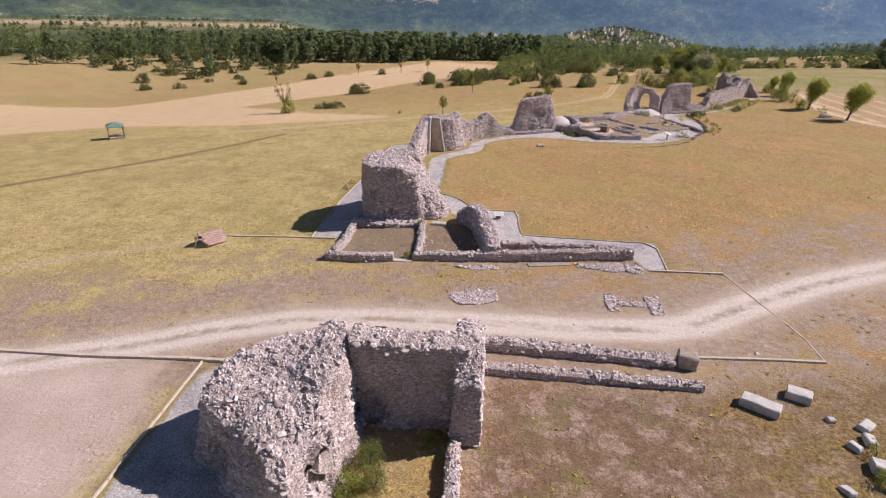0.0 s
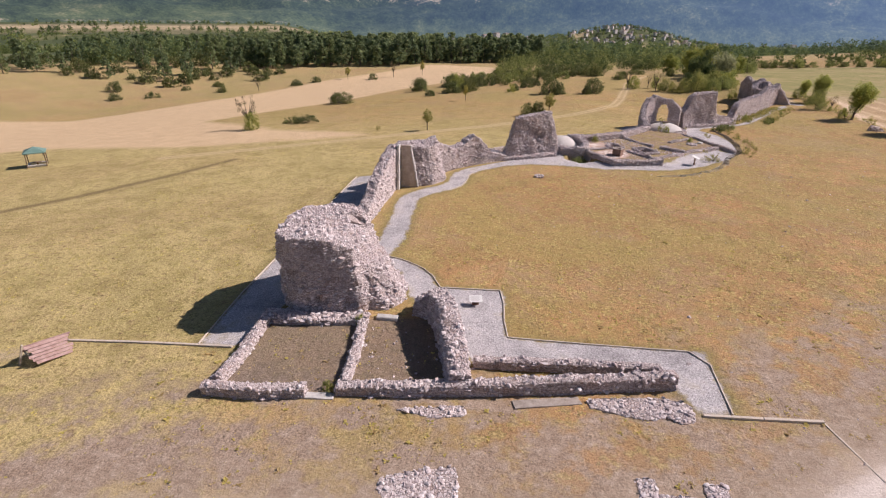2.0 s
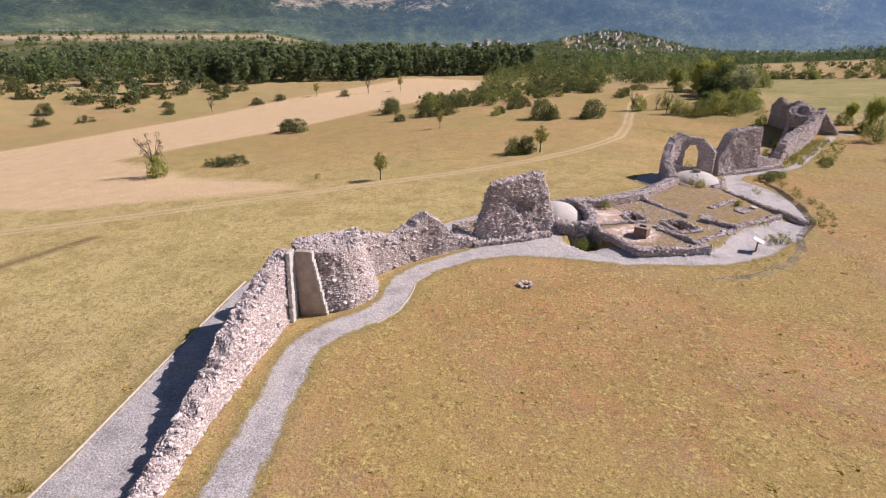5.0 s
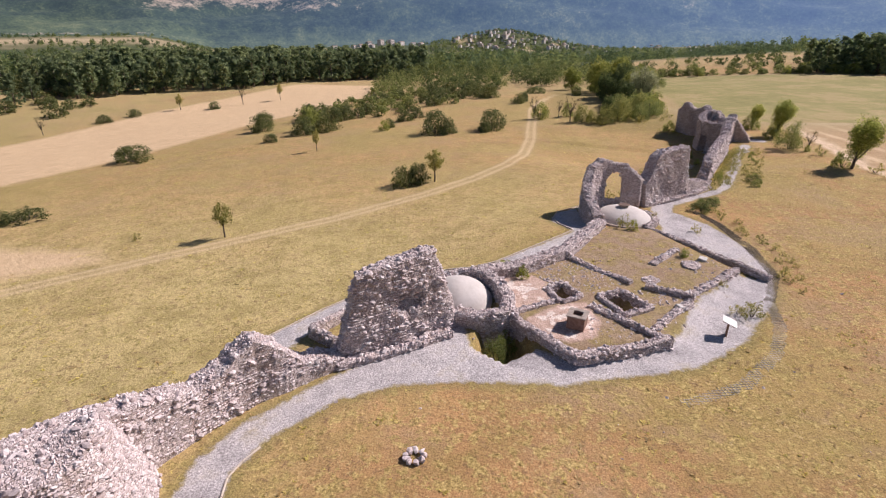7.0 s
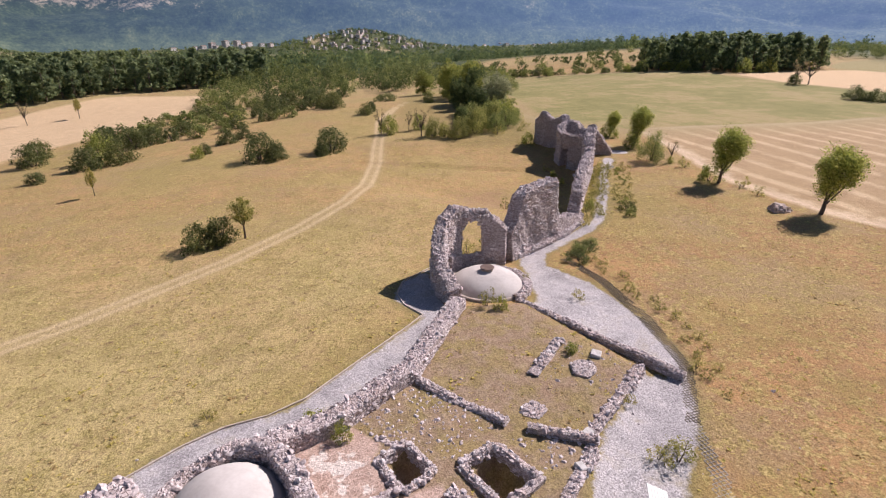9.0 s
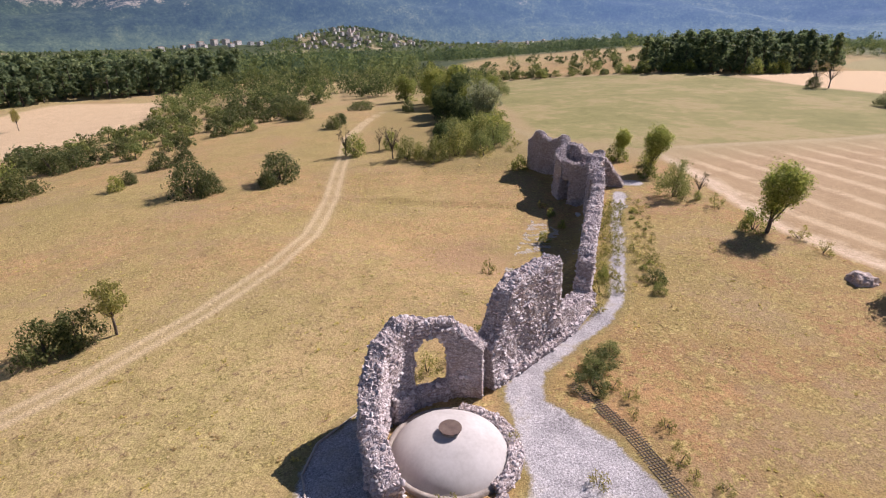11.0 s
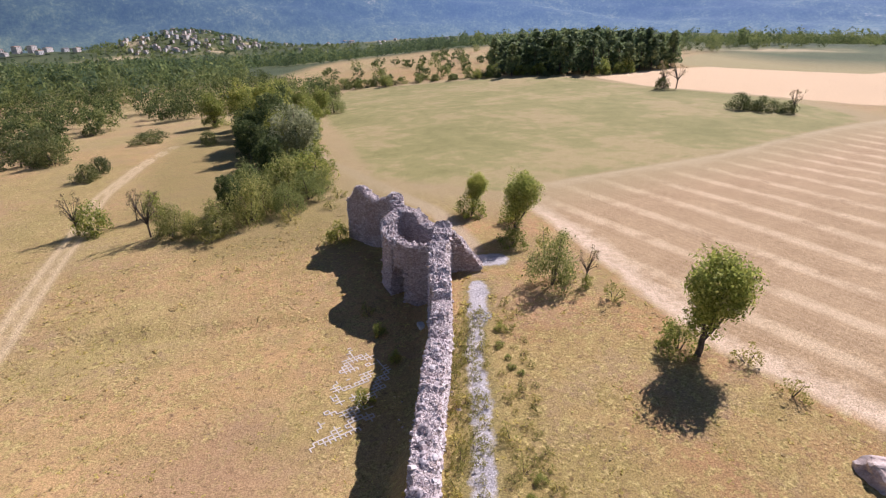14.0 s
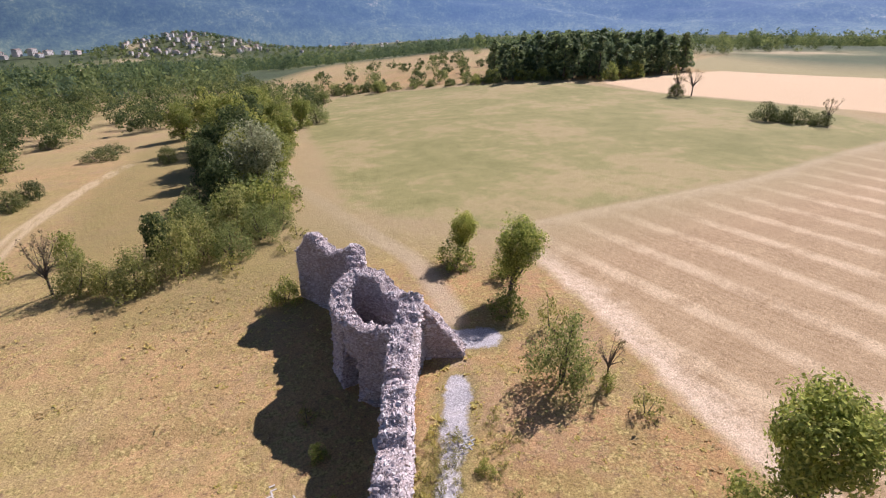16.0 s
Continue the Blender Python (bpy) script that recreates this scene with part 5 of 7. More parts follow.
# broken plaster niche at the bastion and its white edge
niche = thing("plaster_niche", "tan plastered wall niche with a stepped edge", "wall niche")
zb = gz(-13.6, 20.6)
for k in range(15):
    wide = 2.05 - 0.062 * k + 0.09 * noise.noise((k * 0.9, 2.0, 0.0))
    bm = bmesh.new()
    box(bm, -13.9 + wide / 2, 20.62, zb + 0.15 + 0.36 * k, wide, 0.5, 0.362, 0, 0.004)
    part("course", bm, plaster, niche)
    bm = bmesh.new()
    box(bm, -13.9 + wide + 0.05, 20.58, zb + 0.15 + 0.36 * k, 0.16, 0.5, 0.34, 0, 0.02)
    part("edge_stone", bm, limestone, niche, "white dressed edge stone")
for k in range(14):
    bm = bmesh.new()
    box(bm, -14.12 + 0.02 * (k % 2), 19.55 + 0.035 * k, zb + 0.15 + 0.4 * k, 0.3, 0.95 + 0.06 * (k % 3), 0.4, 0, 0.015)
    part("quoin", bm, limestone, niche, "white dressed edge stone")

# small stones lying about the court and below the walls
litter = np.random.default_rng(41)
RINGS = [([(14.2, 46.8), (18.2, 49.8), (22, 44.8), (18.4, 43)], 260), ([(22, 44), (26, 42), (22.4, 40.6)], 60), ([(17.6, 41.4), (21.2, 37), (16, 36)], 70), ([(26, 48), (30, 52), (33, 47.2), (29, 45)], 80), ([(-9.5, -19), (-9.6, -13), (-5, -13), (-4, -18)], 40), ([(-4, 50), (60, 50), (60, -50), (-4, -50)], 260), ([(41, 77), (56, 95), (60, 92), (44, 74)], 60)]
spots = []
for ring, count in RINGS:
    p = np.array(ring)
    while count:
        x, y = litter.uniform(p[:, 0].min(), p[:, 0].max()), litter.uniform(p[:, 1].min(), p[:, 1].max())
        if float(inside(np.array(x), np.array(y), ring)) < 0:
            spots.append((x, y))
            count -= 1
size = 0.07 * np.exp(0.5 * litter.standard_normal(len(spots))).clip(0.5, 2.8)
verts = np.concatenate([(np.array(KNOBS[k % 24]) * (s * 1.2, s, s * 0.7)) @ np.array(Matrix.Rotation(k * 1.7, 3, "Z")) + (x, y, gz(x, y) + s * 0.2) for k, ((x, y), s) in enumerate(zip(spots, size))])
faces = (KNOB_F[None] + 8 * np.arange(len(spots))[:, None, None]).reshape(-1, 3)
tagged(part("scattered_stones", mesh_of("scattered_stones", verts, faces), stone_many), "small pale stones lying in the dry grass", "stones", kind="stuff")


# ---- plants ----
def leaf_colour(name, stops):
    m, tree, shader = material(name, 0.75)
    own = tree.nodes.new("ShaderNodeNewGeometry").outputs["Random Per Island"]
    one = tree.nodes.new("ShaderNodeObjectInfo").outputs["Random"]
    n = len(stops) - 1
    leaf = steps(tree, own, [(k / n, c) for k, c in enumerate(stops)])
    tint = mixed(tree, 0.6, leaf, steps(tree, one, [(0.0, (0.7, 0.72, 0.7)), (0.5, (1.0, 1.0, 0.95)), (1.0, (1.3, 1.18, 1.0))]), "MULTIPLY")
    tree.links.new(tint, shader.inputs["Base Color"])
    glow = tree.nodes.new("ShaderNodeBsdfTranslucent")
    tree.links.new(tint, glow.inputs["Color"])
    both = tree.nodes.new("ShaderNodeMixShader")
    both.inputs[0].default_value = 0.5
    tree.links.new(shader.outputs[0], both.inputs[1])
    tree.links.new(glow.outputs[0], both.inputs[2])
    tree.links.new(both.outputs[0], tree.nodes["Material Output"].inputs[0])
    return m


juniper_leaf = leaf_colour("juniper_leaf", [(0.07, 0.095, 0.035), (0.12, 0.145, 0.052), (0.185, 0.205, 0.078), (0.265, 0.275, 0.115)])
fresh_leaf = leaf_colour("fresh_leaf", [(0.15, 0.19, 0.045), (0.26, 0.30, 0.075), (0.37, 0.40, 0.10), (0.48, 0.47, 0.15)])
yellow_leaf = leaf_colour("yellow_leaf", [(0.22, 0.22, 0.06), (0.36, 0.34, 0.10), (0.46, 0.42, 0.14)])
olive_leaf = leaf_colour("olive_leaf", [(0.20, 0.22, 0.12), (0.33, 0.35, 0.20), (0.46, 0.48, 0.30)])
pine_leaf = leaf_colour("pine_leaf", [(0.11, 0.155, 0.085), (0.20, 0.26, 0.125), (0.32, 0.37, 0.18)])
hedge_leaf = leaf_colour("hedge_leaf", [(0.11, 0.145, 0.045), (0.20, 0.245, 0.075), (0.31, 0.34, 0.115), (0.41, 0.42, 0.155)])
deep_leaf = leaf_colour("deep_leaf", [(0.05, 0.075, 0.03), (0.09, 0.125, 0.045), (0.15, 0.185, 0.065), (0.22, 0.25, 0.09)])
thicket_leaf = leaf_colour("thicket_leaf", [(0.16, 0.175, 0.05), (0.28, 0.295, 0.085), (0.41, 0.405, 0.125), (0.52, 0.48, 0.19)])
sunny_leaf = leaf_colour("sunny_leaf", [(0.18, 0.22, 0.05), (0.33, 0.38, 0.085), (0.48, 0.51, 0.13), (0.62, 0.60, 0.18)])
dry_leaf = leaf_colour("dry_leaf", [(0.22, 0.16, 0.10), (0.32, 0.25, 0.15), (0.28, 0.28, 0.13)])
bark = plain("bark", [(0.07, 0.055, 0.045), (0.13, 0.105, 0.085), (0.18, 0.15, 0.125)], 3.0, 0.95, 0.03)


def leaves_mesh(name, clumps, per, size, rng, spread=0.11):
    """Many small leaves about the middles of clumps (x, y, z, radius)."""
    c = np.repeat(np.array(clumps), per, axis=0)
    n = len(c)
    d = rng.standard_normal((n, 3))
    d /= np.linalg.norm(d, axis=1, keepdims=True)
    p = c[:, :3] + d * c[:, 3:] * (0.45 + 0.6 * rng.random((n, 1)) ** 0.7)
    u = np.cross(d, rng.standard_normal((n, 3)))
    u /= np.linalg.norm(u, axis=1, keepdims=True) + 1e-9
    v = np.cross(d, u) * 0.7 + d * rng.uniform(-0.7, 0.7, (n, 1))
    s = np.repeat(np.broadcast_to(size, (len(clumps),)), per)[:, None] * rng.uniform(0.6, 1.5, (n, 1))
    co = np.stack([p - u * s, p + v * s * 0.6, p + u * s, p - v * s * 0.6], 1).reshape(-1, 3)
    faces = np.arange(4 * n).reshape(-1, 4)
    me = bpy.data.meshes.new(name)
    me.from_pydata(co.tolist(), [], faces.tolist())
    return me


def limb(bm, a, b, r0, r1, sides=6):
    """A tapered branch from a to b."""
    a, b = Vector(a), Vector(b)
    turn = (b - a).to_track_quat("Z", "Y").to_matrix()
    rings = []
    for f, r in ((0, r0), (0.5, (r0 + r1) / 2), (1, r1)):
        mid = a.lerp(b, f) + (Vector((0.06, -0.04, 0)) * (b - a).length * 0.5 if f == 0.5 else Vector())
        rings.append([bm.verts.new(mid + turn @ Vector((r * math.cos(t), r * math.sin(t), 0))) for t in np.arange(sides) * 2 * math.pi / sides])
    for p, q in zip(rings, rings[1:]):
        for k in range(sides):
            bm.faces.new((p[k], p[(k + 1) % sides], q[(k + 1) % sides], q[k]))
    bm.faces.new(rings[-1])


def bush_kind(seed, mat, clumps=46, per=24, size=0.045, wide=0.72, tall=1.0, stems=5):
    """Meshes of a low bush one metre high: stems and crown."""
    rng = np.random.default_rng(seed)
    spots = []
    while len(spots) < clumps:
        x, y, z = rng.uniform(-1, 1), rng.uniform(-1, 1), rng.uniform(0.05, 1)
        edge = (x * x + y * y) ** 0.5
        limit = (1 - 0.75 * max(0, z - 0.25) ** 1.3) * (0.75 + 0.3 * math.sin(3 * math.atan2(y, x) + seed) * rng.random())
        if edge < limit and (edge > limit * 0.45 or z > 0.65):
            spots.append((x * wide, y * wide, (z - 0.04) * tall * 0.85, rng.uniform(0.13, 0.23)))
    crown = leaves_mesh("crown", spots, per, size, rng)
    crown.materials.append(mat)
    bm = bmesh.new()
    for k in range(stems):
        x, y, z, _ = spots[k * 3]
        limb(bm, (x * 0.1, y * 0.1, -0.08), (x * 0.8, y * 0.8, z), 0.03, 0.008, 5)
    stem = bpy.data.meshes.new("stem")
    bm.to_mesh(stem)
    bm.free()
    stem.materials.append(bark)
    return (("stem", stem), ("crown", crown))


def tree_kind(seed, mat, clumps=80, per=34, size=0.030, trunk=0.28, wide=0.34, lean=0.0, tall=1.0, skirt=0, vase=0.0):
    """Meshes of a broad-leaved tree one metre high: trunk with limbs, and crown."""
    rng = np.random.default_rng(seed)
    spots = []
    while len(spots) < clumps:
        d = rng.standard_normal(3)
        d /= np.linalg.norm(d)
        r = rng.uniform(0.35, 1.0) ** 0.5 * (0.8 + 0.25 * math.sin(2.3 * d[0] * 3 + seed) * math.cos(3.1 * d[1] + seed))
        z = trunk + (1 - trunk) * 0.5 + d[2] * r * (1 - trunk) * 0.46
        girth = wide * (1 + vase * (2 * (z - trunk) / (1 - trunk) - 1))
        spots.append((d[0] * r * girth + lean * z, d[1] * r * girth, z, rng.uniform(0.07, 0.125)))
    for k in range(skirt):
        a, out = rng.uniform(0, 6.28), rng.uniform(0.1, 0.3)
        spots.append((out * math.cos(a), out * math.sin(a), rng.uniform(0.04, 0.25), 0.09))
    crown = leaves_mesh("crown", spots, per, size, rng)
    crown.materials.append(mat)
    bm = bmesh.new()
    fork = Vector((lean * trunk * 1.2, 0, trunk * 1.15))
    limb(bm, (0, 0, -0.03), fork, 0.03, 0.02, 8)
    for k in range(7):
        x, y, z, _ = spots[k * 7 % clumps]
        limb(bm, fork - Vector((0, 0, 0.03 * (k % 3))), (x * 0.85, y * 0.85, z), 0.014, 0.004, 5)
    stem = bpy.data.meshes.new("trunk")
    bm.to_mesh(stem)
    bm.free()
    stem.materials.append(bark)
    return (("trunk", stem), ("crown", crown))


def pine_kind(seed, clumps=48, per=12):
    rng = np.random.default_rng(seed)
    spots = []
    for k in range(clumps):
        z = rng.uniform(0.10, 0.98)
        r = (0.27 * (1.05 - z) ** 0.55) * rng.uniform(0.35, 1.0)
        a = rng.uniform(0, 6.283)
        spots.append((r * math.cos(a), r * math.sin(a), z, rng.uniform(0.045, 0.085)))
    crown = leaves_mesh("crown", spots, per, 0.048, rng)
    crown.materials.append(pine_leaf)
    bm = bmesh.new()
    limb(bm, (0, 0, -0.02), (0, 0, 0.9), 0.018, 0.005, 6)
    for k in range(0, 24, 3):
        x, y, z, _ = spots[k]
        limb(bm, (0, 0, z - 0.05), (x, y, z), 0.006, 0.003, 4)
    stem = bpy.data.meshes.new("trunk")
    bm.to_mesh(stem)
    bm.free()
    stem.materials.append(bark)
    return (("trunk", stem), ("crown", crown))


def bare_kind(seed):
    """A nearly leafless little tree."""
    rng = np.random.default_rng(seed)
    bm = bmesh.new()
    limb(bm, (0, 0, -0.03), (0.02, 0, 0.4), 0.03, 0.02, 6)
    spots = []
    for k in range(16):
        a, z = rng.uniform(0, 6.28), rng.uniform(0.55, 1)
        tip = (0.36 * math.cos(a) * rng.uniform(0.5, 1), 0.36 * math.sin(a) * rng.uniform(0.5, 1), z)
        limb(bm, (0.02, 0, rng.uniform(0.25, 0.42)), tip, 0.014, 0.003, 4)
        spots.append((*tip, 0.08))
    stem = bpy.data.meshes.new("trunk")
    bm.to_mesh(stem)
    bm.free()
    stem.materials.append(bark)
    crown = leaves_mesh("crown", spots, 22, 0.022, rng)
    crown.materials.append(dry_leaf)
    return (("trunk", stem), ("crown", crown))


KINDS = {
    "juniper": [bush_kind(s, juniper_leaf, 70, 44, 0.032) for s in (1, 2, 3, 4)],
    "flat": [bush_kind(s, juniper_leaf, 50, 42, 0.036, 1.05, 0.9) for s in (11, 12, 13)],
    "shrub": [bush_kind(s, fresh_leaf, 50, 36, 0.036) for s in (21, 22, 23)],
    "dense": [bush_kind(s, hedge_leaf, 90, 56, 0.020, 0.7) for s in (34, 35)],
    "weed": [bush_kind(s, yellow_leaf, 22, 18, 0.044, 0.75, 1.0, 3) for s in (31, 32)],
    "broadleaf": [tree_kind(s, fresh_leaf, 90, 60, 0.019, 0.10, 0.36, skirt=22) for s in (41, 42, 43)],
    "willow": [tree_kind(44, olive_leaf, 110, 64, 0.016, 0.10, 0.40, skirt=26)],
    "young": [tree_kind(s, sunny_leaf, 130, 90, 0.0135, 0.16, 0.27, 0.13, vase=0.28) for s in (51, 52)],
    "thicket": [bush_kind(s, thicket_leaf, 90, 44, 0.024, 0.62) for s in (36, 37, 38)],
    "scrub": [bush_kind(s, juniper_leaf, 40, 22, 0.055) for s in (24, 25, 26)],
    "light_scrub": [bush_kind(s, hedge_leaf, 40, 22, 0.055) for s in (27, 28)],
    "yellow": [tree_kind(s, yellow_leaf, 56, 44, 0.02, 0.3, 0.34) for s in (61, 62)],
    "dark": [tree_kind(s, deep_leaf, 90, 50, 0.022, 0.06, 0.36, skirt=26) for s in (71, 72)],
    "pine": [pine_kind(s) for s in (81, 82, 83)],
    "bare": [bare_kind(s) for s in (91, 92)],
}
SAID = {
    "juniper": ("bush", "dense dark olive juniper bush in dry grass", "bush"),
    "flat": ("bush", "low spreading dark olive bush in dry grass", "bush"),
    "shrub": ("bush", "fresh green leafy bush", "bush"),
    "scrub": ("bush", "dark olive bush of the far scrub", "bush"),
    "light_scrub": ("bush", "green bush of the far scrub", "bush"),
    "dense": ("bush", "dense leafy green bush on the slope", "bush"),
    "thicket": ("bush", "yellow-green twiggy bush on the slope", "bush"),
    "weed": ("weed_clump", "tall yellow-green weed clump", "weeds"),
    "broadleaf": ("tree", "green broad-leaved tree with a full crown", "tree"),
    "willow": ("tree", "rounded silvery olive-green tree", "tree"),
    "young": ("tree", "small leafy green tree with a leaning trunk", "tree"),
    "yellow": ("tree", "small tree with pale yellow-green leaves", "tree"),
    "dark": ("tree", "dark green dense tree in the hedgerow", "tree"),
    "pine": ("pine_tree", "tall dark green pine in a dense wood", "pine tree"),
    "bare": ("tree", "thin half-bare tree with dry twigs", "tree"),
}
plants = np.random.default_rng(5)


def grow(kind, x, y, tall, wide=1.0, group=""):
    name, label, category = SAID[kind]
    meshes = KINDS[kind][int(plants.integers(len(KINDS[kind])))]
    owner = thing(name, label, category, (x, y, gz(x, y)), group or f"{name}s of the plain")
    owner.rotation_euler = (0, 0, float(plants.uniform(0, 6.28)) if kind != "young" else float(plants.uniform(-0.5, 0.3)))
    owner.scale = (tall * wide, tall * wide, tall)
    for piece, me in meshes:
        part(piece, me, None, owner)
    return owner


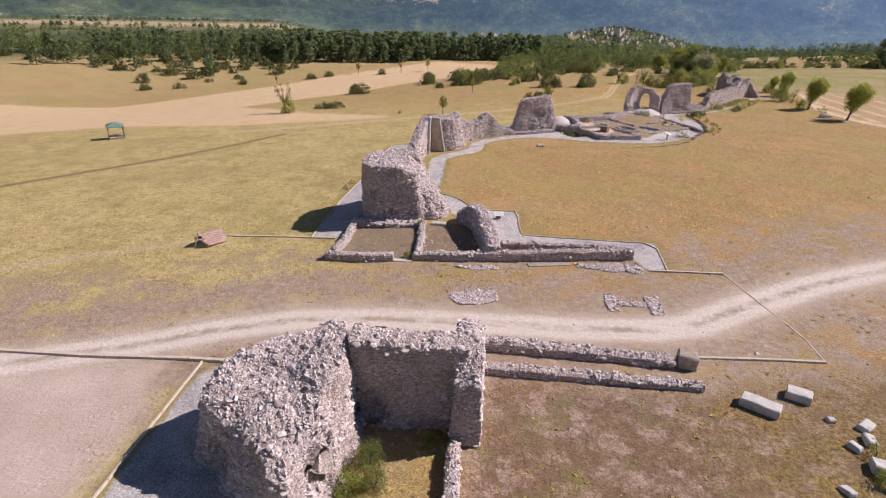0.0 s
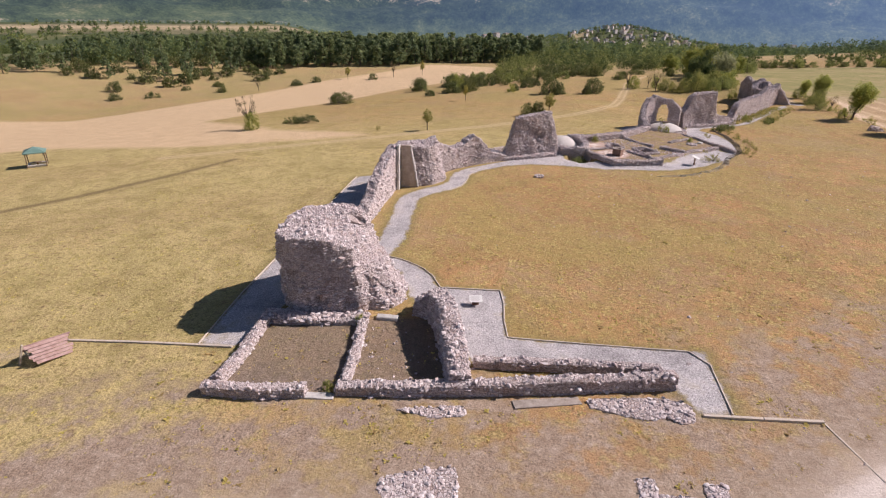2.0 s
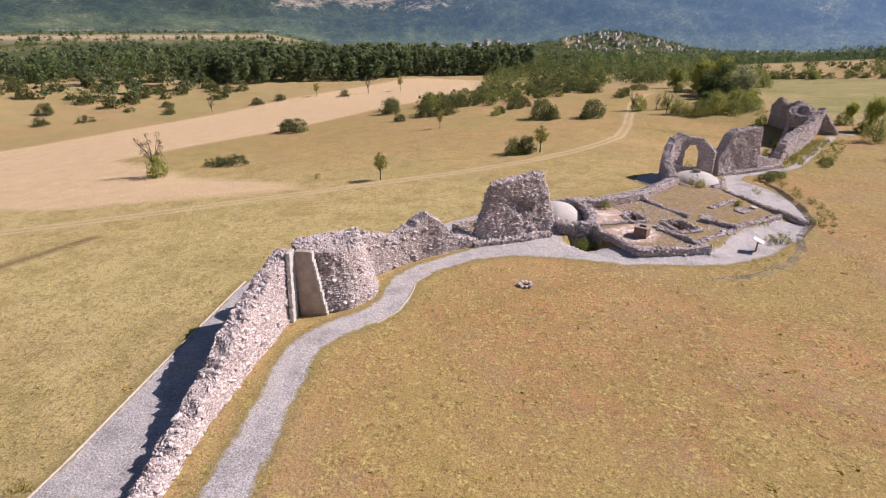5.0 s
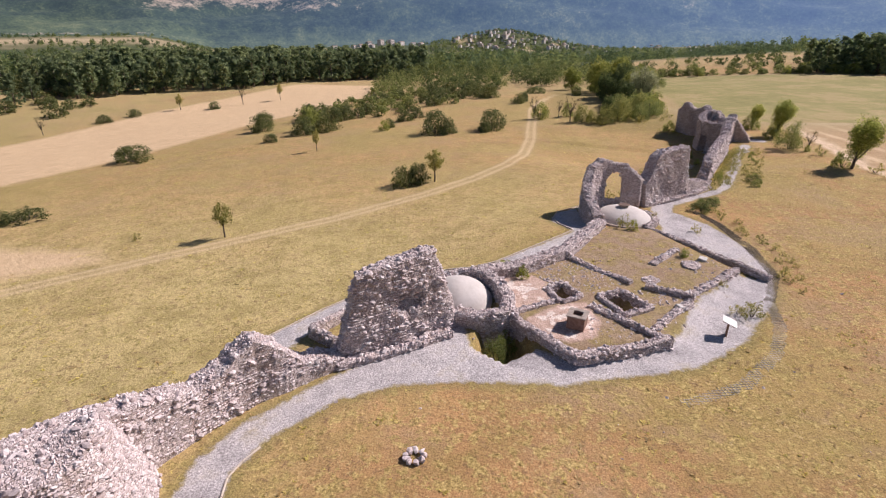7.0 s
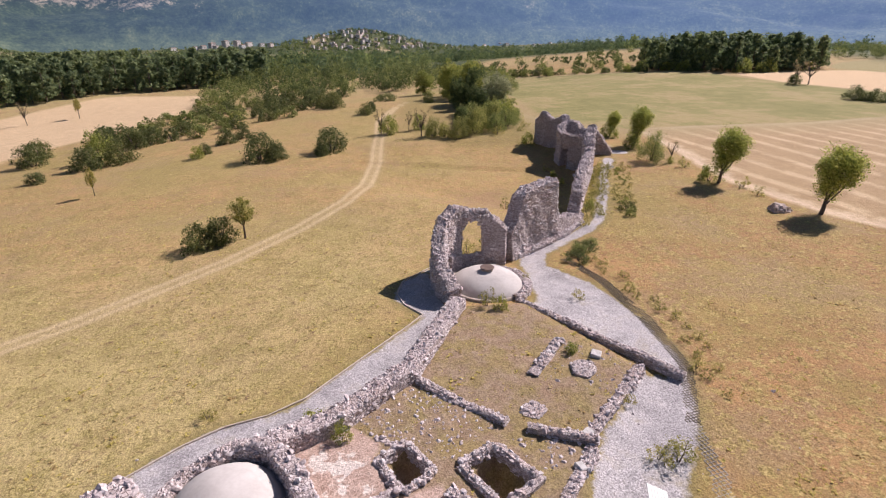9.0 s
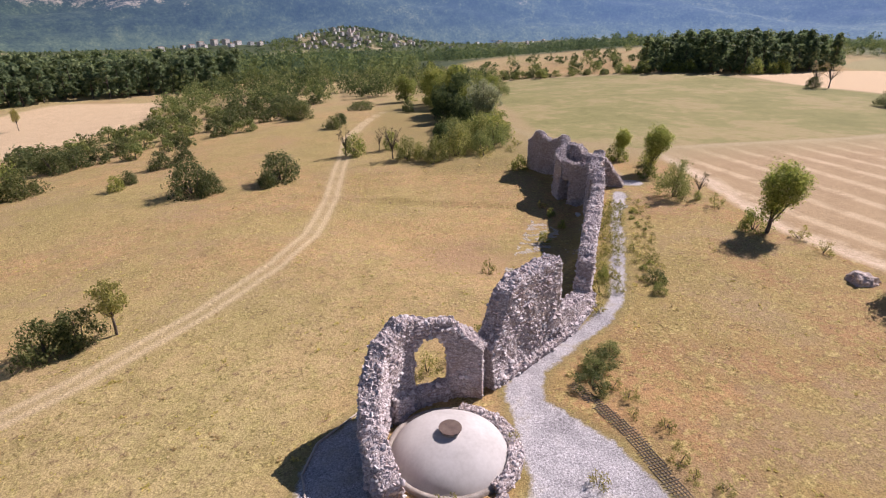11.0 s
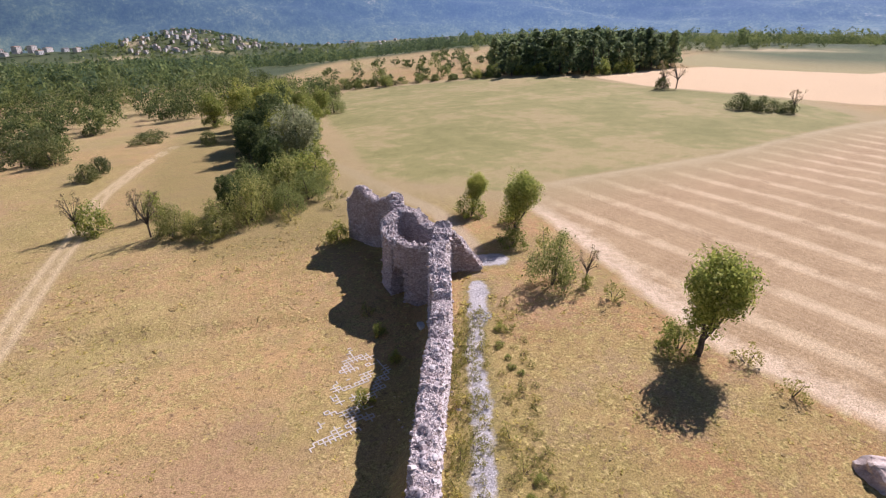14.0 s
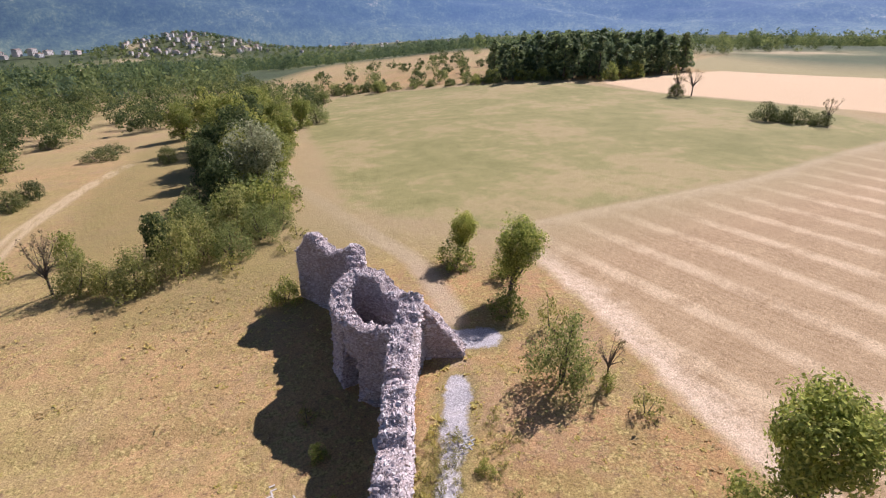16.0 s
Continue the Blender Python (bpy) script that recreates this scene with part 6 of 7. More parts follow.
for kind, x, y, tall, wide in [
    ("flat", -51.4, 119.1, 4.0, 1.2), ("flat", -47.3, 77.9, 2.3, 1.5), ("juniper", 10.6, 124.6, 5.6, 1.0), ("juniper", 12.8, 123.2, 3.6, 1.0), ("juniper", 23.2, 125.8, 4.9, 1.1), ("juniper", 21.2, 123.2, 2.4, 1.1),
    ("juniper", 3.4, 82.6, 3.6, 0.95), ("juniper", 5.6, 83.2, 3.4, 0.8), ("yellow", 8.0, 83.9, 4.9, 0.9), ("yellow", -17.3, 64.9, 4.3, 0.8), ("bare", -58.4, 70.8, 6.8, 0.9), ("shrub", -57.2, 69.8, 4.2, 0.8), ("flat", -50.4, 78.3, 2.0, 1.6),
    ("juniper", -33.6, 156, 4.6, 1.0), ("shrub", -19.4, 143, 6.2, 0.8), ("juniper", -14.8, 138, 4.6, 1.1), ("juniper", -19.5, 136, 4.4, 1.2), ("juniper", -32.2, 147.5, 4.9, 1.0), ("juniper", -12.5, 157.5, 4.5, 1.1), ("juniper", -15.3, 155, 4.4, 1.1), ("juniper", -26, 128.5, 2.1, 1.4), ("shrub", -0.8, 132.5, 2.7, 0.9),
    ("juniper", 0.3, 136.5, 2.4, 1.0), ("juniper", 3.7, 145.7, 3.4, 1.1), ("juniper", 7.0, 150.5, 3.0, 1.1), ("juniper", -7, 175.4, 2.4, 1.2), ("juniper", 37.0, 165.5, 3.2, 1.1), ("flat", 48.9, 196, 2.7, 1.6), ("flat", 51, 202.5, 2.7, 1.5), ("flat", 39.6, 229, 2.2, 1.6), ("juniper", 58.9, 181.5, 3.3, 0.9), ("juniper", 32, 186.5, 5.4, 1.0), ("juniper", 39.3, 169.8, 3.2, 0.9),
    ("shrub", 36.8, 136.9, 4.4, 0.8), ("bare", 35.2, 137.4, 4.8, 0.8), ("shrub", 43.6, 138.4, 3.6, 0.7), ("bare", 41.5, 138.6, 3.8, 0.7), ("juniper", -119.7, 174.8, 3.2, 1.1), ("bare", -106.2, 180.2, 4.9, 0.8), ("juniper", -96.2, 196.8, 3.3, 1.2), ("juniper", -53.5, 120.8, 3.2, 1.2), ("juniper", -89.9, 206, 3.0, 1.3), ("yellow", -78, 216, 6, 0.7), ("bare", -58, 226, 6.5, 0.7), ("yellow", -45, 232, 6.5, 0.6), ("juniper", -66, 216, 3.2, 1.1), ("yellow", -13.6, 113, 4.4, 0.5),
    ("juniper", -150, 150, 3.4, 1.1), ("juniper", -160, 165, 4.4, 1.1), ("flat", -140, 158, 3.0, 1.2), ("juniper", -128, 188, 3.0, 1.3), ("flat", -136, 176, 2.4, 1.2),
    ("thicket", 44.2, 129.6, 4.4, 0.8), ("bare", 42.2, 131, 5.2, 0.8), ("thicket", 49.0, 127.0, 4.6, 0.8), ("thicket", 46.4, 128.4, 3.4, 0.8), ("thicket", 52.6, 128.2, 6.8, 0.6), ("thicket", 55.4, 131.0, 5.2, 0.7), ("dense", 57.6, 128.6, 4.2, 0.9), ("dark", 51.6, 133.6, 5.6, 0.8), ("thicket", 59.4, 134.6, 6.8, 0.6), ("dense", 61.6, 131.6, 4.4, 0.9), ("weed", 47.6, 124.8, 2.2, 1.2), ("weed", 57, 125.6, 2.0, 1.2), ("dense", 55.8, 137.4, 5.4, 0.9), ("thicket", 62.4, 138.0, 4.8, 0.7), ("dark", 60.6, 144.6, 7.6, 0.9), ("dense", 64.6, 134.8, 3.4, 1.0), ("weed", 65.0, 130.0, 1.6, 1.2), ("weed", 62.6, 126.6, 1.4, 1.2), ("dark", 62.2, 152.0, 7.4, 0.9), ("dark", 61.6, 160.0, 7.8, 0.9), ("dark", 63.4, 168.0, 8.2, 0.95), ("broadleaf", 71.6, 158.5, 8.0, 0.95), ("broadleaf", 82.0, 190.0, 8.6, 1.0), ("broadleaf", 90.0, 200.0, 7.6, 1.0), ("dense", 95.5, 204.0, 5.4, 1.0), ("broadleaf", 66.0, 210.0, 9.0, 1.15), ("dense", 75.0, 168.0, 5.0, 1.0), ("broadleaf", 79.0, 177.0, 7.4, 1.0),
    ("willow", 66.2, 149, 11.0, 0.95), ("dark", 68.6, 153.5, 8.6, 0.85), ("broadleaf", 65.2, 156, 9.0, 0.8), ("dark", 66.4, 161, 9.6, 0.8), ("shrub", 61.2, 139, 5.4, 1.1), ("shrub", 64.4, 138.5, 5.0, 1.0), ("light_scrub", 63.6, 144, 4.5, 1.0), ("shrub", 67, 143, 4.8, 1.0), ("light_scrub", 56, 142, 3.6, 1.0), ("broadleaf", 69.5, 173, 12.5, 0.95), ("broadleaf", 68.7, 190, 11.6, 1.0), ("dark", 73.5, 182, 12.0, 0.9), ("broadleaf", 79, 200, 11.0, 1.0), ("dark", 68.0, 167, 11.5, 0.9), ("broadleaf", 84, 214, 10.5, 1.0), ("dark", 76, 192, 10.5, 1.0), ("shrub", 78, 186, 6, 1.2), ("broadleaf", 88, 226, 10.0, 1.0), ("scrub", 58, 148, 3.4, 1.1), ("shrub", 72, 164, 5.4, 1.1), ("broadleaf", 69, 183, 9.8, 1.0), ("broadleaf", 70.5, 198, 9.0, 1.0),
    ("young", 74.9, 105.6, 7.4, 0.95), ("young", 75.6, 114.2, 5.2, 0.9), ("shrub", 74.4, 113.0, 3.0, 1.0), ("dense", 70.2, 94.6, 5.4, 0.7), ("shrub", 73.0, 103.2, 2.6, 1.0), ("weed", 74.0, 99.6, 3.4, 0.6), ("bare", 72.7, 93.0, 3.4, 0.7), ("shrub", 72.2, 92.6, 1.2, 0.8), ("weed", 72.2, 89.6, 2.0, 0.8), ("young", 70.8, 80.9, 8.3, 1.0), ("shrub", 70.2, 82.0, 2.8, 0.9), ("young", 72.3, 66.5, 8.7, 1.05), ("weed", 71.6, 75.0, 1.6, 1.0), ("weed", 72.8, 78.5, 1.5, 1.2), ("shrub", 76.8, 108.4, 2.4, 1.0),
    ("juniper", 186, 170, 3.6, 1.1), ("bare", 187.5, 170.5, 7.4, 0.9), ("bare", 190, 168, 7.4, 0.9), ("juniper", 169.8, 136.2, 4.4, 1.1), ("juniper", 171.8, 131.6, 4.6, 1.1), ("juniper", 173.6, 127.6, 3.8, 1.0), ("bare", 174.6, 126.4, 5.6, 0.8),
    ("flat", 38.7, 64.6, 1.25, 1.3), ("dense", 39.8, 66.0, 1.2, 1.5), ("flat", 40.8, 66.6, 1.3, 1.2), ("dense", 42.2, 67.6, 0.9, 1.6), ("flat", 52.4, 75.6, 1.4, 0.9), ("dense", 51.2, 73.6, 1.1, 1.1), ("weed", 55.0, 82.0, 1.2, 0.9), ("weed", 46.6, 75.4, 2.0, 0.7), ("weed", 49.2, 79.2, 1.5, 0.7), ("shrub", 48.2, 77.4, 1.5, 0.6), ("weed", 44.6, 72.6, 1.2, 0.8),
    ("dense", 9.8, 37.4, 2.2, 0.8), ("shrub", 10.6, 38.6, 1.9, 0.8), ("weed", 9.2, 36.4, 1.3, 0.9), ("shrub", 12.0, 47.6, 1.5, 0.9), ("shrub", 13.4, 46.2, 1.2, 0.8), ("weed", 26.4, 57.4, 1.8, 0.7), ("shrub", 27.2, 56.6, 1.2, 0.8), ("weed", 30.1, 39.9, 1.5, 1.1), ("weed", 29.2, 40.4, 1.0, 1.1), ("weed", 30.8, 40.8, 0.9, 1.3), ("shrub", 29.4, 49.8, 0.9, 0.9), ("weed", 34.6, 57.5, 1.1, 0.9), ("weed", 31.8, 61.4, 1.2, 0.7), ("weed", 30.4, 44.6, 0.8, 0.9),
    ("dense", -8.0, -44.8, 1.7, 0.8), ("dense", -7.4, -46.2, 1.5, 0.8), ("shrub", -8.6, -46.8, 1.6, 0.9), ("shrub", -5.2, -43.0, 0.9, 0.9), ("weed", -4.2, -42.6, 0.8, 0.8), ("weed", -14.6, -36.6, 1.3, 0.8), ("shrub", -10.4, -12.9, 0.9, 0.7), ("weed", -10.2, -20.2, 0.8, 0.8), ("shrub", -10.6, -19.9, 0.7, 0.7), ("weed", 10.0, -16.6, 0.7, 1.2), ("weed", 18.2, -41.0, 1.0, 1.2), ("shrub", 17.6, -42.8, 0.9, 1.3), ("weed", -21.8, 0, 0.9, 1.2), ("weed", -22.0, 2.4, 0.8, 1.2),
    ("weed", 40.4, 85.0, 1.6, 0.8), ("weed", 42.6, 84.2, 1.2, 0.9), ("shrub", 50.6, 92.4, 1.5, 0.8), ("shrub", 55.6, 99.8, 1.4, 0.8), ("shrub", 54.8, 95.6, 1.2, 0.8), ("weed", 56.2, 103.5, 1.3, 0.9), ("weed", 31.8, 70.2, 2.0, 0.9), ("weed", 34.2, 72.0, 1.8, 0.9), ("weed", 29.4, 69.8, 1.7, 0.9), ("shrub", 59.6, 117.5, 2.6, 0.9), ("weed", 6.2, 51.6, 0.8, 1.2), ("weed", -28, 66.4, 1.0, 1.2),
]:
    grow(kind, x, y, tall, wide)



def scatter(count, ring, test=None, gap=0.0):
    """Places inside a ring, spread by chance and not too near one another."""
    p = np.array(ring)
    out, tries = [], 0
    while len(out) < count and tries < count * 40:
        tries += 1
        x, y = plants.uniform(p[:, 0].min(), p[:, 0].max()), plants.uniform(p[:, 1].min(), p[:, 1].max())
        if float(inside(np.array(x), np.array(y), ring)) < 0 and (gap == 0 or all((x - a) ** 2 + (y - b) ** 2 > gap * gap for a, b in out)):
            out.append((x, y))
    return out


def mass(name, label, category, kind, places):
    """Many plants of one kind, too far off to count, joined in one mesh."""
    verts, faces, start = [], [], 0
    for x, y, tall, wide in places:
        (_, stem), (_, crown) = KINDS[kind][int(plants.integers(len(KINDS[kind])))]
        a = float(plants.uniform(0, 6.28))
        turn = np.array([(math.cos(a), math.sin(a), 0), (-math.sin(a), math.cos(a), 0), (0, 0, 1)])
        co = np.empty(len(crown.vertices) * 3)
        crown.vertices.foreach_get("co", co)
        verts.append((co.reshape(-1, 3) @ turn) * (tall * wide, tall * wide, tall) + (x, y, gz(x, y)))
        faces.append(np.arange(len(crown.vertices)).reshape(-1, 4) + start)
        start += len(crown.vertices)
    me = bpy.data.meshes.new(name)
    me.from_pydata(np.concatenate(verts).tolist(), [], np.concatenate(faces).tolist())
    me.materials.append(KINDS[kind][0][1][1].materials[0])
    tagged(new(name, me), label, category, kind="stuff")


belt = sorted(scatter(290, [(-125, 238), (-96, 256), (-68, 264), (-40, 283), (-12, 292), (14, 306), (16, 340), (-60, 345), (-140, 320), (-158, 262)], gap=4.4), key=lambda p: p[1] - 0.33 * p[0])
for x, y in belt[:110]:
    grow("pine", x, y, float(plants.uniform(9.5, 14)), 1.3, "pine wood")
mass("pine_wood", "dense dark green pine wood behind the fields", "pine wood", "pine", [(x, y, float(plants.uniform(9.5, 15)), 1.35) for x, y in belt[110:]])
for x, y in scatter(95, [(171, 226), (191, 209), (225, 207), (252, 210), (258, 236), (225, 250), (180, 250)], gap=3.6):
    grow("pine", x, y, float(plants.uniform(9.5, 15)), 1.2, "pine wood on the rise")
for x, y in scatter(46, [(-230, 170), (-150, 178), (-118, 205), (-130, 300), (-260, 320)], gap=9):
    grow("pine", x, y, float(plants.uniform(8, 13)), 1.15, "scattered pines")
for x, y in scatter(120, [(-300, 175), (-215, 185), (-150, 176), (-112, 210), (-112, 245), (-260, 330)], gap=5):
    grow("scrub", x, y, float(plants.uniform(2.5, 6)), 1.15, "bushes of the scrub")
for x, y in scatter(80, [(46.4, 74.8), (48.2, 74.6), (62.6, 94.8), (61.2, 96.4), (58.4, 93.2)], gap=0.55):
    grow("weed", x, y, float(plants.uniform(0.4, 0.95)), 1.1, "weeds along the wall")
for x, y in scatter(46, [(50, 75), (52.4, 74.4), (66, 94.6), (64.4, 95.6)], gap=0.8):
    grow("weed" if plants.random() < 0.85 else "shrub", x, y, float(plants.uniform(0.3, 0.7)), 1.4, "weeds along the wall")
for x, y in scatter(22, [(35.6, 44.0), (38.8, 50.0), (39.4, 60.0), (37.6, 66.4), (39.8, 68.2), (40.8, 60), (40, 48.6), (37, 43.2)], gap=1.2):
    grow("weed", x, y, float(plants.uniform(0.4, 0.9)), 1.2, "weeds on the bank")
for x, y in [(176, 224), (181, 219), (201, 206.5), (208, 206), (214, 206.6), (236, 206.8), (168, 229), (163, 232)]:
    grow("shrub", x, y, float(plants.uniform(4, 6.5)), 0.8, "bushes at the edge of the wood")
for k, (x, y) in enumerate(scatter(64, [(-32, 158), (-4, 158), (20, 176), (36, 196), (30, 228), (-8, 230), (-10, 200)], gap=4.0)):
    grow("light_scrub" if k % 3 == 0 else "scrub", x, y, float(plants.uniform(2.2, 5)), 1.1, "bushes of the scrub")
for k, (x, y) in enumerate(scatter(46, [(98, 219), (124, 266), (150, 244), (182, 211), (188, 216), (156, 254), (126, 278), (92, 226)], gap=2.6)):
    grow("light_scrub" if k % 2 else "scrub", x, y, float(plants.uniform(1.8, 4.6)), 1.1, "bushes behind the field")
thickets = np.random.default_rng(77)
for name, mat, share in (("dark_scrub", deep_leaf, 0), ("light_scrub", hedge_leaf, 1)):
    spots = []
    for count, ring, low, high in ((110, [(-8, 232), (30, 226), (52, 235), (70, 240), (60, 320), (0, 330), (-8, 270)], 4, 8), (60, [(60, 235), (95, 225), (122, 270), (120, 340), (70, 330)], 5, 9), (60, [(128, 268), (172, 226), (180, 255), (230, 270), (330, 330), (260, 380), (140, 340)], 3, 6), (60, [(260, 262), (330, 250), (430, 215), (520, 220), (520, 262), (330, 300)], 5, 9)):
        for k, (x, y) in enumerate(scatter(count, ring, gap=4.5)):
            tall = thickets.uniform(low, high)
            if k % 2 == share:
                for _ in range(22):
                    d = thickets.standard_normal(3)
                    d *= tall * 0.48 / np.linalg.norm(d) * thickets.uniform(0.5, 1.0)
                    spots.append((x + d[0] * 1.25, y + d[1] * 1.25, gz(x, y) + max(0.15 * tall, tall * 0.5 + d[2]), tall * thickets.uniform(0.13, 0.22)))
    me = leaves_mesh(name, spots, 22, 0.27, thickets)
    me.materials.append(mat)
    tagged(new(name, me), "uneven bushes and small trees of the scrub", "scrub", kind="stuff")

# woods of the valley, beyond counting
def wood_colour(name, stops):
    m = leaf_colour(name, stops)
    tree = m.node_tree
    shader = tree.nodes["Principled BSDF"]
    was = shader.inputs["Base Color"].links[0].from_socket
    tint = mixed(tree, 0.7, was, steps(tree, speckle(tree, 0.012, 4.0), [(0.38, (0.6, 0.66, 0.75)), (0.62, (1.35, 1.3, 0.95))]), "MULTIPLY")
    tree.links.new(tint, shader.inputs["Base Color"])
    return m


woods = np.random.default_rng(17)


def wood_places(n, low, high, power):
    """Places of far trees: x, y and range, with clearings and fields left open."""
    r, az = low + (high - low) * woods.random(n) ** power, radians(-62) + radians(132) * woods.random(n)
    x, y = 18 + r * np.sin(az), 30 + r * np.cos(az)
    cover = np.array([noise.noise((a / 150, b / 150, 0.5)) + 0.6 * noise.noise((a / 55, b / 55, 7.5)) for a, b in zip(x, y)])
    keep = (cover > -0.30 + 0.25 * smooth(-0.36, -0.5, az)) & (inside(x, y, MEADOW) > 12) & (inside(x, y, WHEAT) > 12) & (inside(x, y, GREEN) > 12) & (inside(x, y, STRAW) > 8)
    keep &= ~((az > 0.28) & (az < 1.0) & (r < 470))
    keep &= ~((az < -0.36) & (r > 1540) & (r < 1900) & (cover < 0.6))
    keep &= ~((np.abs(x + 50) < 110) & (y > 1760) & (y < 1890)) & ~(np.hypot((x - 60) / 55, (y - 1480) / 130) < 1)
    keep &= ~((np.hypot((x - 345) / 240, (y - 1850) / 160) < 1) & (woods.random(n) < 0.3))
    return x[keep], y[keep], r[keep]


TREETOP = ((0, 0, 0.84), (0.8, 0.2, 0.52), (-0.6, 0.55, 0.50), (-0.1, -0.8, 0.46), (0.45, -0.45, 0.72), (-0.5, -0.2, 0.74), (0.1, 0.6, 0.70), (0.9, -0.5, 0.26), (-0.9, -0.3, 0.26), (0.1, -1.0, 0.20), (0.2, 0.9, 0.28))
NEAR, FAR = wood_places(5000, 285, 720, 1.15), wood_places(13500, 720, 2060, 1.2)
# the crowns between the houses of the village on its hill
turn, reach = woods.uniform(0, 6.28, 460), 1.1 * woods.random(460) ** 0.5
hill = (345 + 235 * reach * np.cos(turn), 1850 + 160 * reach * np.sin(turn), 1820 + 0 * reach)
FAR = tuple(np.concatenate(pair) for pair in zip(FAR, hill))
for kind, (part_name, stops) in enumerate((("dark_woods", [(0.075, 0.115, 0.065), (0.125, 0.18, 0.09), (0.205, 0.26, 0.125)]), ("green_woods", [(0.10, 0.145, 0.06), (0.175, 0.23, 0.09), (0.28, 0.33, 0.13)]), ("light_woods", [(0.125, 0.16, 0.06), (0.20, 0.245, 0.085), (0.31, 0.34, 0.13)]))):
    spots, sizes = [], []
    for (x, y, r), blobs, low, high in ((NEAR, 11, 5.0, 12), (FAR, 4, 8, 14)):
        own = np.array([noise.noise((a / 130, b / 130, 3.5)) for a, b in zip(x, y)]) + 0.35 * woods.standard_normal(len(x))
        mine = (own < -0.12, (own >= -0.12) & (own < 0.22), own >= 0.22)[kind]
        x, y, r = x[mine], y[mine], r[mine]
        z, tall = ground(x, y), low + (high - low) * woods.random(len(x)) ** 1.5
        lean = 0.22 if kind == 0 else 0.32
        for a, b, c, h in zip(x, y, z, tall):
            spots += [(a + h * lean * u, b + h * lean * v, c + h * w, h * 0.25) for u, v, w in TREETOP[:blobs]]
            sizes += [h * (0.075 if blobs == 11 else 0.14)] * blobs
    me = leaves_mesh(part_name, spots, 7, np.array(sizes), woods)
    me.materials.append(wood_colour(part_name, stops))
    tagged(new(part_name, me), "wooded slopes of the valley far off", "woods", kind="stuff")

def rosettes(name, x, y, z, size, blades, rng):
    """Low tufts of broad blades that spread from the ground."""
    n = len(x) * blades
    base = np.repeat(np.stack([x, y, z - 0.02], -1), blades, axis=0)
    long = np.repeat(size, blades) * rng.uniform(0.8, 1.9, n)
    a = rng.uniform(0, 6.283, n)
    out = np.stack([np.cos(a), np.sin(a), np.zeros(n)], -1)
    across = np.stack([-np.sin(a), np.cos(a), np.zeros(n)], -1)
    rise = rng.uniform(0.1, 0.5, n)
    up = np.array((0.0, 0.0, 1.0))
    middle = base + (out * 0.55 + up * rise[:, None] * 0.6) * long[:, None]
    half = across * (long * 0.27)[:, None]
    tip = base + (out + up * (rise * 0.7)[:, None]) * long[:, None]
    co = np.stack([base, middle - half, tip, middle + half], 1).reshape(-1, 3)
    me = bpy.data.meshes.new(name)
    me.from_pydata(co.tolist(), [], np.arange(4 * n).reshape(-1, 4).tolist())
    return me


# tufts of grass
tuft = np.random.default_rng(23)
n = 84000
tx, ty = tuft.uniform(-48, 84, n), tuft.uniform(-52, 124, n)
thick = np.array([noise.noise((x / 9, y / 9, 2.5)) + 0.7 * noise.noise((x / 2.5, y / 2.5, 4.5)) for x, y in zip(tx, ty)])
clear = np.min([inside(tx, ty, ring) for ring in GRAVEL] + [seg(tx, ty, line)[0] - half for line, half in LANES], axis=0)
keep = (thick > -0.16) & (clear > 0.2) & (seg(tx, ty, ROAD)[0] > 2.2) & (seg(tx, ty, TRACK)[0] > 1.3) & (inside(tx, ty, BARE) > 0.5) & (inside(tx, ty, STUBBLE) > 0.5) & (np.min([inside(tx, ty, ring) for ring in FLOORS], axis=0) > 0.2)
tx, ty = tx[keep], ty[keep]
lush = np.exp(-((seg(tx, ty, [(46, 75), (52, 82), (60, 92), (66, 100)])[0] / 2.2) ** 2)) + 0.4 * np.exp(-((seg(tx, ty, LANES[0][0])[0] / 1.8) ** 2))
size = 0.072 * np.exp(0.5 * tuft.standard_normal(len(tx))).clip(0.5, 2.6) * (1 + 0.9 * lush)
tz = lowered(tx, ty)
for name, mat, choose in (("straw_tufts", leaf_colour("straw_tuft", [(0.46, 0.33, 0.15), (0.58, 0.435, 0.21), (0.70, 0.55, 0.30)]), (tuft.random(len(tx)) + lush * 0.6 < 0.5)), ("green_tufts", leaf_colour("green_tuft", [(0.40, 0.36, 0.11), (0.53, 0.47, 0.155), (0.65, 0.57, 0.22)]), None)):
    mask = choose if choose is not None else ~first_kind
    first_kind = mask
    me = rosettes(name, tx[mask], ty[mask], tz[mask], size[mask], 5, tuft)
    me.materials.append(mat)
    tagged(new(name, me), "scattered tufts of dry grass and weeds", "grass", kind="stuff")


# ---- village, valley and mountains ----
house_wall = varied("house_wall", [(0.80, 0.75, 0.70), (0.86, 0.84, 0.82), (0.70, 0.63, 0.58), (0.88, 0.87, 0.86), (0.64, 0.58, 0.54), (0.84, 0.74, 0.67)], "object", 0.9, 0.3)
house_roof = varied("house_roof", [(0.34, 0.22, 0.17), (0.44, 0.31, 0.25), (0.36, 0.30, 0.27)], "object", 0.9, 0.4)
dark_glass = plain("dark_glass", [(0.03, 0.035, 0.045), (0.06, 0.065, 0.075)], 0.5, 0.2)
town = np.random.default_rng(31)


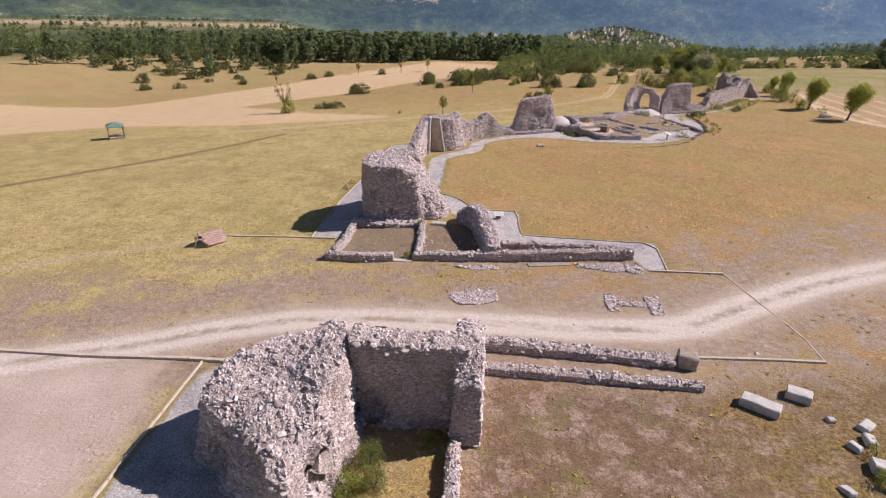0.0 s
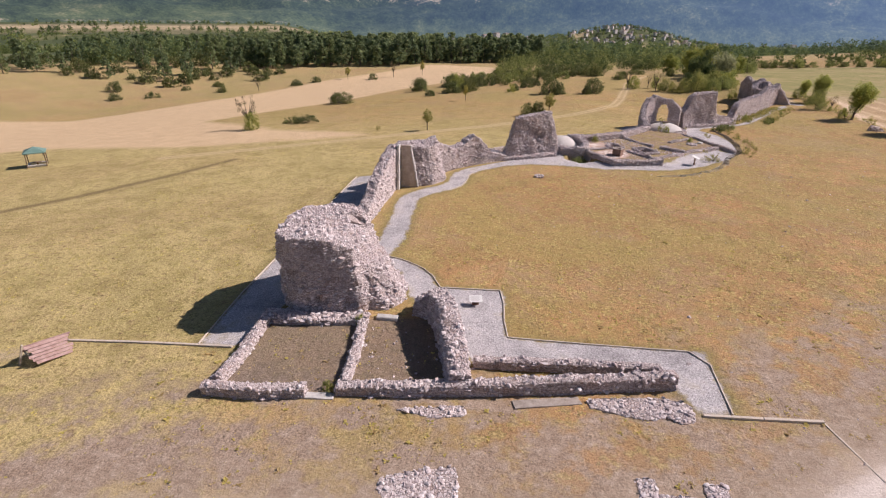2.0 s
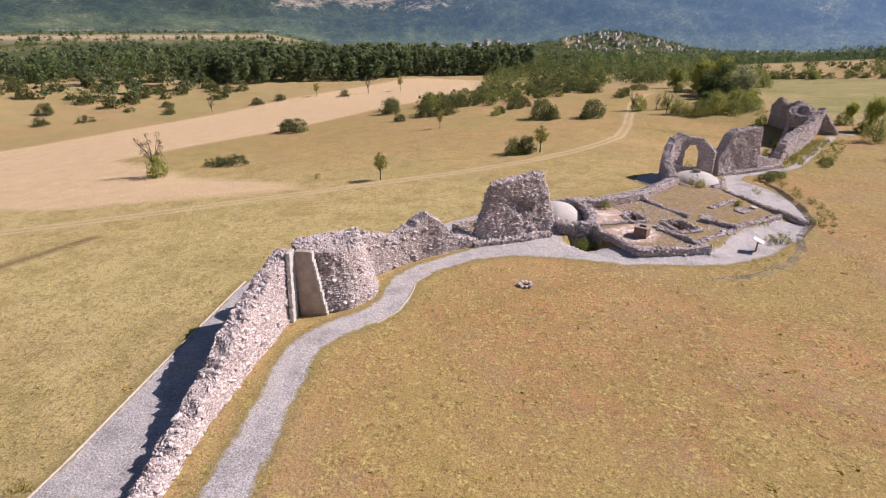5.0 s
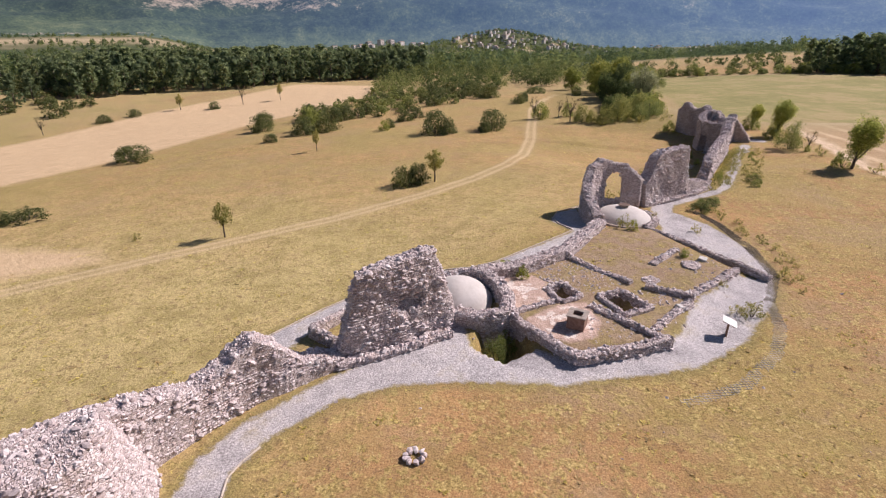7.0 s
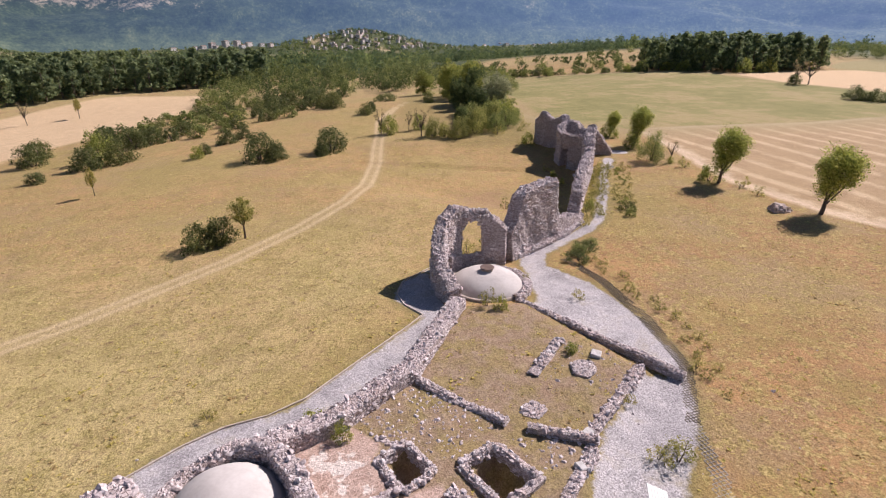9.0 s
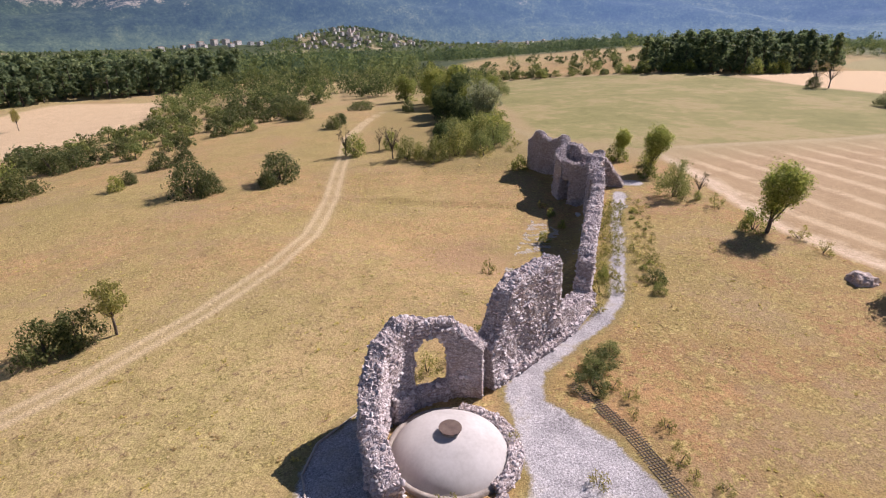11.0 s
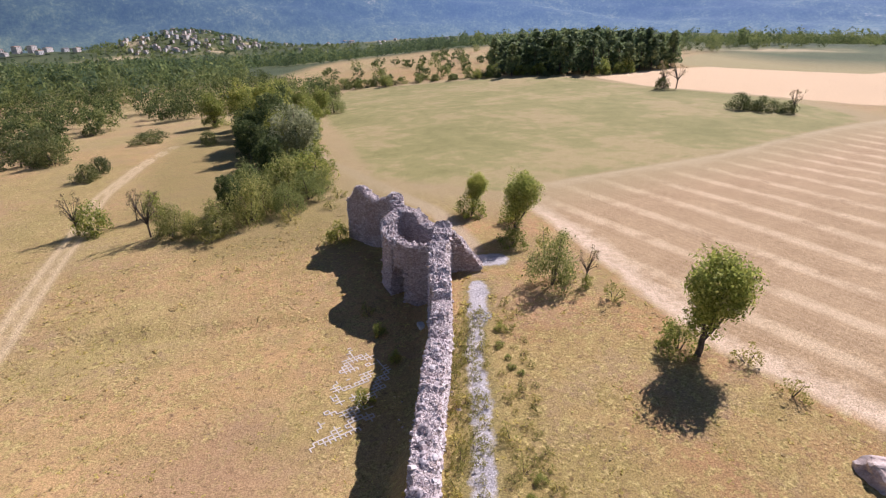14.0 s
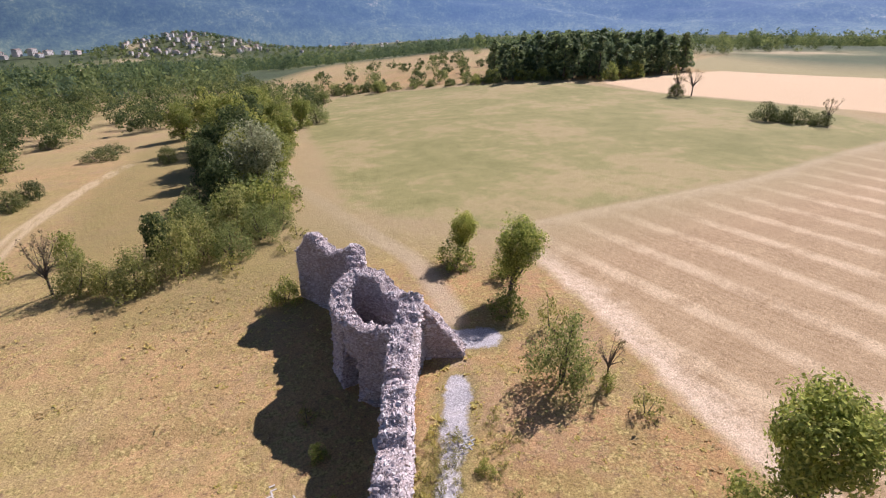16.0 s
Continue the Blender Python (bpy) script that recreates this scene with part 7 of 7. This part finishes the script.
def house(x, y, wide, deep, tall, turn, windows=False):
    owner = thing("house", "pale rendered house with a tiled roof in the far village", "house", (x, y, float(ground(x, y)) - 1), "village houses")
    owner.rotation_euler = (0, 0, turn)
    bm = bmesh.new()
    box(bm, 0, 0, tall / 2, wide, deep, tall)
    part("wall", bm, house_wall, owner)
    bm = bmesh.new()
    w, d, h = wide / 2 + 0.5, deep / 2 + 0.5, tall + 0.01
    v = [bm.verts.new(p) for p in [(-w, -d, h), (w, -d, h), (w, d, h), (-w, d, h), (-w, 0, h + deep * 0.11), (w, 0, h + deep * 0.11)]]
    for f in ((0, 1, 5, 4), (2, 3, 4, 5), (1, 2, 5), (3, 0, 4), (3, 2, 1, 0)):
        bm.faces.new([v[k] for k in f])
    part("roof", bm, house_roof, owner)
    for storey in range(max(1, int(tall // 3.4)) if windows else 0):
        for k in range(max(2, int(wide // 5))):
            bm = bmesh.new()
            box(bm, -wide / 2 + (k + 0.5) * wide / max(2, int(wide // 5)), -deep / 2, 1.9 + 3.3 * storey, 1.4, 0.3, 1.7)
            part("window", bm, dark_glass, owner)


for x, y, wide, deep, tall in [(-150, 1900, 16, 12, 9), (-100, 1870, 18, 13, 14), (-62, 1862, 18, 14, 17), (-30, 1868, 18, 14, 16), (2, 1880, 24, 12, 11), (-128, 1905, 18, 12, 9), (40, 1900, 16, 11, 9), (-16, 1835, 16, 12, 9), (-88, 1835, 16, 12, 8), (-215, 1920, 22, 13, 13), (66, 1890, 18, 12, 10)]:
    house(x, y, wide, deep, tall, float(town.uniform(0.75, 1.1)), True)
for k in range(96):
    a, r = town.uniform(0, 6.28), town.random() ** 0.6
    house(345 + 225 * r * math.cos(a), 1845 + 150 * r * math.sin(a), float(town.uniform(7, 15)), float(town.uniform(7, 9)), float(town.uniform(7, 12)), float(town.uniform(0.75, 1.1)))
for k in range(24):
    house(float(town.uniform(560, 1500)), float(town.uniform(1750, 2150)), float(town.uniform(10, 26)), float(town.uniform(8, 12)), float(town.uniform(5, 9)), float(town.uniform(0.4, 1.3)))

m, tree, shader = material("mountain_forest_haze_glow", 1.0)
lay = tree.nodes.new("ShaderNodeAttribute")
lay.attribute_name = "lay"
lay = lay.outputs["Vector"]
broad, close, crowns = speckle(tree, 0.0045, 6.0, 0.62, lay), speckle(tree, 0.022, 5.0, 0.7, lay), speckle(tree, 0.085, 3.0, 0.7, lay)
both = sums(tree, "ADD", sums(tree, "ADD", sums(tree, "MULTIPLY", broad, 0.36), sums(tree, "MULTIPLY", close, 0.36)), sums(tree, "MULTIPLY", crowns, 0.28))
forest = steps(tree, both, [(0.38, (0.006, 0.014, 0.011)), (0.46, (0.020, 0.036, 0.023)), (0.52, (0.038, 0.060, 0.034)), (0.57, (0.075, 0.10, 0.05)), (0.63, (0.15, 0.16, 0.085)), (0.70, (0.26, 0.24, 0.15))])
bare = tree.nodes.new("ShaderNodeAttribute")
bare.attribute_name = "bare"
foot = tree.nodes.new("ShaderNodeAttribute")
foot.attribute_name = "foot"
forest = mixed(tree, foot.outputs["Fac"], forest, steps(tree, both, [(0.40, (0.022, 0.036, 0.018)), (0.48, (0.055, 0.08, 0.036)), (0.54, (0.095, 0.125, 0.055)), (0.60, (0.16, 0.18, 0.085)), (0.68, (0.36, 0.31, 0.18))]))
clear = span(tree, sums(tree, "ADD", bare.outputs["Fac"], sums(tree, "MULTIPLY", sums(tree, "SUBTRACT", both, 0.5), 2.4)), 0.40, 0.62)
tree.links.new(mixed(tree, clear, forest, mixed(tree, span(tree, close, 0.35, 0.62), (0.26, 0.22, 0.175), (0.42, 0.34, 0.255))), shader.inputs["Base Color"])
# blue haze of distance added as emission, stronger towards the right
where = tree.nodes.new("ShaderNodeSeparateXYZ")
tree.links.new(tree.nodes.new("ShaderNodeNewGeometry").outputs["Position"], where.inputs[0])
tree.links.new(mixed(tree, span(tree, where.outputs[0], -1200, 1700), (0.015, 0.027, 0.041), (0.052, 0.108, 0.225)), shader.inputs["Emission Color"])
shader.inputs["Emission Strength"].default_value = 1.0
relief(tree, shader, both, 0.5, 10.0)
azs = np.radians(np.arange(-100, 121, 0.6))
rs = np.concatenate([np.linspace(2080, 3200, 42), np.linspace(3260, 4900, 18)])
verts, clearings, lays, feet = [], [], [], []
for r in rs:
    for a in azs:
        x, y = 18 + r * math.sin(a), 30 + r * math.cos(a)
        foot = 2120 + 420 * float(smooth(0.25, 0.8, a))
        hills = noise.noise((x / 420, y / 420, 1.0)) + 0.5 * noise.noise((x / 170, y / 170, 2.0))
        climb = max(0.0, r - foot - 60 * hills)
        rise = climb * (0.20 + 0.07 * math.sin(3.1 * a + 0.6)) + 45 * float(smooth(0, 500, climb)) * hills
        verts.append((x, y, float(ground(x, y)) - 3 + rise))
        feet.append(1 - float(smooth(15, 80, rise)))
        lays += [a * 2700, r * 0.40, 0.0]
        high = float(smooth(60, 170, rise)) * (0.55 - 0.75 * float(smooth(-0.25, 0.15, a))) + 0.25 * noise.noise((x / 300, y / 300, 6.0))
        strip = math.exp(-(((rise - 9) / 4) ** 2)) * float(smooth(-0.30, -0.42, a)) * 0.5
        clearings.append(max(high, strip, 0.55 * noise.noise((x / 120, y / 260, 9.0)) - 0.05))
na = len(azs)
faces = [(i * na + j, i * na + j + 1, (i + 1) * na + j + 1, (i + 1) * na + j) for i in range(len(rs) - 1) for j in range(na - 1)]
me = mesh_of("backdrop", verts, faces, True)
me.attributes.new("bare", "FLOAT", "POINT").data.foreach_set("value", clearings)
me.attributes.new("foot", "FLOAT", "POINT").data.foreach_set("value", feet)
me.attributes.new("lay", "FLOAT_VECTOR", "POINT").data.foreach_set("vector", lays)
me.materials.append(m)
tagged(new("backdrop", me), "wooded mountain range with blue haze added as a glow", "mountains", kind="structure")
